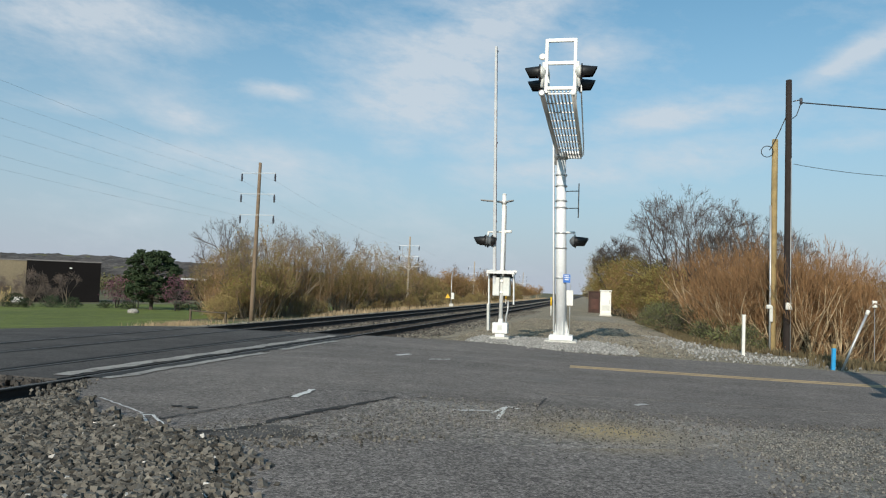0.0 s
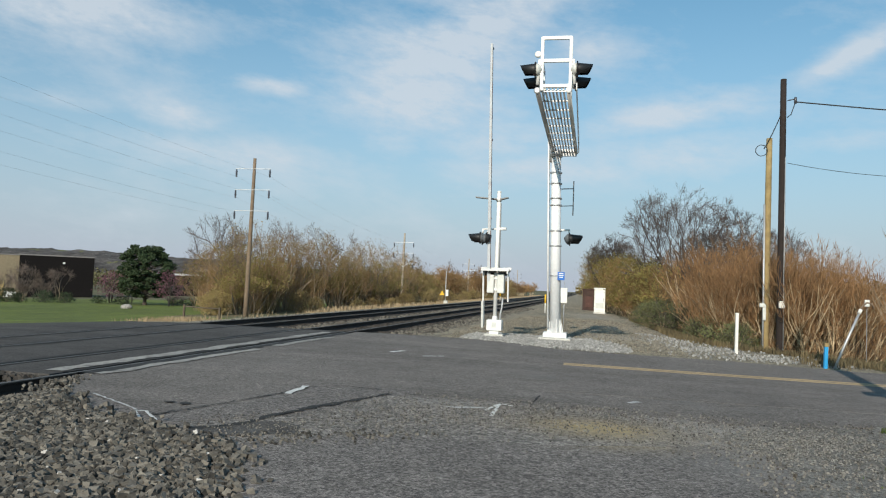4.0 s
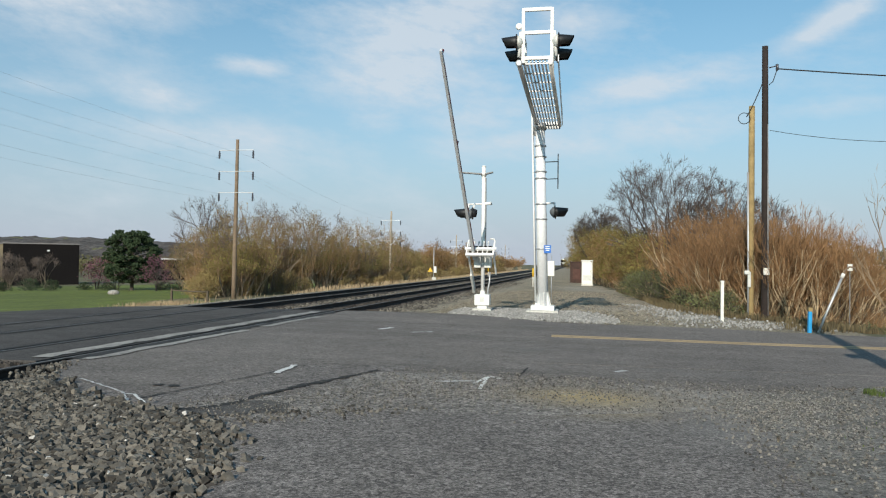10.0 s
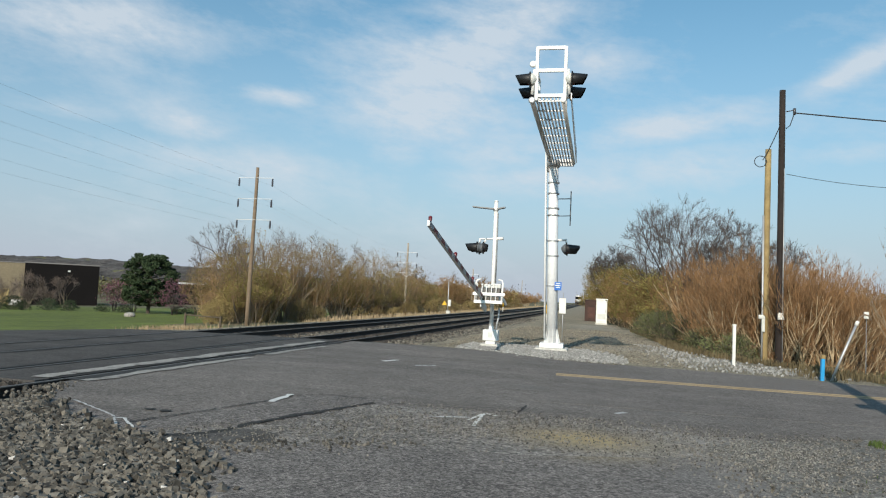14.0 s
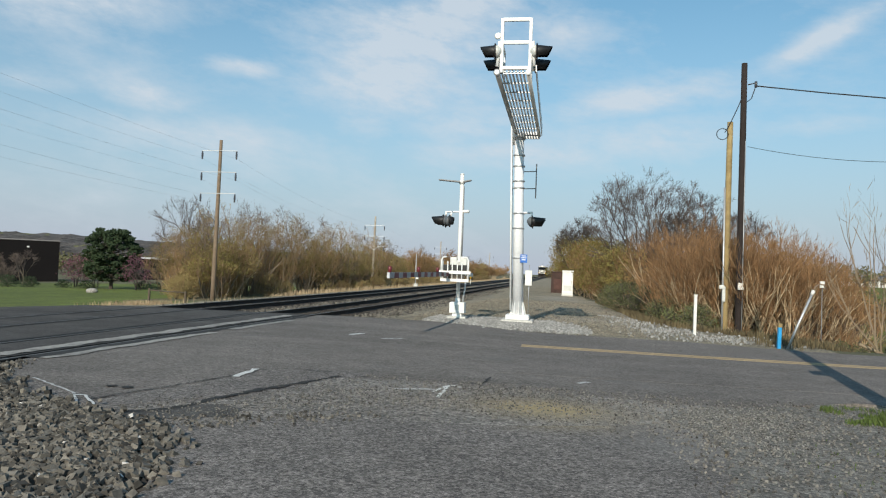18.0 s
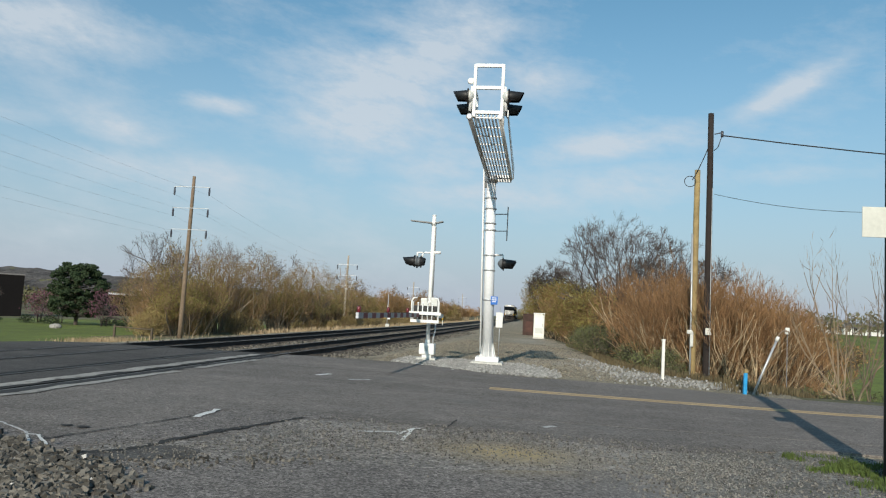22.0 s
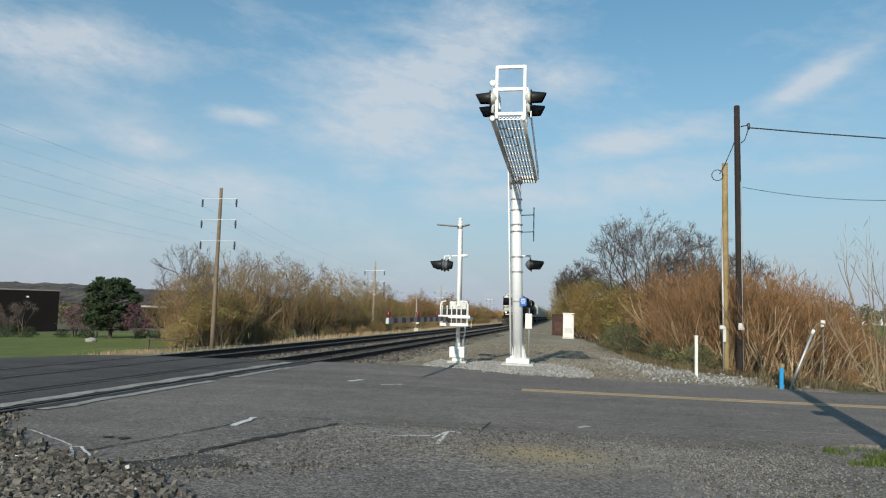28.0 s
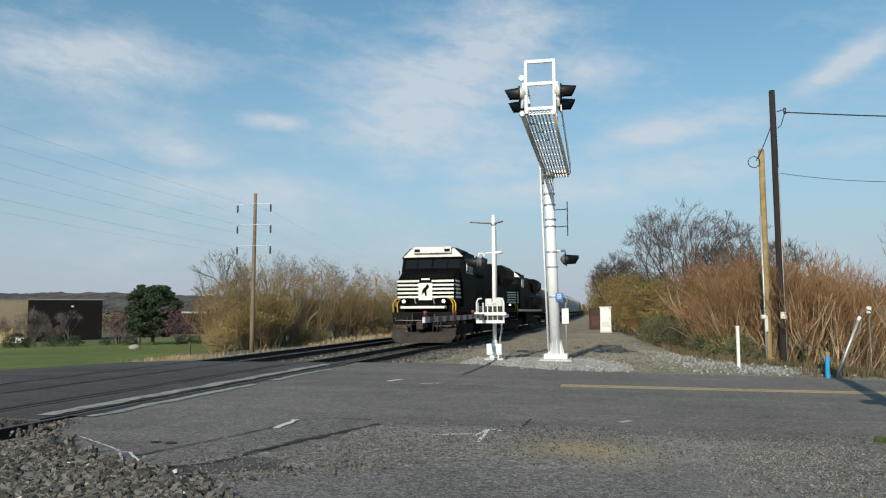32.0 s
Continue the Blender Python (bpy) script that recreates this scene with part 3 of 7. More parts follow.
# ---- crossing signals ----
RED = mat("red_reflective", (0.16, 0.026, 0.03), 0.6, grain=((8, 0.2),))
ARM_FACE = mat("grey_white_arm", (0.54, 0.56, 0.58), 0.35, grain=((5, 0.1), (30, 0.08)))
ARM_WHITE = mat("faded_white_sheeting", (0.34, 0.335, 0.34), 0.6, grain=((5, 0.12), (30, 0.1)))
LENS = mat("red_lens", (0.13, 0.012, 0.016), 0.3, grain=((20, 0.2),))
CASE = mat("grey_case", (0.62, 0.63, 0.6), 0.5, 0.1, grain=((4, 0.1), (18, 0.08)), spots=((6, 0.66, (0.4, 0.38, 0.34), 0.1),))
CONCRETE = mat("concrete", (0.55, 0.54, 0.5), 0.9, grain=((2, 0.12), (25, 0.2)), spots=((5, 0.62, (0.4, 0.38, 0.34), 0.15),), bump=0.4, bscale=40)
SIGN_BACK = mat("dark_sign_back", (0.1, 0.11, 0.12), 0.6, grain=((5, 0.1),))
BLUE = mat("blue_sign", (0.02, 0.14, 0.5), 0.4, grain=((6, 0.08),))
GLASS_DARK = mat("dark_glass", (0.02, 0.024, 0.028), 0.08)
POST_GREY = mat("grey_steel", (0.22, 0.225, 0.23), 0.6, 0.3, grain=((3, 0.15), (18, 0.12)))
CABLE = mat("black_cable", (0.02, 0.02, 0.02), 0.7, grain=((5, 0.2),))
PALE_POST = mat("pale_post", (0.76, 0.75, 0.7), 0.6, grain=((4, 0.1), (20, 0.1)))


def flasher(parent, x, y, z, sx, hood=0.38, back=SIGN_BACK, tone="dark grey housing"):
    """One lamp unit turned along x (sx -1 or 1), with background disc, lens and hood."""
    bm = B()
    lathe(bm, (x, y, z), (sx, 0, 0), [(-0.02, 0.19), (0.0, 0.195), (0.012, 0.19), (0.02, 0.14)], 24)
    disc = part("background_disc", bm, BLACK, parent)
    bm = B()
    lathe(bm, (x + 0.02 * sx, y, z), (sx, 0, 0), [(0.0, 0.13), (0.03, 0.115), (0.05, 0.06), (0.055, 0.01)], 20)
    part("lens", bm, LENS, disc, "red glass lens")
    # hood: a half sleeve that slopes down in front
    bm = B()
    ring = [(0.15 * math.cos(a), 0.15 * math.sin(a)) for a in [math.radians(-50 + 280 * k / 20) for k in range(21)]]
    vin, vout, win, wout = [], [], [], []
    for cy, cz in ring:
        reach = hood * (0.62 + 0.38 * (cz + 0.15) / 0.3)
        vin.append(bm.verts.new((x + 0.02 * sx, y + cy, z + cz)))
        vout.append(bm.verts.new((x + (0.02 + reach) * sx, y + cy * 0.86, z + cz * 0.86 - 0.015)))
        win.append(bm.verts.new((x + 0.02 * sx, y + cy * 0.94, z + cz * 0.94)))
        wout.append(bm.verts.new((x + (0.02 + reach) * sx, y + cy * 0.8, z + cz * 0.8 - 0.015)))
    for i in range(20):
        bm.faces.new((vin[i], vin[i + 1], vout[i + 1], vout[i]))
        bm.faces.new((win[i], win[i + 1], wout[i + 1], wout[i]))
        bm.faces.new((vout[i], vout[i + 1], wout[i + 1], wout[i]))
    part("hood", bm, BLACK, disc, "black sheet-metal hood", True)
    bm = B()
    lathe(bm, (x - 0.02 * sx, y, z), (-sx, 0, 0), [(0.0, 0.15), (0.05, 0.15), (0.1, 0.1), (0.14, 0.05), (0.15, 0.02)], 16)
    part("lamp_housing", bm, back, disc, tone)
    return disc


def build_gate():
    g = thing("crossing_gate", pose(-3.0, 23.3, 0.0), "white railway crossing gate mast with striped arm and flashing lights", "crossing gate")
    bm = B()
    box(bm, -0.3, 0.3, -0.28, 0.28, -0.25, 0.06, 0.03)
    part("foundation", bm, CONCRETE, g)
    bm = B()
    box(bm, -0.24, 0.24, -0.2, 0.2, 0.16, 0.5, 0.03)
    box(bm, -0.15, 0.15, -0.14, 0.14, 0.05, 0.17, 0.02)
    jb = part("junction_box", bm, WHITE, g, "white cast junction box at the mast's foot")
    bm = B()
    box(bm, -0.07, 0.07, -0.205, -0.2, 0.26, 0.42, 0.0)
    part("cover_plate", bm, CASE, jb)
    bm = B()
    tube(bm, (0, 0, 0.45), (0, 0, 4.55), 0.062, 0.062, 18)
    tube(bm, (0, 0, 0.48), (0, 0, 0.62), 0.085, 0.075, 18)
    lathe(bm, (0, 0, 4.55), (0, 0, 1), [(0.0, 0.068), (0.03, 0.066), (0.05, 0.04)], 16)
    part("mast", bm, WHITE, g, smooth=False)
    bm = B()
    path_tube(bm, [(0.08, -0.02, 1.9), (0.085, -0.02, 2.6), (0.082, -0.02, 3.2), (0.07, 0.0, 4.2)], 0.018, 6)
    part("cable", bm, POST_GREY, g, "grey cable up the mast")
    for s, tip in ((-1, -0.74), (1, 0.3)):
        bm = B()
        prism(bm, [(s * 0.05, 4.3), (s * 0.05, 4.34), (tip, 4.39), (tip, 4.36)], "y", -0.16, 0.06)
        part("sign_blade", bm, POST_GREY, g, "thin crossed sign blade seen on its edge")
    bm = B()
    lathe(bm, (0, 0, 4.26), (0, 0, 1), [(0, 0.09), (0.1, 0.09), (0.12, 0.07)], 14)
    part("clamp", bm, WHITE, g)
    # cross-arm and lamps
    bm = B()
    tube(bm, (-0.5, 0, 3.36), (0.12, 0, 3.38), 0.028)
    tube(bm, (0.05, 0, 3.38), (0.27, 0, 3.39), 0.05, 0.05, 12)
    tube(bm, (-0.48, 0, 3.37), (-0.48, -0.02, 3.24), 0.03)
    tube(bm, (-0.28, 0, 3.37), (-0.28, -0.3, 3.24), 0.03)
    arm_part = part("cross_arm", bm, WHITE, g)
    flasher(g, -0.56, -0.02, 3.08, -1, 0.36)
    flasher(g, -0.3, -0.34, 3.05, 1, 0.12)
    flasher(g, -0.56, 0.5, 3.08, -1, 0.36)
    # mechanism
    bm = B()
    box(bm, -0.27, -0.05, -0.16, 0.24, 1.34, 1.92, 0.03)
    part("gate_mechanism", bm, CASE, g, "grey cast gate mechanism case")
    bm = B()
    box(bm, 0.05, 0.27, -0.16, 0.24, 1.34, 1.95, 0.03)
    part("control_case", bm, CASE, g, "grey cast gate mechanism case")
    for z in (1.42, 1.78):
        bm = B()
        lathe(bm, (0, 0, z), (0, 0, 1), [(0, 0.1), (0.06, 0.1)], 14)
        box(bm, -0.2, 0.2, -0.1, -0.07, z, z + 0.05)
        part("bracket", bm, WHITE, g)
    bm = B()
    path_tube(bm, [(0.22, 0.05, 1.2), (0.21, 0.05, 0.9), (0.17, 0.04, 0.7), (0.16, 0.03, 0.5)], 0.028)
    part("conduit", bm, GALV, g)
    # the moving arm: local z runs along it
    a = new("gate_arm")
    a.parent = g
    a.matrix_basis = pose(-0.22, -0.05, 1.38)
    a["label"] = "red and white striped gate arm with three red lamps"
    L, n = 7.7, 19
    bm = B()
    prism(bm, [(-0.045, 0.35), (0.045, 0.35), (0.03, L), (-0.03, L)], "y", -0.062, 0.062)
    beam = part("arm_beam", bm, ARM_FACE, a, "pale tapered arm beam")
    for i in range(n):
        z0, z1 = 0.4 + (L - 0.42) * i / n, 0.4 + (L - 0.42) * (i + 1) / n
        x = 0.0465 - 0.015 * (i + 0.5) / n
        for s_ in (-1, 1):
            bm = B()
            box(bm, s_ * x - 0.0015, s_ * x + 0.0015, -0.06, 0.06, z0, z1 - 0.003)
            part("stripe", bm, RED if i % 2 else ARM_WHITE, beam)
    for z in (L - 0.12, L * 0.62, L * 0.3):
        bm = B()
        lathe(bm, (0, 0.06, z), (0, 1, 0), [(0, 0.025), (0.03, 0.04), (0.12, 0.045), (0.14, 0.025)], 12)
        part("arm_lamp", bm, LENS, a, "small red lamp on the arm")
    bm = B()
    path_tube(bm, [(0.02, 0.05, 0.4), (0.02, 0.07, 2.5), (0.02, 0.06, 5), (0.02, 0.055, L - 0.1)], 0.008, 6)
    part("lamp_cable", bm, CABLE, a)
    # yoke and counterweight swing with the arm
    for x in (-0.17, 0.62):
        bm = B()
        prism(bm, [(-0.05, -0.3), (0.05, -0.3), (0.06, 0.6), (-0.06, 0.6)], "x", x - 0.02, x + 0.02)
        part("yoke_arm", bm, WHITE, a, "white arm of the counterweight yoke")
        bm = B()
        box(bm, x - 0.025, x + 0.015, -0.22, 0.42, 0.606, 0.68, 0.008)
        part("yoke_bar", bm, WHITE, a)
    bm = B()
    prism(bm, [(-0.23, 0.69), (0.68, 0.69), (0.72, 0.76), (-0.27, 0.76)], "y", 0.02, 0.11)
    part("upper_plate", bm, WHITE, a)
    bm = B()
    prism(bm, [(-0.22, 0.69), (0.66, 0.69), (0.66, 0.75), (-0.22, 0.75)], "y", -0.22, -0.13)
    part("lower_plate", bm, WHITE, a)
    MECH = mat("greasy_grey_metal", (0.07, 0.06, 0.05), 0.6, 0.3, grain=((12, 0.4), (40, 0.3)))
    for x in (-0.08, 0.06, 0.2, 0.36, 0.48):
        bm = B()
        box(bm, x - 0.05, x + 0.05, -0.12, 0.01, 0.62, 0.68, 0.01)
        part("weight_plate", bm, MECH, a, "grey counterweight plate")
    for x, bend in ((-0.2, 0.1), (0.64, -0.1)):
        bm = B()
        path_tube(bm, [(x, -0.18, 0.72), (x, 0.42, 0.72), (x + bend * 0.4, 0.52, 0.71), (x + bend * 1.6, 0.54, 0.7)], 0.026, 8)
        part("guard_tube", bm, WHITE, a, "bent white guard tube")
    for x in (0.0, 0.14, 0.3, 0.44):
        bm = B()
        tube(bm, (x, -0.16, 0.72), (x, 0.36, 0.72), 0.018, n=8)
        lathe(bm, (x, 0.34, 0.72), (0, 1, 0), [(0, 0.03), (0.05, 0.03), (0.06, 0.015)], 8)
        part("tie_rod", bm, WHITE, a, "upright white tie rod")
    bm = B()
    box(bm, -0.16, 0.56, 0.12, 0.3, 0.5, 0.64, 0.02)
    part("weight_block", bm, BLACK, a, "black counterweight block")
    bm = B()
    box(bm, -0.22, -0.14, -0.12, 0.1, -1.15, -0.3, 0.02)
    part("counterweight", bm, CASE, a)
    return g, a


gate, gate_arm = build_gate()


def build_cantilever():
    c = thing("cantilever_signal", pose(-1.12, 23.8, 0), "tall white cantilever mast with walkway and crossing lights over the road", "crossing signal")
    bm = B()
    box(bm, -0.5, 0.5, -0.5, 0.5, -0.3, 0.02, 0.03)
    part("foundation", bm, CONCRETE, c, "low round-edged concrete footing")
    bm = B()
    box(bm, -0.37, 0.37, -0.37, 0.37, 0.02, 0.17, 0.03)
    part("base_plate", bm, WHITE, c)
    bm = B()
    tube(bm, (0, 0, 0.15), (-0.14, -0.02, 5.95), 0.175, 0.15, 28)
    part("mast", bm, ALU, c, "large tapered aluminium mast")
    for k in range(8):
        a = k * math.tau / 8 + 0.2
        bm = B()
        prism(bm, [(0.15, 0.16), (0.27, 0.16), (0.25, 0.22), (0.17, 0.6), (0.15, 0.6)], "y", -0.008, 0.008)
        bmesh.ops.transform(bm, matrix=Matrix.Rotation(a, 4, "Z"), verts=bm.verts[:])
        part("gusset", bm, WHITE, c)
    for z in (1.95, 2.9, 3.38, 4.2, 4.42, 4.9, 5.25):
        bm = B()
        lathe(bm, (-0.14 * z / 5.95, 0, z), (0, 0, 1), [(0, 0.19), (0.045, 0.19)], 20)
        part("band", bm, GALV, c)
    # ladder on the track side
    lad = new("ladder")
    lad.parent = c
    for dy in (-0.16, 0.16):
        bm = B()
        tube(bm, (-0.23, dy, 0.3), (-0.4, dy, 6.6), 0.028, n=8)
        part("ladder_rail", bm, WHITE, lad)
    for i in range(19):
        z = 0.95 + 0.3 * i
        bm = B()
        tube(bm, (-0.243 - 0.027 * (z - 0.75), -0.16, z), (-0.243 - 0.027 * (z - 0.75), 0.16, z), 0.012, n=6)
        part("rung", bm, WHITE, lad)
    # lower lamps
    bm = B()
    tube(bm, (-0.2, 0, 3.42), (0.36, 0, 3.44), 0.035)
    tube(bm, (0.34, 0, 3.44), (0.36, 0, 3.2), 0.03)
    part("cross_arm", bm, WHITE, c)
    flasher(c, 0.36, -0.02, 3.16, 1, 0.4)
    flasher(c, 0.36, 0.6, 3.16, 1, 0.4)
    # edge-on sign above
    bm = B()
    prism(bm, [(-0.05, 5.0), (0.03, 5.02), (0.05, 4.1), (0.0, 3.9), (-0.05, 4.15)], "x", 0.425, 0.46)
    tube(bm, (-0.05, 0, 4.75), (0.44, 0, 4.77), 0.016, n=6)
    tube(bm, (-0.05, 0, 4.2), (0.44, 0, 4.22), 0.014, n=6)
    part("crossed_sign", bm, SIGN_BACK, c, "thin sign plate seen on its edge")
    # blue notice plate with unreadable bars
    bm = B()
    box(bm, 0.03, 0.25, -0.2, -0.19, 1.83, 2.09, 0.004)
    plate = part("notice_plate", bm, BLUE, c, "small blue notice plate")
    for z, w in ((2.03, 0.14), (1.97, 0.16), (1.91, 0.12)):
        bm = B()
        box(bm, 0.14 - w / 2, 0.14 + w / 2, -0.204, -0.2005, z, z + 0.025)
        part("text_bar", bm, WHITE, plate)
    # the walkway reaches towards the road: near end at local y -6.3
    y0, y1 = -6.3, 0.25
    floor_z = lambda y: 6.02 + (0.25 - y) * 0.038
    fx = lambda y: -0.09 * (y - 0.25) / -6.55
    w = new("walkway")
    w.parent = c
    w["label"] = "open walkway of white aluminium slats"
    for i in range(8):
        x = -0.17 + 0.6 * i / 7
        bm = B()
        verts = []
        for y in (y0, y1):
            z = floor_z(y)
            verts.append([bm.verts.new((x + fx(y) + dx, y, z + dz)) for dx, dz in ((-0.02, 0), (0.02, 0), (0.02, 0.045), (-0.02, 0.045))])
        for k in range(4):
            bm.faces.new((verts[0][k], verts[0][(k + 1) % 4], verts[1][(k + 1) % 4], verts[1][k]))
        bm.faces.new(verts[0])
        bm.faces.new(verts[1][::-1])
        bmesh.ops.recalc_face_normals(bm, faces=bm.faces[:])
        part("slat", bm, ALU, w)
    for i in range(9):
        y = y0 + 0.05 + (y1 - y0 - 0.1) * i / 8
        bm = B()
        box(bm, -0.22 + fx(y), 0.47 + fx(y), y - 0.014, y + 0.014, floor_z(y) - 0.035, floor_z(y) - 0.003)
        part("cross_bar", bm, GALV, w)
    # arms of the truss
    for x, r, m_, nm in ((-0.27, 0.062, GALV, "main_arm"), (0.47, 0.05, WHITE, "side_arm")):
        bm = B()
        tube(bm, (x + fx(y0), y0 - 0.05, floor_z(y0) - 0.03), (x + 0.02, y1, floor_z(y1) - 0.06), r, r, 16)
        lathe(bm, (x + fx(y0), y0 - 0.05, floor_z(y0) - 0.03), (0, -1, 0), [(0, r), (0.01, r + 0.02), (0.03, r + 0.02), (0.035, r * 0.7)], 16)
        part(nm, bm, m_, c)
    bm = B()
    prism(bm, [(y0, floor_z(y0)), (y0, floor_z(y0) + 0.16), (y1, floor_z(y1) + 0.3), (y1, floor_z(y1) - 0.05)], "x", 0.55, 0.575)
    part("side_plate", bm, WHITE, c)
    bm = B()
    tube(bm, (-0.28, 0.0, 5.62), (-0.28, 0.0, 6.2), 0.09, 0.09, 16)
    lathe(bm, (-0.14, -0.02, 5.78), (0, 0, 1), [(0, 0.2), (0.2, 0.2), (0.22, 0.16)], 20)
    part("arm_clamp", bm, GALV, c)
    bm = B()
    box(bm, -0.08, 0.5, 0.24, 0.3, 5.86, 6.1, 0.01)
    part("end_grille", bm, GALV, c)
    # end frame with the four-way lamps
    zt, zm, zb, yb = 7.55, 6.97, 6.36, y0 - 0.02
    fr = new("end_frame")
    fr.parent = c
    xl, xr = -0.265, 0.41
    for x in (xl, xr):
        bm = B()
        box(bm, x - 0.04, x + 0.04, yb - 0.04, yb + 0.04, zb - 0.12, zt, 0.015)
        part("frame_post", bm, WHITE, fr)
    for z in (zt - 0.03, zm, zb):
        bm = B()
        box(bm, xl, xr, yb - 0.035, yb + 0.035, z - 0.045, z + 0.04, 0.012)
        part("frame_rail", bm, WHITE, fr)
    for x in (xl, xr):
        bm = B()
        tube(bm, (x, yb, zm), (x, yb + 0.9, zm), 0.03)
        tube(bm, (x, yb + 0.9, zm), (x, yb + 0.9, zb - 0.1), 0.03)
        part("side_rail", bm, WHITE, fr)
    bm = B()
    lathe(bm, (xl - 0.1, yb - 0.03, 7.12), (0, -1, 0), [(-0.08, 0.03), (-0.05, 0.07), (0.0, 0.085), (0.03, 0.06)], 16)
    part("round_fitting", bm, WHITE, fr)
    for s, x in ((-1, xl - 0.16), (1, xr + 0.16)):
        for z, dy, dx in ((6.75, 0.0, 0.0), (6.55, 0.45, 0.04)):
            flasher(c, x - s * dx, yb + dy, z, s, 0.34, CASE, "pale grey housing")
        bm = B()
        tube(bm, (x - 0.16 * s, yb, 6.85), (x, yb, 6.84), 0.045)
        tube(bm, (x - 0.1 * s, yb + 0.02, 7.0), (x - 0.06 * s, yb + 0.02, 6.4), 0.04)
        part("lamp_bracket", bm, WHITE, c)
    return c


build_cantilever()


# ---- poles, posts, boxes ----
POLE_DARK = mat("dark_wood_pole", (0.024, 0.017, 0.015), 0.9, grain=((0.6, 0.2), (6, 0.25)), bump=0.6, bscale=30)
POLE_TAN = mat("tan_wood_pole", (0.3, 0.22, 0.1), 0.9, grain=((0.6, 0.2), (6, 0.2)), bump=0.6, bscale=30)
POLE_PALE = mat("bleached_pole_wood", (0.36, 0.31, 0.25), 0.9, grain=((1.5, 0.15), (12, 0.2)))
POLE_BROWN = mat("brown_wood_pole", (0.2, 0.145, 0.1), 0.9, grain=((0.5, 0.2), (6, 0.2)), bump=0.5, bscale=30)
INSUL = mat("dark_insulator", (0.05, 0.05, 0.06), 0.3, grain=((8, 0.2),))
BLUE_POST = mat("blue_marker", (0.02, 0.3, 0.62), 0.5, grain=((6, 0.1),))
RUST_BOX = mat("rusty_steel", (0.055, 0.03, 0.024), 0.85, grain=((2, 0.3), (15, 0.25)))
SIGN_BACK = mat("bare_sign_back", (0.62, 0.62, 0.56), 0.55, 0.2, grain=((3, 0.06), (20, 0.06)))
YELLOW_SIGN = mat("yellow_sign", (0.75, 0.45, 0.02), 0.5, grain=((6, 0.1),))


def pole(name, x, y, z0, z1, r0, r1, material, label, lean=(0, 0)):
    p = thing(name, pose(x, y, z0), label, "utility pole")
    bm = B()
    h = z1 - z0
    pts = [(lean[0] * k / 6, lean[1] * k / 6, -0.4 + (h + 0.4) * k / 6) for k in range(7)]
    path_tube(bm, pts, [r0 + (r1 - r0) * k / 6 for k in range(7)], 14)
    part("pole", bm, material, p)
    return p


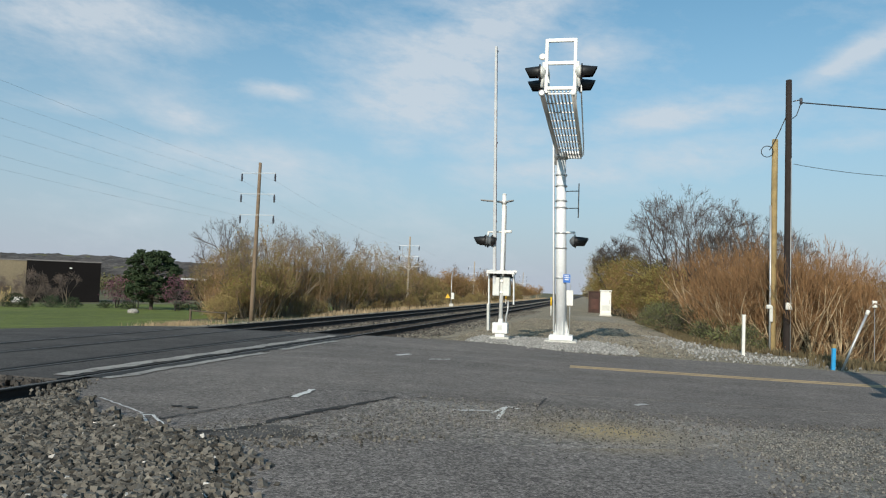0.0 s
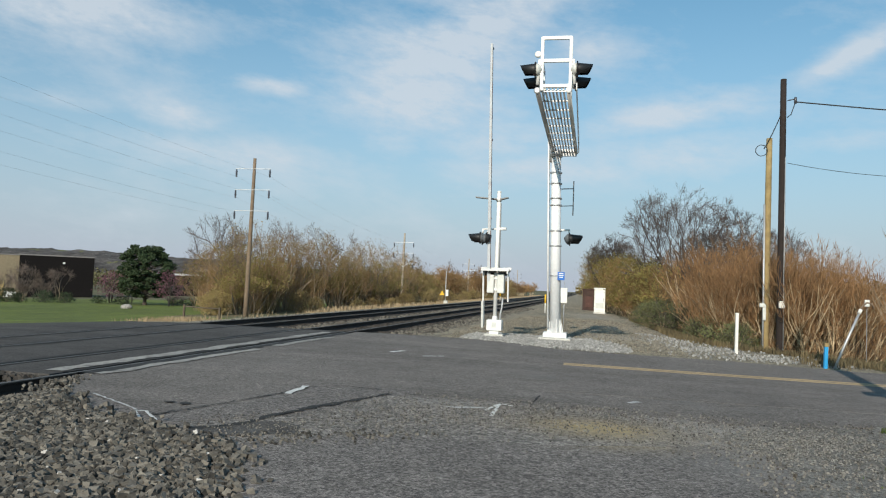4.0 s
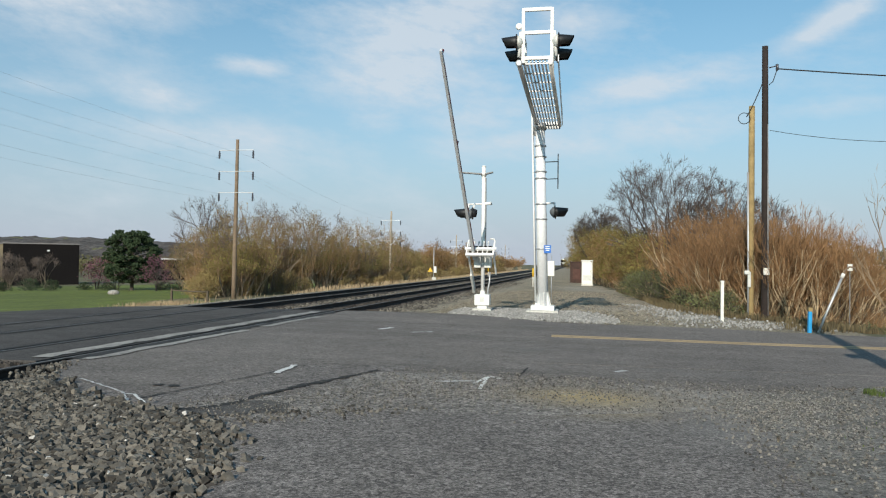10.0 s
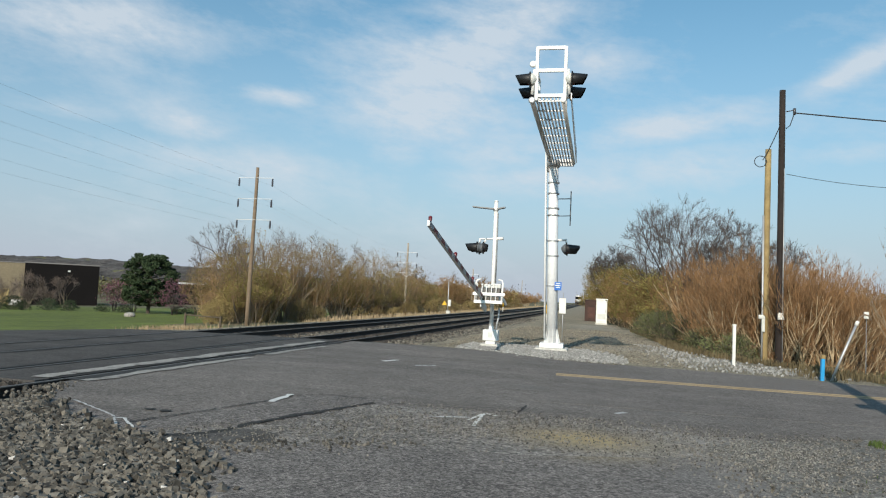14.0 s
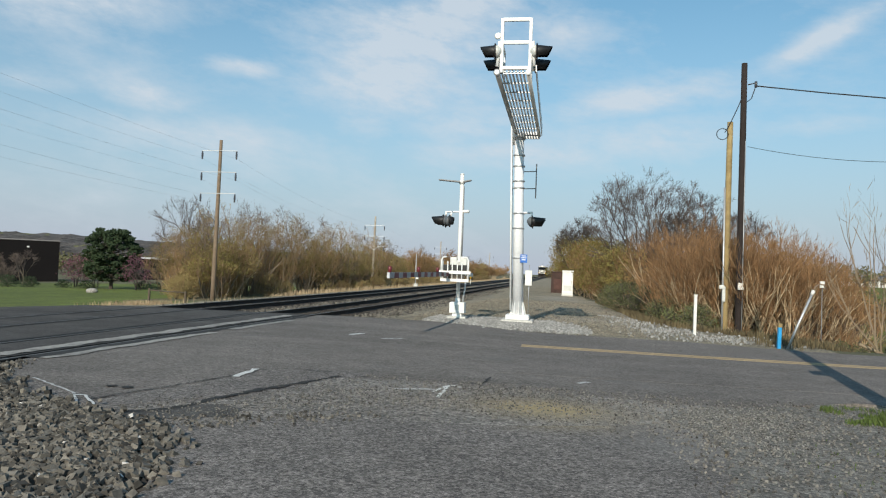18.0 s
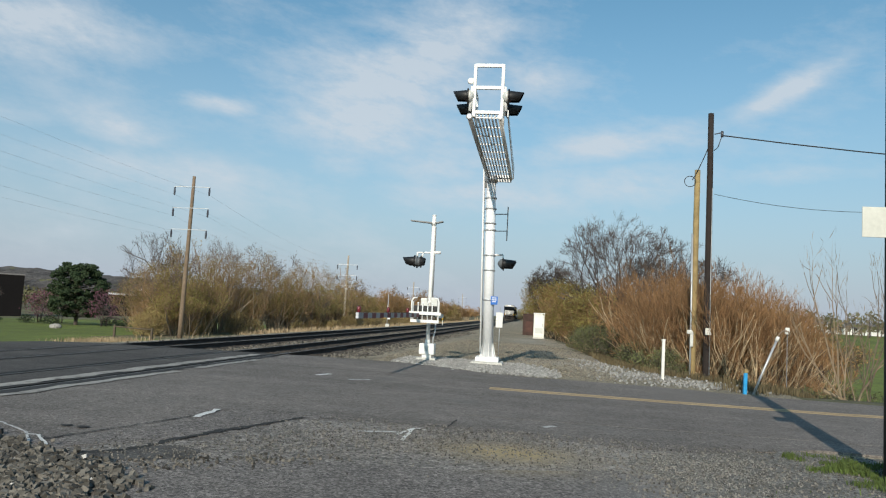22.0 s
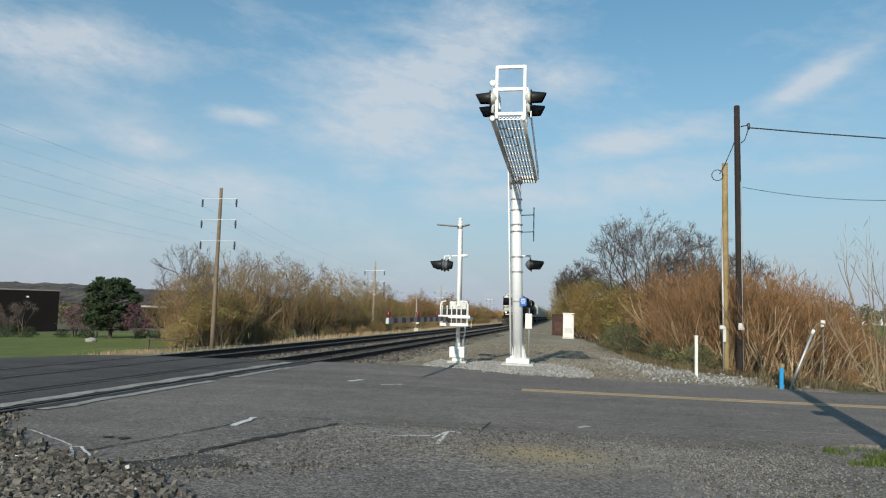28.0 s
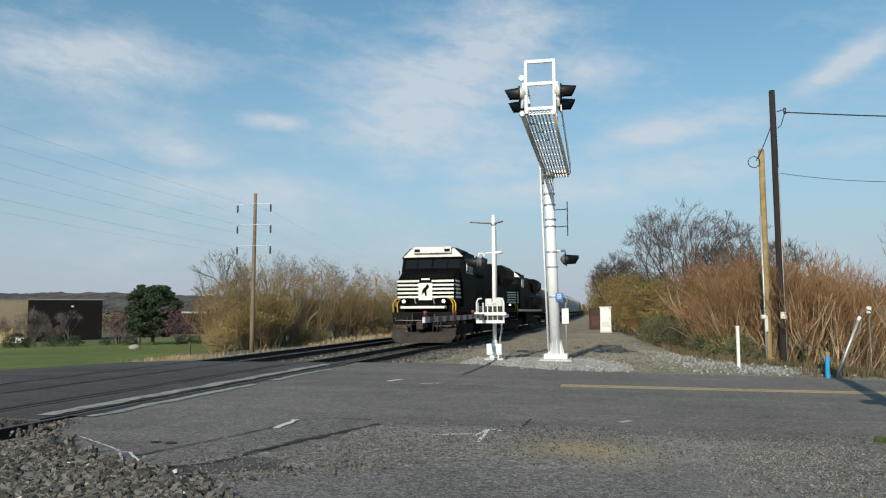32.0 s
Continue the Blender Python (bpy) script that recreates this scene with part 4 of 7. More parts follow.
def build_right_poles():
    p = pole("utility_pole", 6.47, 27.5, land(6.47, 27.5), 9.27, 0.135, 0.1, POLE_DARK, "dark weathered wooden pole with cables and a white tag", (-0.03, 0))
    z0 = land(6.47, 27.5)
    bm = B()
    box(bm, -0.1, 0.1, -0.19, -0.13, 1.2 - z0, 1.44 - z0, 0.01)
    part("tag", bm, PALE_POST, p, "white metal tag")
    bm = B()
    tube(bm, (0.1, -0.02, 8.5 - z0), (0.34, -0.05, 8.55 - z0), 0.02)
    lathe(bm, (0.36, -0.05, 8.5 - z0), (0, 0, 1), [(-0.12, 0.02), (-0.1, 0.05), (0.1, 0.05), (0.12, 0.02)], 10)
    part("cable_bracket", bm, INSUL, p)
    bm = B()
    path_tube(bm, [(0.1, 0, 7.9 - z0), (0.22, -0.05, 8.0 - z0), (0.3, -0.05, 8.25 - z0), (0.36, -0.05, 8.45 - z0)], 0.016, 6)
    part("drip_loop", bm, CABLE, p)
    bm = B()
    path_tube(bm, [(0.08, -0.11, 0.0), (0.06, -0.11, 4.0), (0.05, -0.1, 8.0)], 0.014, 6)
    part("ground_wire", bm, GALV, p)
    q = pole("utility_pole", 6.02, 27.7, land(6.02, 27.7), 7.2, 0.12, 0.1, POLE_TAN, "shorter tan wooden pole with conduit and meter", (0.03, 0))
    z0 = land(6.02, 27.7)
    bm = B()
    path_tube(bm, [(-0.1, -0.12, 0.0), (-0.1, -0.12, 3.0), (-0.12, -0.11, 6.2)], 0.035, 8)
    part("conduit", bm, GALV, q)
    bm = B()
    box(bm, -0.24, -0.06, -0.22, -0.12, 1.2 - z0, 1.34 - z0, 0.03)
    box(bm, -0.13, -0.02, -0.2, -0.1, 0.75 - z0, 1.3 - z0, 0.02)
    part("meter_box", bm, CASE, q, "pale meter box")
    bm = B()
    path_tube(bm, [(0.1 + 0.2 * math.sin(a) - 0.35, -0.1, 6.75 - z0 + 0.2 * math.cos(a)) for a in [k * 0.55 for k in range(13)]], 0.014, 6)
    part("cable_coil", bm, CABLE, q)
    # cables
    def cable(name, a, b, sag, r, label):
        a, b = Vector(a), Vector(b)
        bm = B()
        path_tube(bm, [a.lerp(b, k / 16) - Vector((0, 0, sag * 4 * (k / 16) * (1 - k / 16))) for k in range(17)], r, 6)
        return tagged(mesh_ob(name, bm, CABLE), label, "cable")
    cable("overhead_cable", (6.82, 27.45, 8.45), (46, 31, 9.4), 1.1, 0.022, "thick black overhead cable from the dark pole")
    cable("overhead_cable", (6.6, 27.45, 6.28), (15.8, 28.6, 6.35), 0.42, 0.009, "thin black overhead cable from the dark pole")
    cable("overhead_cable", (15.8, 28.6, 6.35), (60, 33, 8.5), 0.3, 0.009, "thin black overhead cable running on over the field")
    cable("overhead_cable", (6.35, 27.5, 7.95), (5.85, 27.62, 6.8), 0.06, 0.016, "short black cable between the two poles")
    # the thick pole beside the lane, with a sign seen from behind
    s = pole("utility_pole", 4.33, 8.95, -0.1, 10.2, 0.165, 0.13, POLE_DARK, "thick dark wooden pole beside the side lane")
    bm = B()
    box(bm, -0.42, -0.15, -0.03, -0.015, 2.72, 3.07, 0.004)
    t = part("sign_plate", bm, SIGN_BACK, s, "back of a bare aluminium sign plate")
    bm = B()
    box(bm, -0.2, 0.0, -0.015, 0.03, 2.78, 2.82)
    box(bm, -0.2, 0.0, -0.015, 0.03, 2.96, 3.0)
    part("sign_bracket", bm, BLACK, s)
    return p


build_right_poles()


def power_pole(x, y, ztop, k=1.0, arms=(0.85, 2.5, 4.15)):
    z0 = land(x, y)
    p = pole("power_pole", x, y, z0, ztop, 0.19 * k, 0.12 * k, (POLE_BROWN if arms[0] < 1 else POLE_PALE), "wooden power pole with three cross-arms and hanging insulators", (0.12, 0))
    p["group"] = "power poles along the railway"
    h = ztop - z0
    for i, dz in enumerate(arms):
        bm = B()
        box(bm, -1.45 + 0.1, 1.45 + 0.1, -0.17, -0.12, h - dz - 0.02, h - dz + 0.02, 0.008)
        if i == 2 and arms[0] > 1:
            for s in (-1, 1):
                tube(bm, (0.1, -0.16, h - dz - 0.55), (0.1 + s * 0.7, -0.16, h - dz), 0.025, n=6)
        a = part("cross_arm", bm, GALV if arms[0] < 1 else ALU, p, "pale grey cross-arm")
        for s in (-1.3, 1.5):
            bm = B()
            lathe(bm, (s, -0.15, h - dz - 0.05), (0, 0, -1), [(0, 0.02), (0.02, 0.07), (0.14, 0.05), (0.16, 0.09), (0.28, 0.06), (0.3, 0.09), (0.5, 0.06), (0.52, 0.09), (0.62, 0.03)], 10)
            part("insulator", bm, INSUL, a, "dark hanging insulator")
    return p


POLES = [(-26.1, 53.6, 10.9), (-25.6, 101, 8.7), (-27.5, 172, 8.2), (-26, 282, 8.8)]
for i_, (px_, py_, pz_) in enumerate(POLES):
    power_pole(px_, py_, pz_, arms=(0.85, 2.5, 4.15) if i_ == 0 else (1.3, 2.8, 4.2))


def build_wires():
    spans = [(-29.5, -14, 14.5)] + POLES
    for i, dz in enumerate((0.85, 2.5, 4.15)):
        for s in (-1.3, 1.5):
            bm = B()
            for (xa, ya, za), (xb, yb, zb) in zip(spans, spans[1:]):
                a, b = Vector((xa + s, ya, za - dz - 0.6)), Vector((xb + s, yb, zb - dz - 0.6))
                path_tube(bm, [a.lerp(b, k / 12) - Vector((0, 0, 0.9 * 4 * (k / 12) * (1 - k / 12))) for k in range(13)], 0.0042, 4)
            tagged(mesh_ob("power_line", bm, GALV), "thin grey power line strung between the poles", "power line", "power lines")


build_wires()


def post(name, x, y, h, w, material, label, category, cap=None):
    t = thing(name, pose(x, y, land(x, y), 0, random.uniform(-1.5, 1.5), random.uniform(-9, 9)), label, category)
    bm = B()
    box(bm, -w / 2, w / 2, -w / 2, w / 2, -0.3, h, min(0.015, w * 0.2))
    part("post", bm, material, t)
    if cap:
        bm = B()
        box(bm, -w * 0.55, w * 0.55, -w * 0.55, w * 0.55, h - 0.02, h + cap[0], 0.006)
        part("cap", bm, cap[1], t)
    return t


post("marker_post", 4.2, 23.1, 1.18, 0.085, PALE_POST, "square white marker post at the gravel's edge", "marker post", (0.03, PALE_POST))
b_ = post("marker_post", 5.72, 20.0, 0.56, 0.085, BLUE_POST, "blue plastic cable marker post in the verge", "marker post", (0.08, POLE_TAN))


def build_vent_pipe():
    t = thing("leaning_pipe", pose(5.85, 20.1, land(5.85, 20.1)), "leaning grey pipe with a bent top in the verge", "pipe")
    bm = B()
    path_tube(bm, [(0, 0, -0.3), (0.32, 0, 0.55), (0.68, 0, 1.45)], 0.03, 10)
    part("pipe", bm, GALV, t)
    bm = B()
    path_tube(bm, [(0.68, 0, 1.45), (0.74, 0, 1.6), (0.84, 0, 1.68), (0.95, 0, 1.66), (1.0, 0, 1.55)], 0.022, 8)
    part("bent_top", bm, POLE_BROWN, t)
    bm = B()
    lathe(bm, (0.66, 0, 1.4), (0.36, 0, 0.9), [(0, 0.045), (0.1, 0.045), (0.12, 0.035)], 12)
    part("collar", bm, PALE_POST, t)
    m = thing("mail_post", pose(8.71, 26, 0), "thin post with a small white tag among the shrubs", "marker post")
    bm = B()
    tube(bm, (0, 0, land(8.71, 26) - 0.3), (0, 0, 1.42), 0.012)
    part("post", bm, POST_GREY, m)
    bm = B()
    box(bm, -0.07, 0.07, -0.04, 0.04, 1.38, 1.6, 0.01)
    part("tag", bm, PALE_POST, m)


build_vent_pipe()


def build_trackside():
    # white equipment cabinet and a rusty box behind it
    t = thing("equipment_cabinet", pose(0.85, 57, land(0.85, 57)), "white metal equipment cabinet beside the railway", "cabinet")
    bm = B()
    box(bm, -0.4, 0.4, -0.35, 0.35, 0.1, 1.85, 0.02)
    body = part("body", bm, PALE_POST, t)
    bm = B()
    box(bm, -0.33, 0.33, -0.385, -0.352, 0.25, 1.75, 0.012)
    d = part("door", bm, WHITE, t)
    bm = B()
    box(bm, 0.26, 0.3, -0.41, -0.385, 0.9, 1.1, 0.006)
    part("handle", bm, GALV, d)
    bm = B()
    box(bm, -0.3, 0.3, -0.39, -0.385, 0.4, 0.8, 0.0)
    part("vent", bm, CASE, d)
    bm = B()
    box(bm, -0.44, 0.44, -0.42, 0.42, 1.85, 1.93, 0.015)
    part("roof", bm, WHITE, t)
    bm = B()
    box(bm, -0.44, 0.44, -0.42, 0.42, -0.3, 0.1, 0.02)
    part("plinth", bm, CONCRETE, t)
    r = thing("rusty_box", pose(0.1, 66, land(0.1, 66)), "rusty brown steel relay box beside the railway", "cabinet")
    bm = B()
    box(bm, -0.55, 0.6, -0.6, 0.6, -0.2, 1.75, 0.03)
    part("body", bm, RUST_BOX, r)
    bm = B()
    box(bm, -0.6, 0.65, -0.65, 0.65, 1.75, 1.85, 0.02)
    part("roof", bm, RUST_BOX, r)
    bm = B()
    box(bm, -0.3, 0.3, -0.64, -0.602, 0.3, 1.2, 0.01)
    part("door", bm, mat("faded_red", (0.085, 0.038, 0.03), 0.8, grain=((3, 0.2), (15, 0.2))), r)
    # box on a thin post behind the cantilever
    t = thing("meter_post", pose(-1.05, 30.5, land(-1.05, 30.5)), "white box on a thin post near the cantilever", "meter box")
    bm = B()
    tube(bm, (0, 0, -0.3), (0, 0, 1.95), 0.02)
    part("post", bm, GALV, t)
    bm = B()
    box(bm, -0.16, 0.12, -0.12, 0.04, 1.1, 1.72, 0.02)
    part("box", bm, PALE_POST, t)
    # slim markers by the rails
    for x, y, h, cap in ((-2.9, 51.2, 1.25, None), (-10.2, 88, 1.3, None)):
        t = thing("rail_marker", pose(x, y, land(x, y)), "slim white and yellow marker beside the rails", "marker post", "slim markers along the tracks")
        bm = B()
        tube(bm, (0, 0, -0.2), (0, 0, h), 0.045, n=10)
        part("post", bm, PALE_POST, t)
        bm = B()
        tube(bm, (0, 0, h * 0.55), (0, 0, h + 0.03), 0.06, n=10)
        part("sleeve", bm, YELLOW_SIGN, t)
    t = thing("signal_sign", pose(-14.2, 74, land(-14.2, 74)), "thin trackside mast with a yellow sign and white box", "railway sign")
    bm = B()
    tube(bm, (0, 0, -0.3), (0, 0, 3.3), 0.04)
    part("mast", bm, GALV, t)
    bm = B()
    prism(bm, [(-0.6, 0.85), (-0.1, 0.85), (-0.35, 1.3)], "y", -0.05, -0.02)
    part("sign_plate", bm, YELLOW_SIGN, t)
    bm = B()
    box(bm, 0.04, 0.3, -0.15, 0.15, 0.75, 1.4, 0.02)
    part("box", bm, PALE_POST, t)
    bm = B()
    box(bm, -0.15, 0.25, -0.15, 0.15, 0.0, 0.3, 0.02)
    part("foot", bm, CONCRETE, t)


build_trackside()


# ---- the train: each vehicle's front is at local y 0, and it runs towards -y ----
LOCO_BLACK = mat("black_loco_paint", (0.0045, 0.0045, 0.005), 0.55, spec=0.03, grain=((1.2, 0.25), (9, 0.2)), spots=((2.2, 0.62, (0.009, 0.0085, 0.008), 0.2),))
LOCO_WHITE = mat("white_loco_paint", (0.72, 0.71, 0.66), 0.45, grain=((2, 0.1), (12, 0.08)), spots=((5, 0.66, (0.5, 0.47, 0.4), 0.1),))
LOCO_GREY = mat("grimy_underframe", (0.014, 0.012, 0.0115), 0.85, spec=0.1, grain=((2, 0.3), (15, 0.3)))
PLOW = mat("weathered_plow", (0.085, 0.072, 0.06), 0.8, grain=((1.5, 0.2), (12, 0.2)), spots=((3, 0.55, (0.03, 0.026, 0.024), 0.15),))
HANDRAIL = mat("yellow_handrail", (0.62, 0.38, 0.03), 0.5, grain=((6, 0.12),))
LIT = mat("lit_lamp", (0.9, 0.85, 0.7), 0.3, emit=((1.0, 0.9, 0.7), 2.0))
STEEL = mat("worn_steel", (0.2, 0.18, 0.16), 0.5, 0.8, grain=((5, 0.2),))
HOPPER = mat("grey_hopper_paint", (0.4, 0.4, 0.385), 0.6, grain=((0.5, 0.15), (6, 0.12)), spots=((0.8, 0.6, (0.25, 0.22, 0.18), 0.2),))
TANK = mat("black_tank_paint", (0.03, 0.03, 0.03), 0.5, grain=((0.8, 0.3), (8, 0.2)))
BOXCAR = mat("brown_car_paint", (0.16, 0.06, 0.04), 0.7, grain=((0.6, 0.2), (6, 0.2)))


def truck(parent, y, axles=3):
    t = new("truck")
    t.parent = parent
    t.matrix_basis = pose(0, y, 0)
    sp = 1.7
    for s in (-1, 1):
        bm = B()
        prism(bm, [(-sp - 0.7, 0.65), (-sp - 0.55, 0.9), (sp + 0.55, 0.9), (sp + 0.7, 0.65), (sp + 0.3, 0.4), (-sp - 0.3, 0.4)] if axles == 3 else [(-1.4, 0.6), (-1.2, 0.85), (1.2, 0.85), (1.4, 0.6), (0.5, 0.32), (-0.5, 0.32)],
              "x", s * 1.08 - 0.08, s * 1.08 + 0.08)
        part("side_frame", bm, LOCO_GREY, t)
        for a in ((-sp, 0, sp) if axles == 3 else (-0.88, 0.88)):
            bm = B()
            r = 0.53 if axles == 3 else 0.46
            lathe(bm, (s * 0.68, a, r), (s, 0, 0), [(-0.02, r + 0.025), (0.01, r + 0.02), (0.03, r), (0.12, r - 0.01), (0.13, r * 0.7), (0.1, 0.12), (0.18, 0.08)], 20)
            part("wheel", bm, STEEL, t)
    bm = B()
    box(bm, -1.0, 1.0, -sp if axles == 3 else -0.5, sp if axles == 3 else 0.5, 0.5, 0.75)
    part("bolster", bm, LOCO_GREY, t)
    return t


mat_coupler = mat("rusty_coupler", (0.05, 0.036, 0.028), 0.8, 0.2, grain=((5, 0.3), (20, 0.3)))


def coupler(parent, y, s):
    bm = B()
    box(bm, -0.13, 0.13, min(y, y + s * 0.55), max(y, y + s * 0.55), 0.78, 1.02, 0.03)
    box(bm, -0.16, 0.16, min(y + s * 0.4, y + s * 0.7), max(y + s * 0.4, y + s * 0.7), 0.72, 1.08, 0.05)
    part("coupler", bm, mat_coupler, parent, "rusty knuckle coupler")


def locomotive(label, second=False):
    g = thing("locomotive", Matrix(), label, "locomotive")
    LEN = 22.3
    bm = B()
    box(bm, -1.5, 1.5, 0.95, LEN - 0.9, 1.45, 1.72, 0.02)
    box(bm, -0.5, 0.5, 0.5, LEN - 0.4, 1.0, 1.46, 0.02)
    part("frame", bm, LOCO_BLACK, g)
    bm = B()
    box(bm, -1.52, 1.52, 0.93, LEN - 0.88, 1.72, 1.76)
    part("walkway", bm, LOCO_GREY, g)
    for s in (-1, 1):
        bm = B()
        box(bm, s * 1.5 - 0.012, s * 1.5 + 0.012, 1.3, LEN - 1.2, 1.5, 1.68)
        part("sill_stripe", bm, LOCO_WHITE if second else LOCO_GREY, g)
    # plow: a broad curved blade
    bm = B()
    rows = [(0.78, 0.5), (0.6, 0.34), (0.38, 0.17), (0.12, 0.1)]
    grid = []
    for z, y in rows:
        grid.append([bm.verts.new((x, y + 0.28 * (abs(x) / 1.5) ** 2, z)) for x in (-1.52, -1.25, -0.8, -0.3, 0.3, 0.8, 1.25, 1.52)])
    for v in grid[-1]:
        v.co.x *= 0.86
    for a, b in zip(grid, grid[1:]):
        for i in range(7):
            if a is grid[0] and 2 <= i <= 4:
                continue
            bm.faces.new((a[i], a[i + 1], b[i + 1], b[i]))
    bmesh.ops.solidify(bm, geom=bm.faces[:], thickness=0.05)
    part("plow", bm, PLOW, g, "broad dusty snow plow")
    bm = B()
    box(bm, -1.5, 1.5, 0.62, 0.98, 0.95, 1.5, 0.03)
    part("pilot", bm, LOCO_GREY, g)
    bm = B()
    box(bm, -1.05, 1.05, 0.38, 0.95, 1.66, 1.78, 0.03)
    part("anticlimber", bm, LOCO_WHITE, g, "pale front step plate")
    coupler(g, 0.6, -1)
    coupler(g, LEN - 0.4, 1)
    # grab irons, cut lever and footboards over the pilot
    bm = B()
    path_tube(bm, [(-1.35, 0.55, 1.25), (-1.3, 0.5, 1.12), (-0.2, 0.45, 1.12), (0.2, 0.45, 1.12), (1.3, 0.5, 1.12), (1.35, 0.55, 1.25)], 0.022, 6)
    part("cut_lever", bm, STEEL, g, "bare steel cut lever")
    for s in (-1, 1):
        bm = B()
        box(bm, s * 0.95 - 0.38, s * 0.95 + 0.38, 0.5, 0.66, 0.84, 0.9, 0.01)
        part("footboard", bm, PLOW, g, "dusty footboard")
        bm = B()
        path_tube(bm, [(s * 0.45, 0.96, 1.9), (s * 0.45, 0.78, 1.95), (s * 0.45, 0.74, 2.15), (s * 1.0, 0.74, 2.2), (s * 1.05, 0.9, 2.15)], 0.018, 6)
        part("grab_iron", bm, LOCO_WHITE, g)
    bm = B()
    box(bm, -0.55, 0.55, 0.56, 0.62, 1.0, 1.42, 0.02)
    part("draft_gear_plate", bm, PLOW, g, "dusty steel plate behind the coupler")
    for x in (-0.75, -0.55, 0.5, 0.7, 0.85):
        bm = B()
        path_tube(bm, [(x, 0.6, 1.3), (x * 1.02, 0.45, 1.0), (x * 0.98, 0.42, 0.7), (x * 0.9, 0.5, 0.55)], 0.03, 6)
        part("air_hose", bm, CABLE, g)
    # nose
    bm = B()
    prism(bm, [(0.98, 1.74), (0.98, 2.75), (1.15, 3.1), (1.75, 3.4), (2.4, 3.62), (2.4, 1.74)], "x", -1.42, 1.42)
    bmesh.ops.bevel(bm, geom=[e for e in bm.edges if abs(e.verts[0].co.x - e.verts[1].co.x) < 0.01 and min(e.verts[0].co.y, e.verts[1].co.y) < 1.9], offset=0.1, segments=3, affect="EDGES")
    nose = part("nose", bm, LOCO_BLACK, g, "black nose")
    for k in range(5):
        z = 2.16 + 0.185 * k
        for s in (-1, 1):
            bm = B()
            box(bm, min(s * 0.3, s * 1.36), max(s * 0.3, s * 1.36), 0.955, 0.976, z, z + 0.095)
            part("stripe", bm, LOCO_WHITE, nose, "white stripe")
            bm = B()
            box(bm, s * 1.424 - 0.004, s * 1.424 + 0.004, 1.12, 2.35 - 0.1 * k, z, z + 0.095)
            part("side_stripe", bm, LOCO_WHITE, nose, "white stripe")
    bm = B()
    box(bm, -0.33, 0.33, 0.945, 0.976, 2.06, 2.86)
    emblem = part("emblem_panel", bm, LOCO_WHITE, nose, "white emblem panel")
    bm = B()
    prism(bm, [(-0.2, 2.3), (-0.05, 2.42), (0.0, 2.25), (0.07, 2.25), (0.05, 2.5), (0.2, 2.68), (0.1, 2.82), (0.0, 2.66), (-0.12, 2.56)], "y", 0.936, 0.944)
    part("emblem_shape", bm, LOCO_BLACK, emblem)
    bm = B()
    box(bm, -0.2, 0.2, 0.97, 1.0, 3.0, 3.08)
    part("nose_lamp", bm, LOCO_WHITE, nose)
    # cab
    bm = B()
    prism(bm, [(2.3, 1.76), (2.3, 3.55), (2.62, 4.2), (2.95, 4.42), (5.2, 4.42), (5.2, 1.76)], "x", -1.54, 1.54)
    cab = part("cab", bm, LOCO_BLACK, g)
    bm = B()
    prism(bm, [(-1.56, 4.2), (-1.15, 4.62), (1.15, 4.62), (1.56, 4.2), (1.56, 4.1), (-1.56, 4.1)], "y", 2.5, 5.3)
    part("cab_roof", bm, LOCO_BLACK, cab)
    bm = B()
    prism(bm, [(-1.5, 4.18), (-1.1, 4.58), (1.1, 4.58), (1.5, 4.18)], "y", 2.44, 2.5)
    part("roof_front", bm, LOCO_WHITE, cab, "white band over the windscreen")
    bm = B()
    box(bm, -0.95, 0.95, 2.3, 2.5, 4.36, 4.66, 0.02)
    board = part("number_board", bm, LOCO_WHITE, cab, "lit number boards and headlight")
    for x in (-0.75, 0.75):
        bm = B()
        box(bm, x - 0.14, x + 0.14, 2.29, 2.3, 4.42, 4.56)
        part("number_bar", bm, LOCO_GREY, board)
    for x in (-0.12, 0.12):
        bm = B()
        lathe(bm, (x, 2.3, 4.5), (0, -1, 0), [(0, 0.1), (0.03, 0.1), (0.035, 0.02)], 14)
        part("headlight", bm, LIT, board, "lit headlight")
    for x0, x1 in ((-1.35, -0.78), (-0.72, -0.06), (0.06, 0.72), (0.78, 1.35)):
        bm = B()
        vs = [bm.verts.new(p) for p in ((x0, 2.32, 3.62), (x1, 2.32, 3.62), (x1, 2.56, 4.1), (x0, 2.56, 4.1))]
        bm.faces.new(vs)
        bmesh.ops.solidify(bm, geom=bm.faces[:], thickness=0.04)
        part("windscreen", bm, GLASS_DARK, cab, "dark windscreen pane")
    for s in (-1, 1):
        for y0, y1 in ((3.0, 3.7), (3.9, 4.6)):
            bm = B()
            box(bm, s * 1.545 - 0.01, s * 1.545 + 0.01, y0, y1, 3.45, 4.05, 0.004)
            w = part("side_window", bm, GLASS_DARK, cab, "dark side window")
            bm = B()
            box(bm, s * 1.55 - 0.015, s * 1.55 + 0.015, y0 - 0.05, y1 + 0.05, 3.4, 3.45)
            box(bm, s * 1.55 - 0.015, s * 1.55 + 0.015, y0 - 0.05, y0, 3.4, 4.1)
            part("window_frame", bm, GALV, w)
        bm = B()
        box(bm, s * 1.62 - 0.02, s * 1.62 + 0.02, 2.75, 2.9, 3.5, 3.95, 0.01)
        part("mirror", bm, CASE, cab)
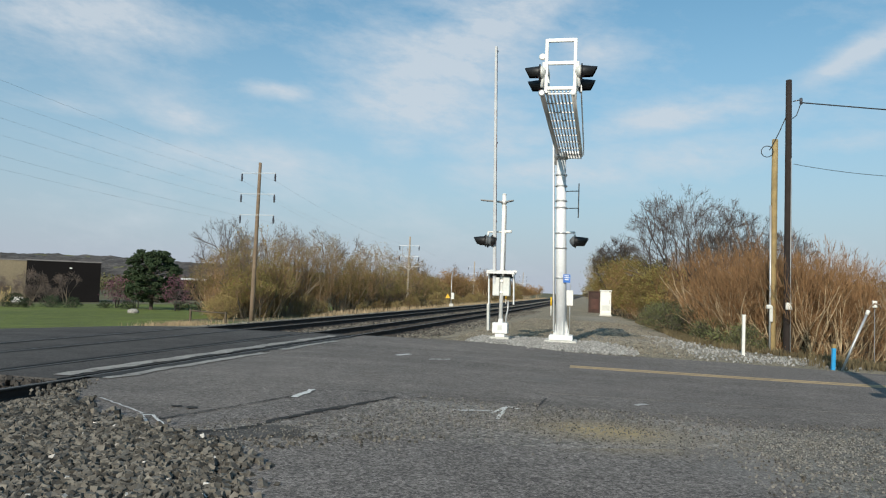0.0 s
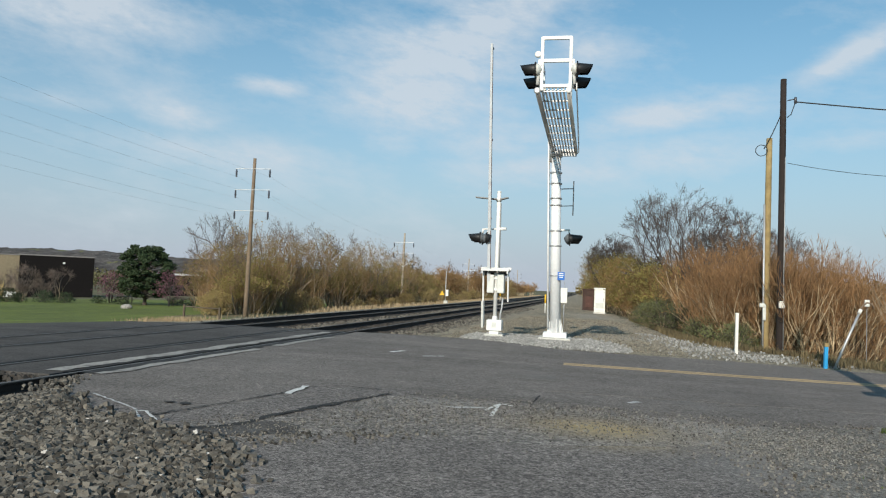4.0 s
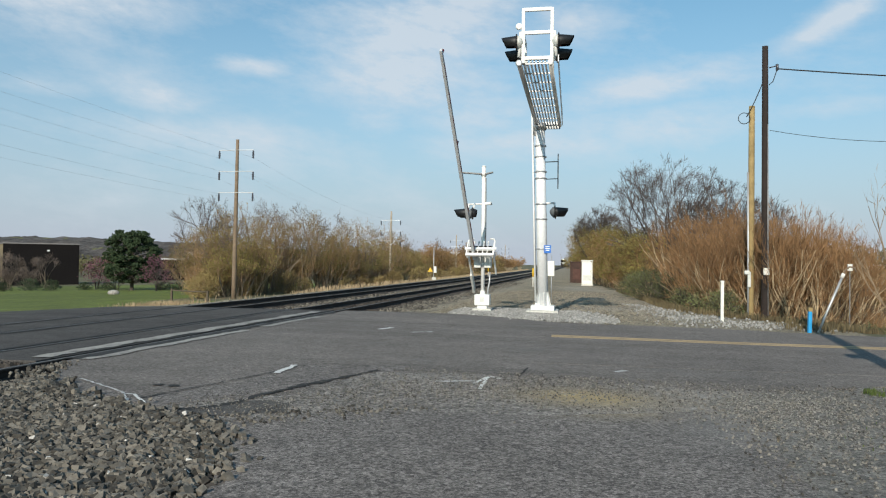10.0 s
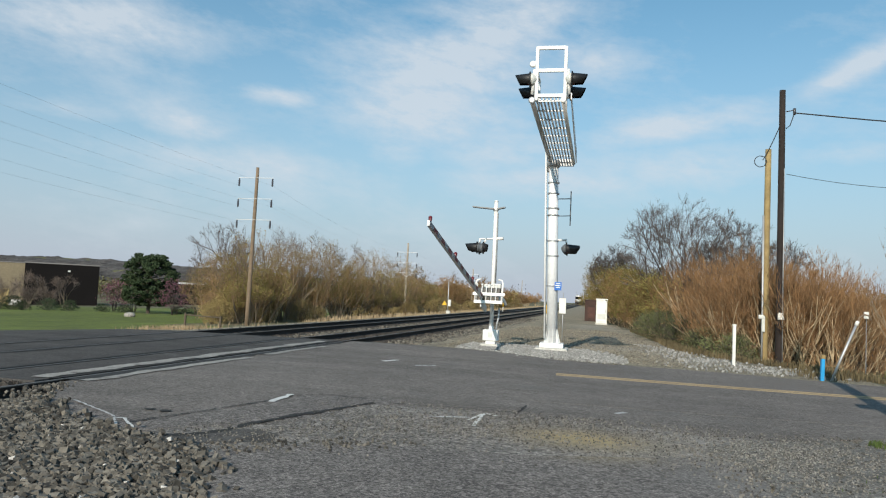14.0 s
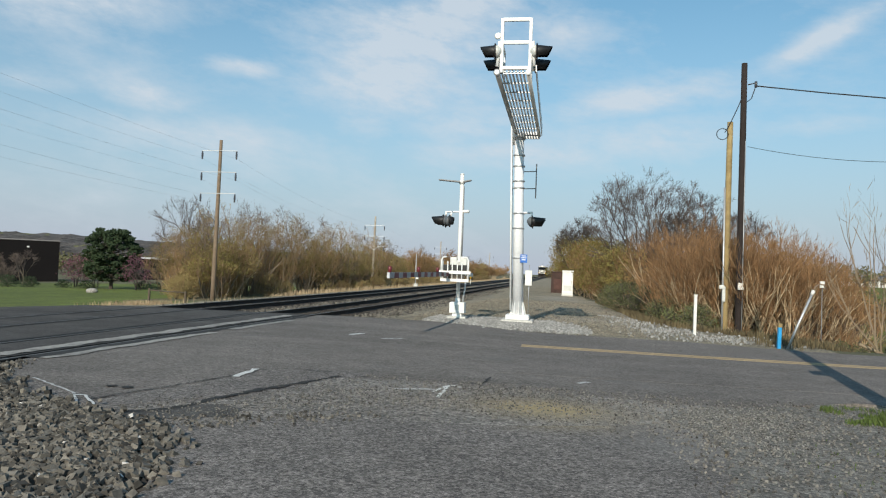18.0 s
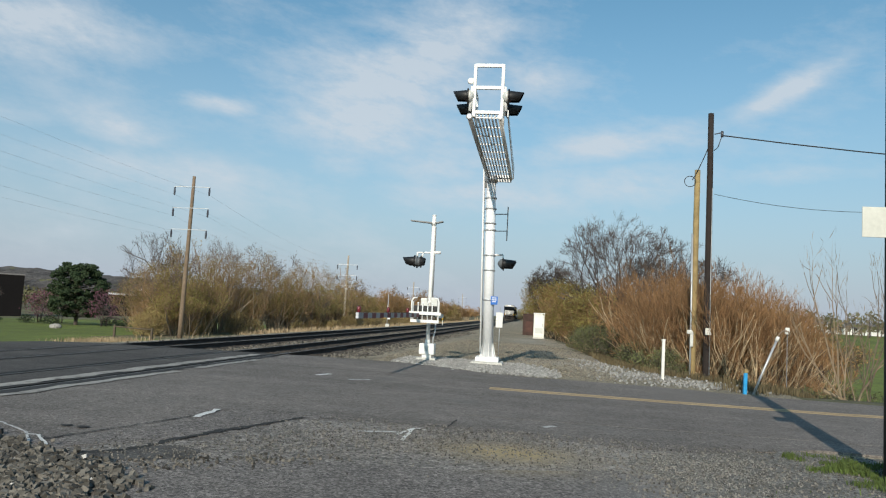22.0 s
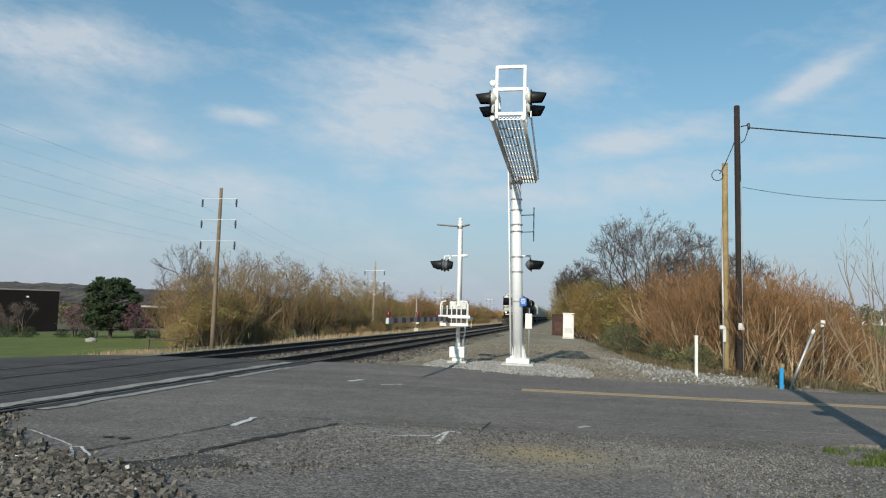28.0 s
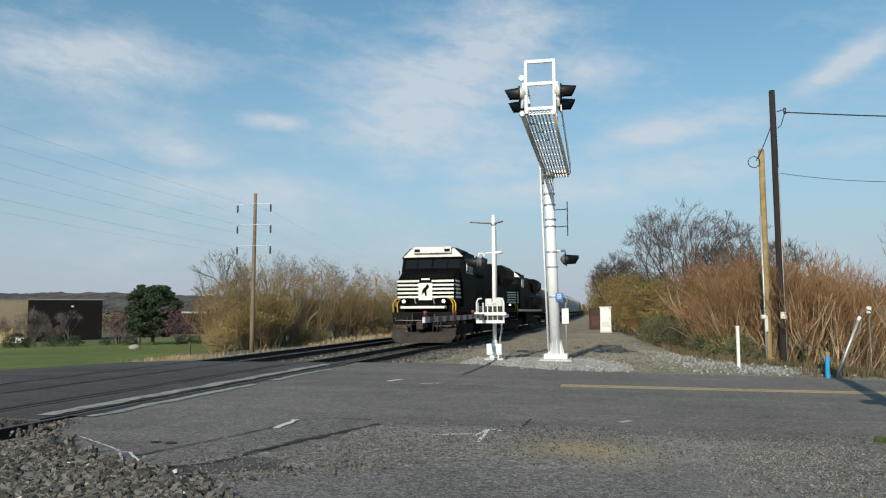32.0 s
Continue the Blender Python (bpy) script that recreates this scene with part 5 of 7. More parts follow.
    # ditch lights
    for x in (-0.95, 0.95):
        bm = B()
        box(bm, x - 0.14, x + 0.14, 0.62, 0.9, 1.86, 2.14, 0.02)
        d = part("ditch_light_case", bm, LOCO_BLACK, g)
        bm = B()
        lathe(bm, (x, 0.62, 2.0), (0, -1, 0), [(0, 0.08), (0.03, 0.08), (0.035, 0.02)], 14)
        part("ditch_light", bm, LIT, d, "lit ditch light")
    # long hood, with the flared radiator end
    bm = B()
    box(bm, -0.95, 0.95, 5.2, 17.0, 1.76, 4.3, 0.05)
    hood = part("long_hood", bm, LOCO_BLACK, g)
    for i in range(14):
        for s in (-1, 1):
            bm = B()
            box(bm, s * 0.955 - 0.015, s * 0.955 + 0.015, 5.4 + i * 0.82, 6.14 + i * 0.82, 1.95, 3.5, 0.006)
            part("hood_door", bm, LOCO_BLACK, hood)
    bm = B()
    prism(bm, [(-0.95, 1.76), (-0.95, 3.2), (-1.5, 3.75), (-1.5, 4.35), (-1.2, 4.62), (1.2, 4.62), (1.5, 4.35), (1.5, 3.75), (0.95, 3.2), (0.95, 1.76)], "y", 16.8, LEN - 1.3)
    part("radiator_hood", bm, LOCO_BLACK, g)
    bm = B()
    prism(bm, [(-0.95, 3.4), (-1.2, 3.6), (-1.2, 4.25), (-0.9, 4.5), (0.9, 4.5), (1.2, 4.25), (1.2, 3.6), (0.95, 3.4)], "y", 7.0, 10.4)
    part("dynamic_brake_hood", bm, LOCO_BLACK, g)
    for y in (6.2, 11.5, 13.5, 18.0, 19.6):
        bm = B()
        lathe(bm, (0, y, 4.3 if y < 16 else 4.62), (0, 0, 1), [(0, 0.5), (0.12, 0.5), (0.16, 0.42)], 18)
        part("roof_fan", bm, LOCO_GREY, hood)
    bm = B()
    for x in (-0.18, 0, 0.18):
        lathe(bm, (x, 5.6, 4.5), (0, -1, 0), [(-0.2, 0.02), (0.1, 0.03), (0.3, 0.07)], 8)
    tube(bm, (0, 5.7, 4.3), (0, 5.7, 4.5), 0.04)
    part("air_horn", bm, LOCO_GREY, hood)
    # tank, trucks
    bm = B()
    box(bm, -1.35, 1.35, 8.2, 14.4, 0.4, 1.4, 0.18)
    part("fuel_tank", bm, LOCO_GREY, g)
    truck(g, 4.4)
    truck(g, LEN - 4.4)
    # handrails
    for s in (-1, 1):
        for off in (0.0, 0.16):
            bm = B()
            path_tube(bm, [(s * (1.46 - off), 0.75 + off, 0.85), (s * (1.5 - off), 0.7 + off, 1.9), (s * (1.36 - off), 0.72 + off, 2.1), (s * (1.15 - off), 0.8 + off, 2.12)], 0.03, 8)
            part("front_handrail", bm, HANDRAIL, g, "bright yellow handrail")
        bm = B()
        path_tube(bm, [(s * 1.48, 5.4, 1.76), (s * 1.48, 5.4, 2.75), (s * 1.48, 16.6, 2.75), (s * 1.48, 16.6, 1.76)], 0.02, 6)
        part("side_handrail", bm, LOCO_GREY, g)
        for i in range(9):
            bm = B()
            tube(bm, (s * 1.48, 6.6 + i * 1.2, 1.76), (s * 1.48, 6.6 + i * 1.2, 2.75), 0.018, n=6)
            part("stanchion", bm, LOCO_GREY, g)
        for k in range(4):
            bm = B()
            box(bm, min(s * 1.2, s * 1.52), max(s * 1.2, s * 1.52), 0.98, 1.35, 0.5 + 0.3 * k, 0.54 + 0.3 * k)
            part("step", bm, LOCO_GREY, g)
    return g


def hopper_car(label, material=None):
    m = material or HOPPER
    g = thing("hopper_car", Matrix(), label, "freight car", "freight cars of the train")
    LEN = 17.6
    bm = B()
    prism(bm, [(-1.5, 1.5), (-1.58, 2.2), (-1.55, 3.9), (-1.1, 4.4), (1.1, 4.4), (1.55, 3.9), (1.58, 2.2), (1.5, 1.5)], "y", 1.3, LEN - 1.3)
    body = part("body", bm, m, g)
    for i in range(14):
        for s in (-1, 1):
            bm = B()
            box(bm, s * 1.58 - 0.04, s * 1.58 + 0.04, 1.6 + i * 1.1, 1.7 + i * 1.1, 1.55, 3.85)
            part("side_rib", bm, m, body)
    for i in range(3):
        bm = B()
        y = 3.6 + i * 4.4
        prism(bm, [(y, 1.5), (y + 1.5, 0.45), (y + 2.0, 0.45), (y + 3.5, 1.5)], "x", -1.0, 1.0)
        part("discharge_chute", bm, m, g)
    bm = B()
    box(bm, -0.45, 0.45, 1.8, LEN - 1.8, 4.4, 4.55, 0.03)
    part("hatch_row", bm, m, body)
    bm = B()
    box(bm, -0.35, 0.35, 0.3, LEN - 0.3, 0.85, 1.2)
    box(bm, -1.5, 1.5, 0.25, 0.55, 1.0, 1.3)
    box(bm, -1.5, 1.5, LEN - 0.55, LEN - 0.25, 1.0, 1.3)
    part("underframe", bm, LOCO_GREY, g)
    for s in (-1, 1):
        for y in (0.4, LEN - 0.4):
            bm = B()
            for k in range(7):
                box(bm, s * 1.4 - 0.2, s * 1.4 + 0.2, y - 0.02, y + 0.02, 1.3 + 0.4 * k, 1.34 + 0.4 * k)
            part("ladder", bm, m, g)
    truck(g, 2.0, 2)
    truck(g, LEN - 2.0, 2)
    coupler(g, 0.4, -1)
    coupler(g, LEN - 0.4, 1)
    return g


def tank_car(label):
    g = thing("tank_car", Matrix(), label, "freight car", "freight cars of the train")
    LEN = 17.6
    bm = B()
    lathe(bm, (0, 0.9, 2.75), (0, 1, 0), [(0, 0.05), (0.12, 0.7), (0.4, 1.2), (0.8, 1.45), (LEN - 2.6, 1.45), (LEN - 2.2, 1.2), (LEN - 1.92, 0.7), (LEN - 1.8, 0.05)], 28)
    part("tank", bm, TANK, g)
    bm = B()
    lathe(bm, (0, LEN / 2, 4.15), (0, 0, 1), [(0, 0.5), (0.35, 0.5), (0.4, 0.42)], 18)
    part("dome", bm, TANK, g)
    bm = B()
    box(bm, -1.4, 1.4, 0.3, 1.6, 1.05, 1.3)
    box(bm, -1.4, 1.4, LEN - 1.6, LEN - 0.3, 1.05, 1.3)
    part("underframe", bm, LOCO_GREY, g)
    for s in (-1, 1):
        bm = B()
        tube(bm, (s * 1.5, 1.2, 2.75), (s * 1.5, LEN - 1.2, 2.75), 0.025, n=6)
        part("handrail", bm, LOCO_GREY, g)
    truck(g, 2.0, 2)
    truck(g, LEN - 2.0, 2)
    coupler(g, 0.4, -1)
    coupler(g, LEN - 0.4, 1)
    return g


TRAIN = []


def build_train():
    TRAIN.append((locomotive("black diesel freight locomotive with white nose stripes and yellow handrails"), 0.0))
    TRAIN.append((locomotive("second black diesel locomotive coupled behind the first", True), 22.6))
    at = 45.2
    tank, hop, brown = tank_car("black tank car in the freight train"), hopper_car("grey covered hopper car in the freight train"), hopper_car("dark brown hopper car in the freight train", BOXCAR)
    used = set()
    for kind in (tank, hop, hop, hop, hop, hop, hop, hop, brown, tank, hop, tank, tank, brown, hop, hop):
        ob = kind if kind not in used else copy_thing(kind, Matrix())
        used.add(kind)
        TRAIN.append((ob, at))
        at += 18.1


build_train()


def track_pose(y):
    return pose(xt(y), y, 0.0, 0, 0, -math.degrees(math.atan2(xt(y + 4) - xt(y - 4), 8)))


# seconds and the angle of the gate arm above the level
ARM_ROWS = [(0, 82), (3.5, 82), (5.4, 82), (6.0, 77), (6.5, 70), (7.5, 62), (8.5, 55.5), (9.5, 48), (10.5, 39.5), (11.5, 31.5), (12.5, 23.5), (13.5, 16), (14.5, 9.5), (15.5, 3.5), (16.0, 0.9), (16.5, -0.3), (19, -0.3), (32, -0.3)]
TRAIN_AT_END, TRAIN_SPEED = 32.7, 18.7


def motions():
    walk(gate_arm, [(t, pose(-0.22, -0.05, 1.38, 90 - a, 0, -2)) for t, a in ARM_ROWS])
    for ob, back in TRAIN:
        walk(ob, [(t, track_pose(TRAIN_AT_END + back + (32 - t) * TRAIN_SPEED)) for t in (0, 4, 8, 12, 16, 20, 24, 26, 28, 29, 30, 31, 32)])


# ---- plants ----
BARK_TAN = mat("tan_stems", (0.42, 0.32, 0.2), 0.9, grain=((1.5, 0.25), (12, 0.2)), rand=0.3)
TWIG_ORANGE = mat("orange_twigs", (0.24, 0.135, 0.062), 0.9, grain=((0.7, 0.25), (6, 0.2)), rand=0.25)
TWIG_OLIVE = mat("olive_brown_twigs", (0.25, 0.16, 0.088), 0.95, grain=((0.7, 0.2), (6, 0.2)), rand=0.3)
TWIG_GREY = mat("grey_twigs", (0.08, 0.066, 0.06), 0.95, grain=((0.7, 0.2), (6, 0.2)), rand=0.3)
SAPLING = mat("sapling_bark", (0.22, 0.165, 0.11), 0.9, grain=((2, 0.2), (14, 0.2)), rand=0.2)
SAPLING_PALE = mat("pale_sapling_bark", (0.3, 0.235, 0.15), 0.9, grain=((2, 0.25), (14, 0.2)), rand=0.2)
TWIG_PALE = mat("pale_grey_twigs", (0.13, 0.1, 0.085), 0.95, grain=((0.7, 0.2), (6, 0.2)), rand=0.3)
TWIG_DULL = mat("dull_brown_twigs", (0.13, 0.092, 0.058), 0.95, grain=((0.7, 0.2), (6, 0.2)), rand=0.3)
BARK_PALE = mat("pale_grey_bark", (0.18, 0.145, 0.105), 0.95, grain=((1.0, 0.25), (9, 0.25)), rand=0.3)
BARK_DARK = mat("dark_bark", (0.075, 0.06, 0.05), 0.95, grain=((1.0, 0.25), (9, 0.25)), rand=0.3)
BUD_OLIVE = mat("olive_buds", (0.22, 0.168, 0.065), 0.9, grain=((0.4, 0.25), (3, 0.25)), rand=0.3)
BUD_ORANGE = mat("rusty_buds", (0.28, 0.165, 0.065), 0.9, grain=((0.4, 0.25), (3, 0.25)), rand=0.3)
BUD_YELLOW = mat("yellow_green_buds", (0.2, 0.168, 0.045), 0.9, grain=((0.4, 0.25), (3, 0.25)), rand=0.25)
LEAF_GREEN = mat("green_undergrowth", (0.115, 0.125, 0.05), 0.9, grain=((0.5, 0.3), (4, 0.3)), rand=0.3)
NEEDLES = mat("dark_needles", (0.03, 0.05, 0.02), 0.95, grain=((0.5, 0.3), (4, 0.3)))
BLOSSOM = mat("purple_blossom", (0.15, 0.062, 0.088), 0.9, grain=((0.6, 0.3), (4, 0.3)))
STRAW = mat("dry_grass", (0.4, 0.3, 0.185), 0.95, grain=((0.6, 0.25), (5, 0.2)), rand=0.2)
BLADE = mat("green_blades", (0.075, 0.11, 0.022), 0.85, grain=((1.5, 0.3), (9, 0.25)))


class Wood:
    """Collects thin three-sided limbs and small leaf faces."""

    def __init__(self, seed):
        self.r = random.Random(seed)
        self.v, self.f, self.lv, self.lf, self.tv, self.tf = [], [], [], [], [], []

    def limb(self, pts, rads, twig=False):
        V, F = (self.tv, self.tf) if twig else (self.v, self.f)
        n = 3 if max(rads) < 0.05 else 6
        base = len(V)
        for i, p in enumerate(pts):
            d = (pts[min(i + 1, len(pts) - 1)] - pts[max(i - 1, 0)]).normalized()
            s = d.orthogonal().normalized()
            t = d.cross(s)
            for k in range(n):
                V.append(p + rads[i] * (math.cos(k * math.tau / n) * s + math.sin(k * math.tau / n) * t))
        for i in range(len(pts) - 1):
            for k in range(n):
                a, b = base + i * n + k, base + i * n + (k + 1) % n
                F.append((a, b, b + n, a + n))

    def leaf(self, p, size):
        r = self.r
        a = Vector((r.gauss(0, 1), r.gauss(0, 1), r.gauss(0, 1))).normalized()
        b = a.orthogonal().normalized()
        i = len(self.lv)
        s, t = a * size, b * size * 0.8
        self.lv += [p - s + t, p - s - t, p + s]
        self.lf.append((i, i + 1, i + 2))

    def sliver(self, p, d, length, width):
        """A thin twig: one long narrow face."""
        r = self.r
        side = d.orthogonal().normalized()
        side.rotate(Matrix.Rotation(r.uniform(0, math.tau), 3, d))
        i = len(self.tv)
        mid = p + d * length * 0.5 + side * width
        self.tv += [p, mid, p + d * length + Vector((r.gauss(0, 0.04), r.gauss(0, 0.04), 0.0)), mid - side * width * 2]
        self.tf.append((i, i + 1, i + 2, i + 3))

    dome = None

    def fork(self, p, d, length, rad, level, ang, ratio, up, kids, twig_at, tips, wobble=0.1):
        """Ascending growth: each limb bends a little, forks at its end and sends out side shoots; the last ones end in fine twigs.

        tips: (twigs a tip, length, half width, spread, leaves a tip, leaf size, leaf scatter)."""
        r = self.r
        segs = 3 if level > 1 else 2
        pts, q, dd = [p.copy()], p.copy(), d.copy()
        full = False
        for i in range(segs):
            dd = (dd + Vector((r.gauss(0, wobble), r.gauss(0, wobble), r.gauss(0, wobble * 0.6) + up))).normalized()
            q = q + dd * (length / segs)
            pts.append(q.copy())
            if self.dome:
                mid, wide, tall = self.dome
                if math.hypot(q.x / wide, q.y / wide, (q.z - mid) / tall) > r.uniform(0.88, 1.03) and q.z > mid * 0.5:
                    full = True
                    break
        segs = len(pts) - 1
        end = rad * (0.74 if level else 0.35)
        if level == 0 and rad < 0.02:
            self.sliver(pts[0], dd, length, max(rad * 0.8, 0.005))
        else:
            self.limb(pts, [rad + (end - rad) * i / segs for i in range(segs + 1)], level <= twig_at)
        n, ln, wd, sp, leaves, size, scat = tips
        if level <= 1:
            for _ in range(n if level == 0 or full else n // 2):
                u = r.uniform(0.2, segs - 0.001)
                at = pts[int(u)].lerp(pts[int(u) + 1], u - int(u))
                td = (dd + Vector((r.gauss(0, sp), r.gauss(0, sp), r.gauss(0.12, sp)))).normalized()
                self.sliver(at, td, ln * r.uniform(0.45, 1.35), wd * r.uniform(0.6, 1.3))
                if leaves:
                    for _ in range(leaves):
                        self.leaf(at + td * ln * r.uniform(0.2, 1.3) + Vector((r.gauss(0, scat), r.gauss(0, scat), r.gauss(0, scat))), size * r.uniform(0.5, 1.3))
        if level <= 0 or full:
            return
        count = kids + (1 if r.random() < 0.45 else 0)
        turn = r.uniform(0, math.tau)
        for i in range(count):
            at = pts[-1] if i < 2 else pts[r.randint(1, max(1, segs - 1))]
            side = dd.orthogonal().normalized()
            side.rotate(Matrix.Rotation(turn + i * math.tau / count + r.uniform(-0.5, 0.5), 3, dd))
            nd = (dd + side * math.tan(ang * r.uniform(0.45, 1.35))).normalized()
            self.fork(at, nd, length * ratio * r.uniform(0.75, 1.2), end * r.uniform(0.72, 0.98), level - 1, ang, ratio, up, kids, twig_at, tips, wobble)

    def meshes(self, names, mats, label, category, group=""):
        g = thing(names[0], Matrix(), label, category, group)
        for nm, vs, fs, m in zip(names[1:], (self.v, self.tv, self.lv), (self.f, self.tf, self.lf), mats):
            if fs:
                py_mesh(nm, vs, fs, m, g)
        return g


def scatter(proto, spots, seed):
    """Puts the prototypes, and copies of them, on the land: (x, y, size, kind)."""
    r = random.Random(seed)
    used = set()
    for x, y, s, k in spots:
        m = Matrix.LocRotScale((x, y, land(x, y) - 0.05), Euler((0, 0, r.uniform(0, math.tau))), (s * r.uniform(0.9, 1.15), s * r.uniform(0.9, 1.15), s * r.uniform(0.92, 1.1)))
        if k in used:
            copy_thing(proto[k], m)
        else:
            proto[k].matrix_basis = m
            used.add(k)


def forked(seed, h, stems, lean, foot, levels, ang, ratio, up, kids, rad, twig_at, tips, mats, label, category, group="", name="shrub", squash=1.0, wobble=0.1, uneven=0.2, dome=None):
    """A plant of several stems from one foot, each one forked again and again; h is its full height, dome (middle, half width, half height, in parts of h) rounds its crown."""
    w = Wood(seed)
    r = w.r
    w.dome = dome and (dome[0] * h, dome[1] * h, dome[2] * h)
    total = sum(ratio ** i for i in range(levels + 1))
    for i in range(stems):
        a, k = (i + r.uniform(-0.4, 0.4)) * 2.39996, math.sqrt((i + 0.5) / stems)
        out = Vector((math.cos(a), math.sin(a), 0))
        d = (out * (lean * k) + Vector((r.gauss(0, 0.05), r.gauss(0, 0.05), 1))).normalized()
        reach = h * r.uniform(1 - uneven, 1.04) * (1 - 0.14 * k)
        w.fork(out * (foot * k) + Vector((0, 0, -0.2)), d, (reach + 0.2) / total * squash, rad * r.uniform(0.7, 1.2), levels, ang, ratio, up, kids, twig_at, tips, wobble)
    return w.meshes((name, "trunk", "crown", "foliage"), mats, label, category, group)


def bud_bush(seed, h, rx, clumps, leaves, size, stems, mats, label, group, spikes=2, name="bush", low=0.14, r0=0.045, category="shrub"):
    """A rounded bush: stems from one foot, and loose clumps of buds and twigs on their ends."""
    w = Wood(seed)
    r = w.r
    tips = []
    for _ in range(clumps):
        u = low + (1 - low) * r.random() ** 0.85
        wide = rx * math.sqrt(max(0.03, 1 - ((u - 0.45) / 0.58) ** 2))
        a, k = r.uniform(0, math.tau), r.random() ** 0.38
        tips.append(Vector((math.cos(a) * wide * k, math.sin(a) * wide * k, h * u * r.uniform(0.93, 1.07))))
    for i, t in enumerate(tips):
        foot = Vector((t.x * 0.12, t.y * 0.12, 0.0)) + Vector((r.gauss(0, 0.12), r.gauss(0, 0.12), -0.15))
        if i < stems:
            a = foot.lerp(t, 0.35) * 1.0 + Vector((-t.x * 0.15, -t.y * 0.15, t.z * 0.08))
            b = foot.lerp(t, 0.7) + Vector((-t.x * 0.06, -t.y * 0.06, t.z * 0.06))
            w.limb([foot, a, b, t], [r0 * 1.2, r0 * 0.8, r0 * 0.5, r0 * 0.2])
        else:
            o = tips[r.randrange(stems)]
            a = o * r.uniform(0.45, 0.8)
            w.sliver(a, (t - a).normalized(), (t - a).length, r0 * 0.4)
        out = Vector((t.x, t.y, t.z - h * 0.35)).normalized()
        for _ in range(spikes):
            d = (out + Vector((r.gauss(0, 0.5), r.gauss(0, 0.5), r.gauss(0.35, 0.4)))).normalized()
            w.sliver(t - d * 0.1 * h, d, h * r.uniform(0.1, 0.2), 0.011)
        cs = h * r.uniform(0.055, 0.095)
        for _ in range(leaves):
            w.leaf(t + Vector((r.gauss(0, cs), r.gauss(0, cs), r.gauss(0, cs * 0.8))), size * r.uniform(0.5, 1.3))
    return w.meshes((name, "trunk", "crown", "foliage"), mats, label, category, group)


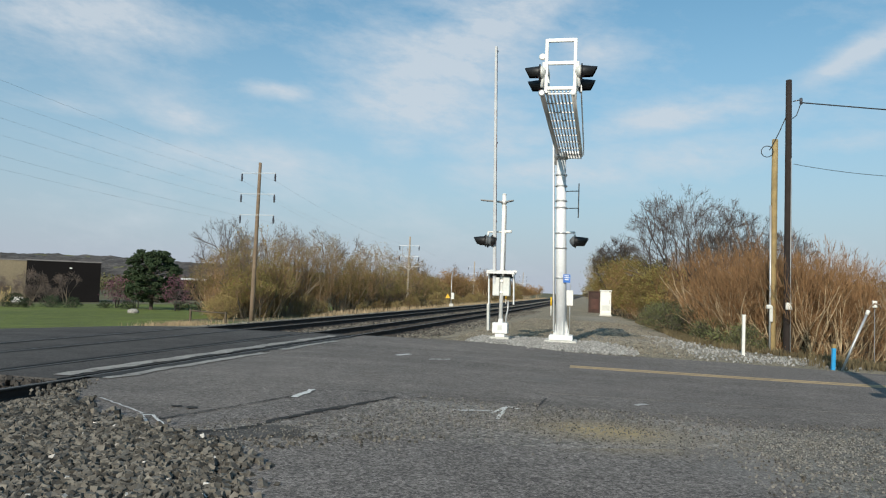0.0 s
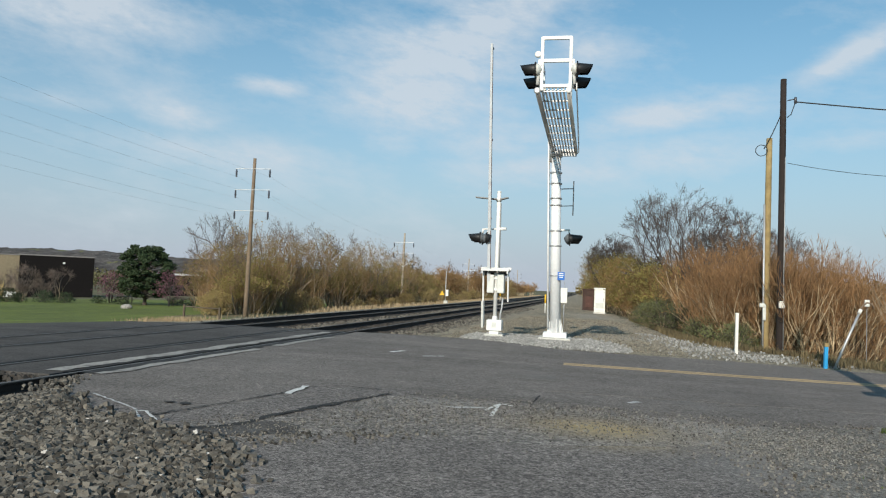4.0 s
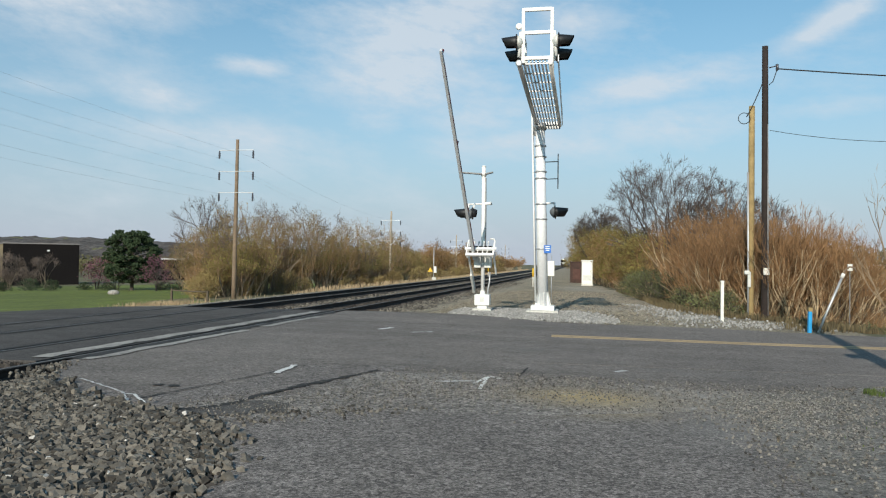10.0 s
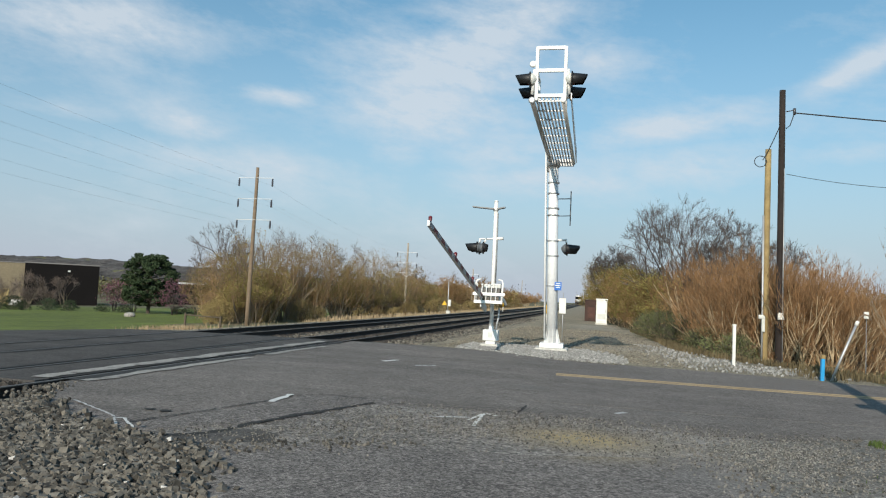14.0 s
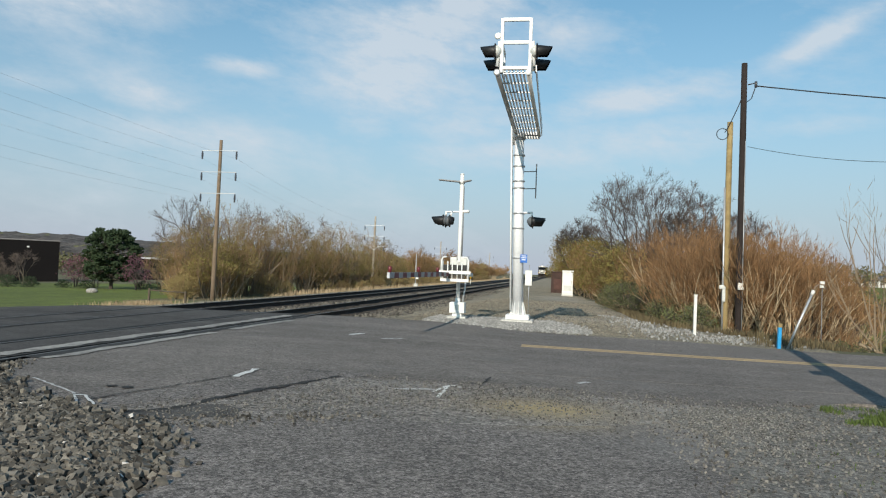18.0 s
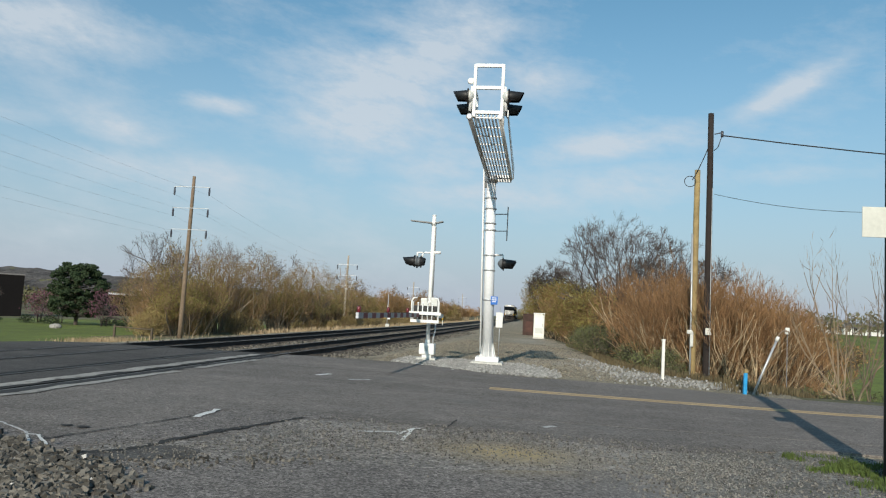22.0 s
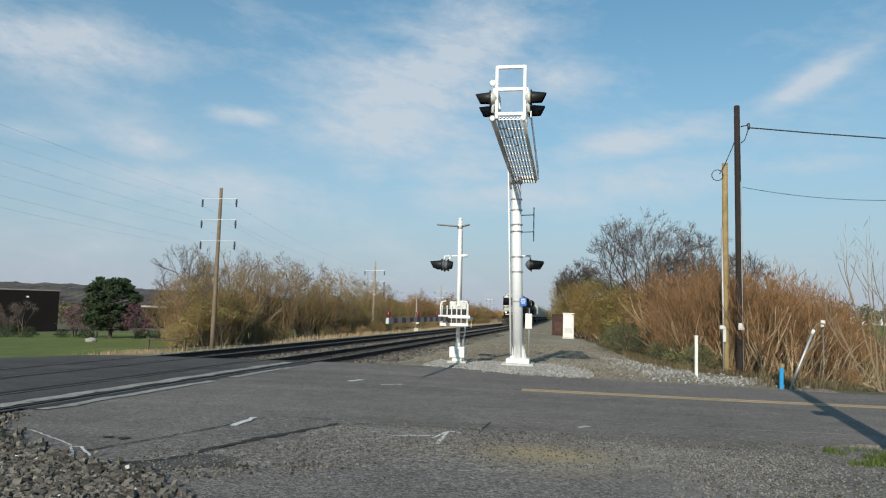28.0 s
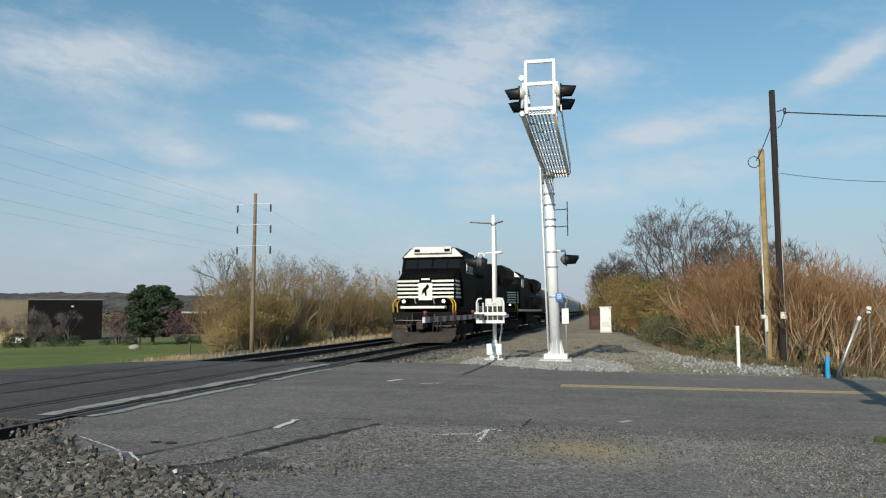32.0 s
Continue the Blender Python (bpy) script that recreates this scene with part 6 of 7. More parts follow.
def build_right_shrubs():
    r = random.Random(5)
    lab = "tall shrub with fans of orange-brown leafless stems"
    G = "leafless shrubs by the gravel"
    def cane(seed, h, stems, lean, m=(BARK_TAN, TWIG_ORANGE)):
        return forked(seed, h, stems, lean, 0.6, 4, 0.33, 0.76, 0.06, 2, 0.036, 1, (5, 0.36, 0.0075, 0.3, 0, 0, 0), m, lab, "shrub", G, squash=1.1, uneven=0.35, dome=(0.4, 0.52, 0.6))
    P = [cane(11, 5.2, 17, 0.7), cane(12, 5.4, 17, 0.6), cane(13, 4.2, 13, 0.85),
         bud_bush(14, 1.7, 1.3, 70, 12, 0.045, 20, (BARK_TAN, TWIG_GREY, LEAF_GREEN), "low tangled green and grey brush", "low brush by the gravel", 5, "shrub", 0.08, 0.014),
         forked(15, 2.6, 18, 0.8, 0.9, 3, 0.42, 0.8, 0.03, 2, 0.016, 2, (6, 0.34, 0.007, 0.5, 0, 0, 0), (TWIG_GREY, TWIG_GREY), "tangled grey-brown undergrowth within the thicket", "shrub", "thicket shrubs")]
    spots = []
    for y, x, s, k in ((29.6, 5.2, 0.72, 2), (32.0, 5.6, 0.92, 0), (29.2, 6.4, 0.98, 1), (31.0, 6.0, 1.0, 0), (31.2, 7.6, 1.0, 1), (28.4, 7.6, 0.98, 1), (28.8, 8.7, 0.88, 0), (30.4, 9.6, 0.8, 1),
                       (33.8, 5.8, 1.06, 1), (33.8, 7.6, 1.05, 0), (30.2, 8.6, 0.96, 0), (36.2, 6.2, 1.08, 1), (35.6, 9.0, 0.98, 0), (38.5, 7.4, 1.02, 0),
                       (27.0, 8.1, 0.55, 2), (30.0, 7.2, 0.95, 0), (28.6, 5.9, 0.7, 2), (29.0, 9.9, 0.62, 2), (27.6, 7.0, 0.6, 2), (40.5, 8.6, 1.0, 1), (33.0, 10.4, 0.85, 0), (31.6, 9.2, 0.92, 1), (32.2, 8.4, 1.0, 0), (34.6, 10.2, 0.95, 1), (29.6, 10.8, 0.6, 2), (31.0, 11.3, 0.62, 0)):
        spots.append((x, y, s, k))
    for i in range(28):
        spots.append((r.uniform(5.6, 10.4), r.uniform(30.5, 38), r.uniform(0.75, 1.1), 4))
    for i in range(24):
        y = r.uniform(29.0, 38)
        spots.append((edge_right(y) + r.uniform(0.7, 2.2), y, r.uniform(0.45, 0.75), 3))
    for i in range(26):
        x = r.uniform(8.0, 22)
        spots.append((x, r.uniform(21.8, 25) + x * 0.05, r.uniform(0.55, 0.8), 3))
    for i in range(30):
        spots.append((r.uniform(8.6, 16), r.uniform(23.0, 29), r.uniform(0.75, 1.1), 3))
    for i in range(18):
        spots.append((r.uniform(11.5, 26), r.uniform(26, 40), r.uniform(0.7, 1.05), 3))
    scatter(P, spots, 6)
    # green brush and yellow scrub further along
    def budding(seed, h, m, label, leaves=2):
        return forked(seed, h, 13, 0.62, 0.7, 4, 0.36, 0.78, 0.03, 2, 0.03, 2, (5, 0.4, 0.009, 0.45, leaves, 0.05, 0.15), m, label, "shrub", "budding shrubs", squash=1.2, uneven=0.5, dome=(0.46, 0.46, 0.54))
    Q = [bud_bush(21, 2.4, 1.6, 130, 20, 0.05, 24, (BARK_TAN, TWIG_GREY, LEAF_GREEN), "dense grey-green brush beside the gravel", "green brush", 6, "shrub", 0.04, 0.014),
         budding(22, 4.7, (BARK_TAN, TWIG_ORANGE, BUD_YELLOW), "shrub with yellow-green spring buds", 3),
         budding(23, 4.8, (BARK_DARK, TWIG_DULL, BUD_ORANGE), "shrub with rusty brown buds", 1)]
    spots = []
    for i in range(24):
        y = r.uniform(26, 44)
        spots.append((edge_right(y) + r.uniform(0.9, 2.2), y, r.uniform(0.55, 0.75) + 0.015 * (y - 28), 0))
    for i in range(46):
        y = 62 + 230 * (i / 46) ** 1.5 + r.uniform(-2, 2)
        spots.append((edge_right(y) + r.uniform(1.2, 3.0 + y * 0.02), y, r.uniform(0.85, 1.2), r.choice((1, 1, 1, 2))))
    for i in range(20):
        y = r.uniform(40, 75)
        spots.append((edge_right(y) + r.uniform(3, 9), y, r.uniform(0.9, 1.2), r.choice((1, 2, 2))))
    for i in range(16):
        spots.append((r.uniform(5.5, 16), r.uniform(38, 47), r.uniform(0.85, 1.1), 2))
    for x, y, s_ in ((3.0, 38, 0.85), (3.4, 36, 0.95), (3.9, 34, 0.95), (4.3, 32.5, 0.9), (4.6, 31, 0.75), (3.2, 40.5, 0.8), (3.2, 43, 0.8), (4.7, 29.4, 0.6), (3.6, 40, 0.95), (4.2, 37, 1.05), (4.6, 34.5, 1.0)):
        spots.append((x, y, s_, 0))
    for x, y, s_ in ((3.9, 48, 0.82), (3.9, 52, 0.95), (3.7, 56, 1.05), (3.0, 61, 1.1), (2.4, 66, 1.1), (1.9, 71, 1.1), (1.5, 78, 1.15), (4.6, 54, 1.1), (1.4, 88, 1.2), (3.4, 50, 0.7), (3.2, 58, 0.9)):
        spots.append((x, y, s_, 1))
    scatter(Q, spots, 7)
    # bare saplings at the field's edge
    for i, (x, y, h) in enumerate(((9.0, 22.3, 5.6), (9.3, 22.5, 6.2), (9.75, 22.7, 6.0), (10.2, 23.0, 6.4), (10.7, 23.4, 6.0), (11.4, 23.8, 6.2))):
        g = forked(60 + i, h, 1, 0.3, 0.1, 4, 0.32, 0.78, 0.1, 2, 0.05, 3, (1, 0.3, 0.008, 0.3, 0, 0, 0), (SAPLING_PALE, SAPLING), "thin bare sapling with upright branches", "tree", "bare saplings", "sapling")
        g.matrix_basis = pose(x, y, land(x, y), 0, 0, 75 * i)


build_right_shrubs()


def bare_tree(seed, h, trunks, label, mats=(BARK_DARK, TWIG_GREY), lean=0.4, levels=6, rad=0.13, tips=(12, 0.42, 0.0105, 0.55, 0, 0, 0), name="bare_tree", group="", ratio=0.8, dome=(0.56, 0.4, 0.45)):
    """A leafless tree: a few trunks that fork into a rounded crown of fine twigs."""
    return forked(seed, h, trunks, lean, 0.25, levels, 0.46, ratio, 0.03, 2, rad, 3, tips, mats, label, "tree", group, name, 1.22, 0.12, 0.15, dome)


def build_trees():
    r = random.Random(8)
    for i, (x, y, h, t) in enumerate(((5.9, 51, 10.3, 6), (9.4, 53, 9.0, 6), (12.0, 54, 8.2, 4), (2.6, 70, 7.6, 4))):
        g = bare_tree(100 + i, h, t, "large leafless tree with dense dark twigs behind the shrubs")
        g.matrix_basis = pose(x, y, land(x, y), 0, 0, 40 * i)
    # the belt of budding bushes beyond the tracks
    lab = "bushy young tree with early spring buds in a long belt"
    G = "belt of budding bushes beyond the tracks"
    def bush(seed, mats, leaves, h, lean=0.5):
        return forked(seed, h, 12, lean, 1.3, 4, 0.38, 0.76, 0.035, 2, 0.05, 2, (5, 0.46, 0.011, 0.45, leaves, 0.045, 0.16), mats, lab, "shrub", G, "bush", 1.18, 0.1, 0.68, (0.44, 0.47, 0.56))
    def far_bush(seed, mats, h):
        return forked(seed, h, 9, 0.5, 0.8, 4, 0.4, 0.78, 0.03, 2, 0.06, 2, (5, 0.7, 0.022, 0.45, 2, 0.085, 0.22), mats, lab, "shrub", G, "bush", 1.18, 0.1, 0.6, (0.5, 0.46, 0.5))
    P = [bush(31, (BARK_PALE, TWIG_OLIVE, BUD_OLIVE), 2, 6.6), bush(32, (BARK_TAN, TWIG_OLIVE, BUD_ORANGE), 1, 6.1), bush(33, (BARK_PALE, TWIG_OLIVE, BUD_YELLOW), 3, 6.2, 0.58), bush(34, (BARK_PALE, TWIG_PALE, BUD_ORANGE), 0, 7.4, 0.4),
         bud_bush(35, 2.4, 1.7, 110, 18, 0.06, 14, (BARK_DARK, TWIG_OLIVE, BUD_OLIVE), "low brown brush at the foot of the belt", "low brush beyond the tracks", 6, "bush", 0.04, 0.02),
         far_bush(36, (BARK_PALE, TWIG_OLIVE, BUD_OLIVE), 6.4), far_bush(37, (BARK_TAN, TWIG_OLIVE, BUD_ORANGE), 6.1), far_bush(38, (BARK_PALE, TWIG_OLIVE, BUD_YELLOW), 6.0)]
    spots = []
    for i in range(92):
        y = 60 + 330 * (i / 92) ** 1.35
        x = -23.5 - r.uniform(0, 7 + y * 0.03) - (4.5 * smooth(90, 60, y)) - 2 * noise.noise((y * 0.05, 0, 0))
        spots.append((x, y + r.uniform(-2, 2), r.uniform(0.8, 1.12), r.choice((0, 0, 1, 2, 2, 3)) if y < 125 else r.choice((5, 6, 6, 7))))
    for i in range(34):
        y = 62 + 70 * i / 34
        spots.append((-27 - r.uniform(0, 6) - 4 * smooth(85, 60, y), y + r.uniform(-2, 2), r.uniform(0.6, 0.95), r.choice((0, 1, 1, 2))))
    for x, y, s, k in ((-38.5, 70, 0.95, 2), (-36, 68, 0.85, 0), (-40, 73, 0.85, 0), (-34, 64, 0.9, 1), (-33, 67, 1.05, 2), (-31, 62, 0.8, 1), (-39.5, 80, 0.9, 2), (-40, 78, 1.2, 3), (-29.5, 63, 0.85, 1), (-36.5, 74, 1.25, 0), (-42, 86, 0.9, 1), (-28.5, 72, 0.95, 0), (-27, 78, 0.9, 2), (-30, 80, 1.05, 0), (-27, 86, 0.95, 1), (-29.5, 91, 1.0, 0), (-31.5, 73, 1.0, 0), (-26.5, 94, 0.95, 2)):
        spots.append((x, y, s, k))
    for i in range(36):
        y = 52 + 200 * (i / 36) ** 1.5
        spots.append((-21.5 - 8 * smooth(75, 52, y) - r.uniform(0, 2.2), y + 4, r.uniform(0.7, 1.25), 4))
    scatter(P, spots, 9)
    for i, (x, y, h, t) in enumerate(((-38.5, 73, 10.2, 4), (-35.0, 78, 10.2, 4), (-32.5, 84, 9.8, 3), (-41.0, 78, 10.0, 3))):
        g = bare_tree(120 + i, h, t, "tall bare grey tree rising out of the bushes", (BARK_PALE, TWIG_PALE), 0.4, tips=(5, 0.5, 0.012, 0.45, 0, 0, 0))
        g.matrix_basis = pose(x, y, land(x, y), 0, 0, 70 * i)
    proto = None
    for i in range(19):
        y = 95 + i * 12 + r.uniform(-4, 4)
        x = -30 - r.uniform(0, 9)
        if proto is None:
            proto = bare_tree(140, 9.4, 3, "slender bare tree standing above the belt", (BARK_PALE, TWIG_PALE), 0.3, 5, 0.09, (6, 0.7, 0.016, 0.38, 0, 0, 0), dome=(0.55, 0.26, 0.46), group="bare trees in the belt")
            proto.matrix_basis = pose(x, y, land(x, y))
        else:
            copy_thing(proto, Matrix.LocRotScale((x, y, land(x, y)), Euler((0, 0, i)), (0.95, 0.95, r.uniform(0.75, 1.0))))
    # evergreen, blossom and hedge before the buildings
    w = Wood(70)
    w.limb([Vector((0, 0, -0.3)), Vector((0.1, 0, 4)), Vector((0, 0, 7.6))], [0.26, 0.18, 0.03])
    for i in range(150):
        z = 0.9 + 6.6 * (i + w.r.random()) / 150
        reach = 3.25 * math.sqrt(max(0.03, 1 - ((z - 3.3) / 4.75) ** 2)) * (0.32 + 0.74 * w.r.random() ** 0.6)
        a = i * 2.39996 + w.r.uniform(-0.5, 0.5)
        out = Vector((math.cos(a), math.sin(a), 0))
        tip = out * reach + Vector((0, 0, z + 0.12 * reach))
        w.limb([Vector((0, 0, z * 0.9)), tip * 0.6 + Vector((0, 0, z * 0.34)), tip], [0.05, 0.035, 0.015], True)
        cs = w.r.uniform(0.38, 0.62)
        for k in range(105):
            q = Vector((w.r.gauss(0, 1), w.r.gauss(0, 1), w.r.gauss(0, 1))).normalized() * (w.r.random() ** 0.35)
            w.leaf(tip + Vector((q.x * cs * 1.25, q.y * cs * 1.25, q.z * cs * 0.62 + 0.1)), w.r.uniform(0.09, 0.17))
    g = w.meshes(("evergreen_tree", "trunk", "limb", "crown"), (BARK_DARK, TWIG_GREY, NEEDLES), "dark green spreading evergreen tree at the field's edge", "tree")
    g.matrix_basis = pose(-58.3, 90, land(-58.3, 90))
    def blossom(seed, h, x, y):
        b = bud_bush(seed, h, h * 0.5, 80, 11, 0.085, 10, (BARK_DARK, TWIG_GREY, BLOSSOM), "small tree in purple-pink spring blossom", "blossoming trees", 4, "blossom_tree", 0.25, 0.04, "tree")
        b.matrix_basis = pose(x, y, land(x, y))
    blossom(41, 4.2, -66.2, 94)
    blossom(42, 4.0, -63.2, 94)
    blossom(43, 4.4, -53.2, 88)
    spots = [(x, 90 + r.uniform(-3, 3), r.uniform(0.55, 0.85), k) for x, k in ((-79, 0), (-76, 0), (-82, 0), (-85, 0), (-88, 0), (-91, 0), (-62, 0), (-50, 0), (-73, 0), (-70, 0), (-98, 0), (-94, 0), (-66, 0), (-55, 0), (-52.5, 0))]
    spots += [(-88, 97, 0.9, 1), (-84, 98, 0.75, 1), (-92, 97, 0.8, 1), (-80, 97, 0.7, 1)]
    Q = [bud_bush(44, 2.6, 2.3, 110, 14, 0.1, 16, (BARK_DARK, TWIG_GREY, NEEDLES), "dark green hedge shrub behind the field", "hedge shrubs", 3, "hedge_shrub", 0.05, 0.02),
         forked(45, 5.5, 8, 0.6, 0.4, 4, 0.4, 0.78, 0.03, 2, 0.06, 2, (7, 0.6, 0.016, 0.45, 0, 0, 0), (BARK_PALE, TWIG_PALE), "bare grey shrub before the brick building", "shrub", "bare shrubs", "hedge_shrub")]
    scatter(Q, spots, 10)
    for i, (x, y, h) in enumerate(((-89, 104, 6.0), (-84, 106, 5.4), (-66, 118, 8.5), (-60, 124, 9), (-121, 138, 7.5), (-127, 141, 8.0), (-133, 138, 7.6), (-140, 142, 8.2))):
        g = bare_tree(150 + i, h, 3, "bare grey tree near the brick building", (BARK_PALE, TWIG_PALE), 0.55, 5, 0.1, (8, 0.7, 0.018, 0.42, 0, 0, 0))
        g.matrix_basis = pose(x, y, land(x, y))


build_trees()


def build_far():
    BRICK = mat("dark_brick", (0.009, 0.008, 0.0085), 0.95, spec=0.15, grain=((0.3, 0.1), (3, 0.15)))
    TANWALL = mat("tan_wall", (0.22, 0.18, 0.12), 0.85, grain=((0.3, 0.1), (3, 0.12)))
    ROOF = mat("pale_roof", (0.5, 0.52, 0.55), 0.7, grain=((0.3, 0.1),))
    HOUSE = mat("white_siding", (0.72, 0.72, 0.7), 0.7, grain=((0.4, 0.06), (3, 0.06)))
    SHINGLE = mat("grey_shingle", (0.2, 0.19, 0.19), 0.9, grain=((0.5, 0.15), (4, 0.15)))
    RIDGE = mat("wooded_hill", (0.095, 0.085, 0.08), 1.0, grain=((0.01, 0.3), (0.06, 0.45), (0.4, 0.4)), spots=((0.018, 0.58, (0.15, 0.15, 0.06), 0.06),), bump=1.0, bscale=0.5)
    z = land(-112, 140)
    b = thing("brick_building", pose(-112.5, 141, z, 0, 0, 38), "large flat-roofed building of dark brick with a tan end wall", "building")
    top = 4.5 - z
    bm = B()
    box(bm, -7.2, 7.2, 0, 20, -0.6, top, 0.0)
    part("wall", bm, BRICK, b)
    bm = B()
    box(bm, -7.3, 7.3, -0.1, 20.1, top, top + 0.25, 0.03)
    part("parapet", bm, SHINGLE, b)
    bm = B()
    box(bm, -14.2, -7.2, 0.3, 19, -0.6, top - 0.1)
    part("end_wall", bm, TANWALL, b, "tan wall")
    bm = B()
    box(bm, -14.3, -7.1, 0.2, 19.1, top - 0.1, top + 0.1)
    part("coping", bm, SHINGLE, b)
    bm = B()
    box(bm, -12.6, -9.8, 0.1, 0.35, -0.4, 3.2, 0.02)
    part("loading_door", bm, mat("ochre_door", (0.42, 0.32, 0.14), 0.7, grain=((0.6, 0.1), (5, 0.1))), b, "ochre loading door")
    bm = B()
    box(bm, -9.6, -7.4, -1.4, 0.28, -0.4, 1.0, 0.05)
    part("white_container", bm, HOUSE, b)
    bm = B()
    box(bm, 1.0, 1.5, -0.2, 0.0, top - 1.5, top - 1.2)
    part("wall_lamp", bm, HOUSE, b)
    sh = thing("storage_shed", pose(-124.5, 131.5, land(-124.5, 131.5), 0, 0, 38), "pale metal storage shed beside the brick building", "shed")
    bm = B()
    box(bm, -1.7, 1.7, 0, 4, -0.4, 3.3, 0.03)
    part("wall", bm, ROOF, sh)
    bm = B()
    prism(bm, [(-1.85, 3.3), (0, 3.75), (1.85, 3.3), (1.85, 3.22), (-1.85, 3.22)], "y", -0.15, 4.15)
    part("roof", bm, SHINGLE, sh)
    bm = B()
    box(bm, -1.2, 1.2, -0.06, 0.0, -0.2, 2.6, 0.02)
    part("door", bm, HOUSE, sh)
    tr = thing("white_trailer", pose(-127, 122, land(-127, 122), 0, 0, 38), "low white flat trailer parked beyond the field", "trailer")
    bm = B()
    box(bm, -4.6, 4.6, -1.1, 1.1, 0.7, 1.75, 0.06)
    part("body", bm, HOUSE, tr)
    for x in (-2.6, -1.6, 3.4):
        bm = B()
        lathe(bm, (x, -0.95, 0.42), (0, -1, 0), [(-0.1, 0.3), (-0.1, 0.44), (0.1, 0.44), (0.1, 0.28), (0.06, 0.1)], 16)
        part("wheel", bm, BLACK, tr)
    c = thing("low_building", pose(-106, 190, land(-106, 190)), "long low building with a pale flat roof", "building")
    bm = B()
    box(bm, -16, 22, 0, 18, -0.5, 5.6)
    part("wall", bm, BRICK, c)
    bm = B()
    box(bm, -16.6, 22.6, -0.8, 18.8, 5.6, 6.1)
    part("roof", bm, ROOF, c)
    bm = B()
    box(bm, -2, 1, 4, 8, 6.1, 7.8)
    part("roof_unit", bm, HOUSE, c)
    for i in range(9):
        bm = B()
        box(bm, -14 + i * 4, -11.6 + i * 4, -0.06, 0.02, 1.6, 3.4)
        part("window", bm, GLASS_DARK, c)
    # houses across the field
    for i, (x, y, w, h, d) in enumerate(((97, 262, 9, 2.6, 8), (112, 258, 20, 2.0, 7), (132, 265, 12, 2.8, 8), (152, 262, 10, 2.8, 8), (80, 275, 9, 2.8, 8))):
        hs = thing("house", pose(x, y, land(x, y) + 0.3, 0, 0, 6 * i), "small white house with a grey roof across the field", "house", "white houses")
        bm = B()
        box(bm, -w / 2, w / 2, 0, d, -1.2, h)
        part("wall", bm, HOUSE, hs)
        bm = B()
        prism(bm, [(-0.5, h), (d / 2, h + 1.7), (d + 0.5, h), (d + 0.5, h - 0.15), (-0.5, h - 0.15)], "x", -w / 2 - 0.4, w / 2 + 0.4)
        part("roof", bm, SHINGLE, hs)
        for k in (-0.3, 0.05, 0.32):
            bm = B()
            box(bm, w * k - 0.45, w * k + 0.45, -0.05, 0.02, 1.0, 2.1)
            part("window", bm, GLASS_DARK, hs)
        bm = B()
        box(bm, w * 0.4 - 0.45, w * 0.4 + 0.45, -0.06, 0.02, -0.4, 1.8)
        part("door", bm, SHINGLE, hs)
    # hills
    def hill(name, pts, depth, label):
        verts, faces = [], []
        n = len(pts) * 60
        k = 14
        for i in range(n + 1):
            t = i / n * (len(pts) - 1)
            j = min(int(t), len(pts) - 2)
            a, b_ = pts[j], pts[j + 1]
            q = t - j
            x, y, h = (a[m] + (b_[m] - a[m]) * (q * q * (3 - 2 * q) if m == 2 else q) for m in range(3))
            for s in range(k):
                u = s / (k - 1)
                hh = h * math.sin(u * math.pi / 2) * (1 + 0.1 * noise.noise((x * 0.02, s, 4)) + 0.05 * noise.noise((x * 0.12, s * 3, 8)) + 0.0) + (4.6 * abs(noise.noise((x * 0.07, s * 1.7, 2))) + 3.4 * abs(noise.noise((x * 0.19, s * 2.3, 6)))) * min(1, s)
                verts.append((x, y + u * depth, -6 + hh + 0.0))
        for i in range(n):
            for s in range(k - 1):
                faces.append((i * k + s, (i + 1) * k + s, (i + 1) * k + s + 1, i * k + s + 1))
        tagged(py_mesh(name, verts, faces, RIDGE), label, "hill", kind="structure")
    hill("backdrop_hill_west", [(-1500, 600, 26), (-1050, 780, 39), (-800, 860, 40), (-640, 900, 34), (-480, 950, 25), (-330, 1050, 17), (-200, 1200, 10)], 260, "low wooded hills on the skyline")
    hill("backdrop_hill_east", [(20, 1400, 10), (200, 1200, 13), (420, 1000, 15), (800, 800, 17), (1300, 500, 18)], 260, "low wooded skyline across the fields")
    # far woods that close the view along the line
    w = Wood(91)
    for i in range(420):
        x = w.r.uniform(14, 260)
        y = w.r.uniform(190, 330) + x * 0.2
        z0 = land(x, y)
        h = w.r.uniform(3, 7.5)
        for k in range(26):
            w.leaf(Vector((x + w.r.gauss(0, 1.5), y + w.r.gauss(0, 1.5), z0 + h * (0.25 + 0.75 * w.r.random()))), w.r.uniform(0.3, 0.75))
        w.limb([Vector((x, y, z0 - 0.2)), Vector((x, y, z0 + h * 0.9))], [0.15, 0.05])
    for i in range(300):
        x = w.r.uniform(-230, -45)
        y = w.r.uniform(205, 300)
        z0 = land(x, y)
        h = w.r.uniform(4, 8.5)
        for k in range(26):
            w.leaf(Vector((x + w.r.gauss(0, 1.6), y + w.r.gauss(0, 1.5), z0 + h * (0.2 + 0.8 * w.r.random()))), w.r.uniform(0.3, 0.7))
        w.limb([Vector((x, y, z0 - 0.2)), Vector((x, y, z0 + h * 0.9))], [0.15, 0.05])
    me = py_mesh("far_woods", w.lv, w.lf, mat("far_foliage", (0.1, 0.095, 0.045), 1.0, grain=((0.02, 0.3), (0.3, 0.35)), rand=0.35, island=True))
    tagged(me, "distant brown and olive woods beyond the fields", "woods", kind="stuff")
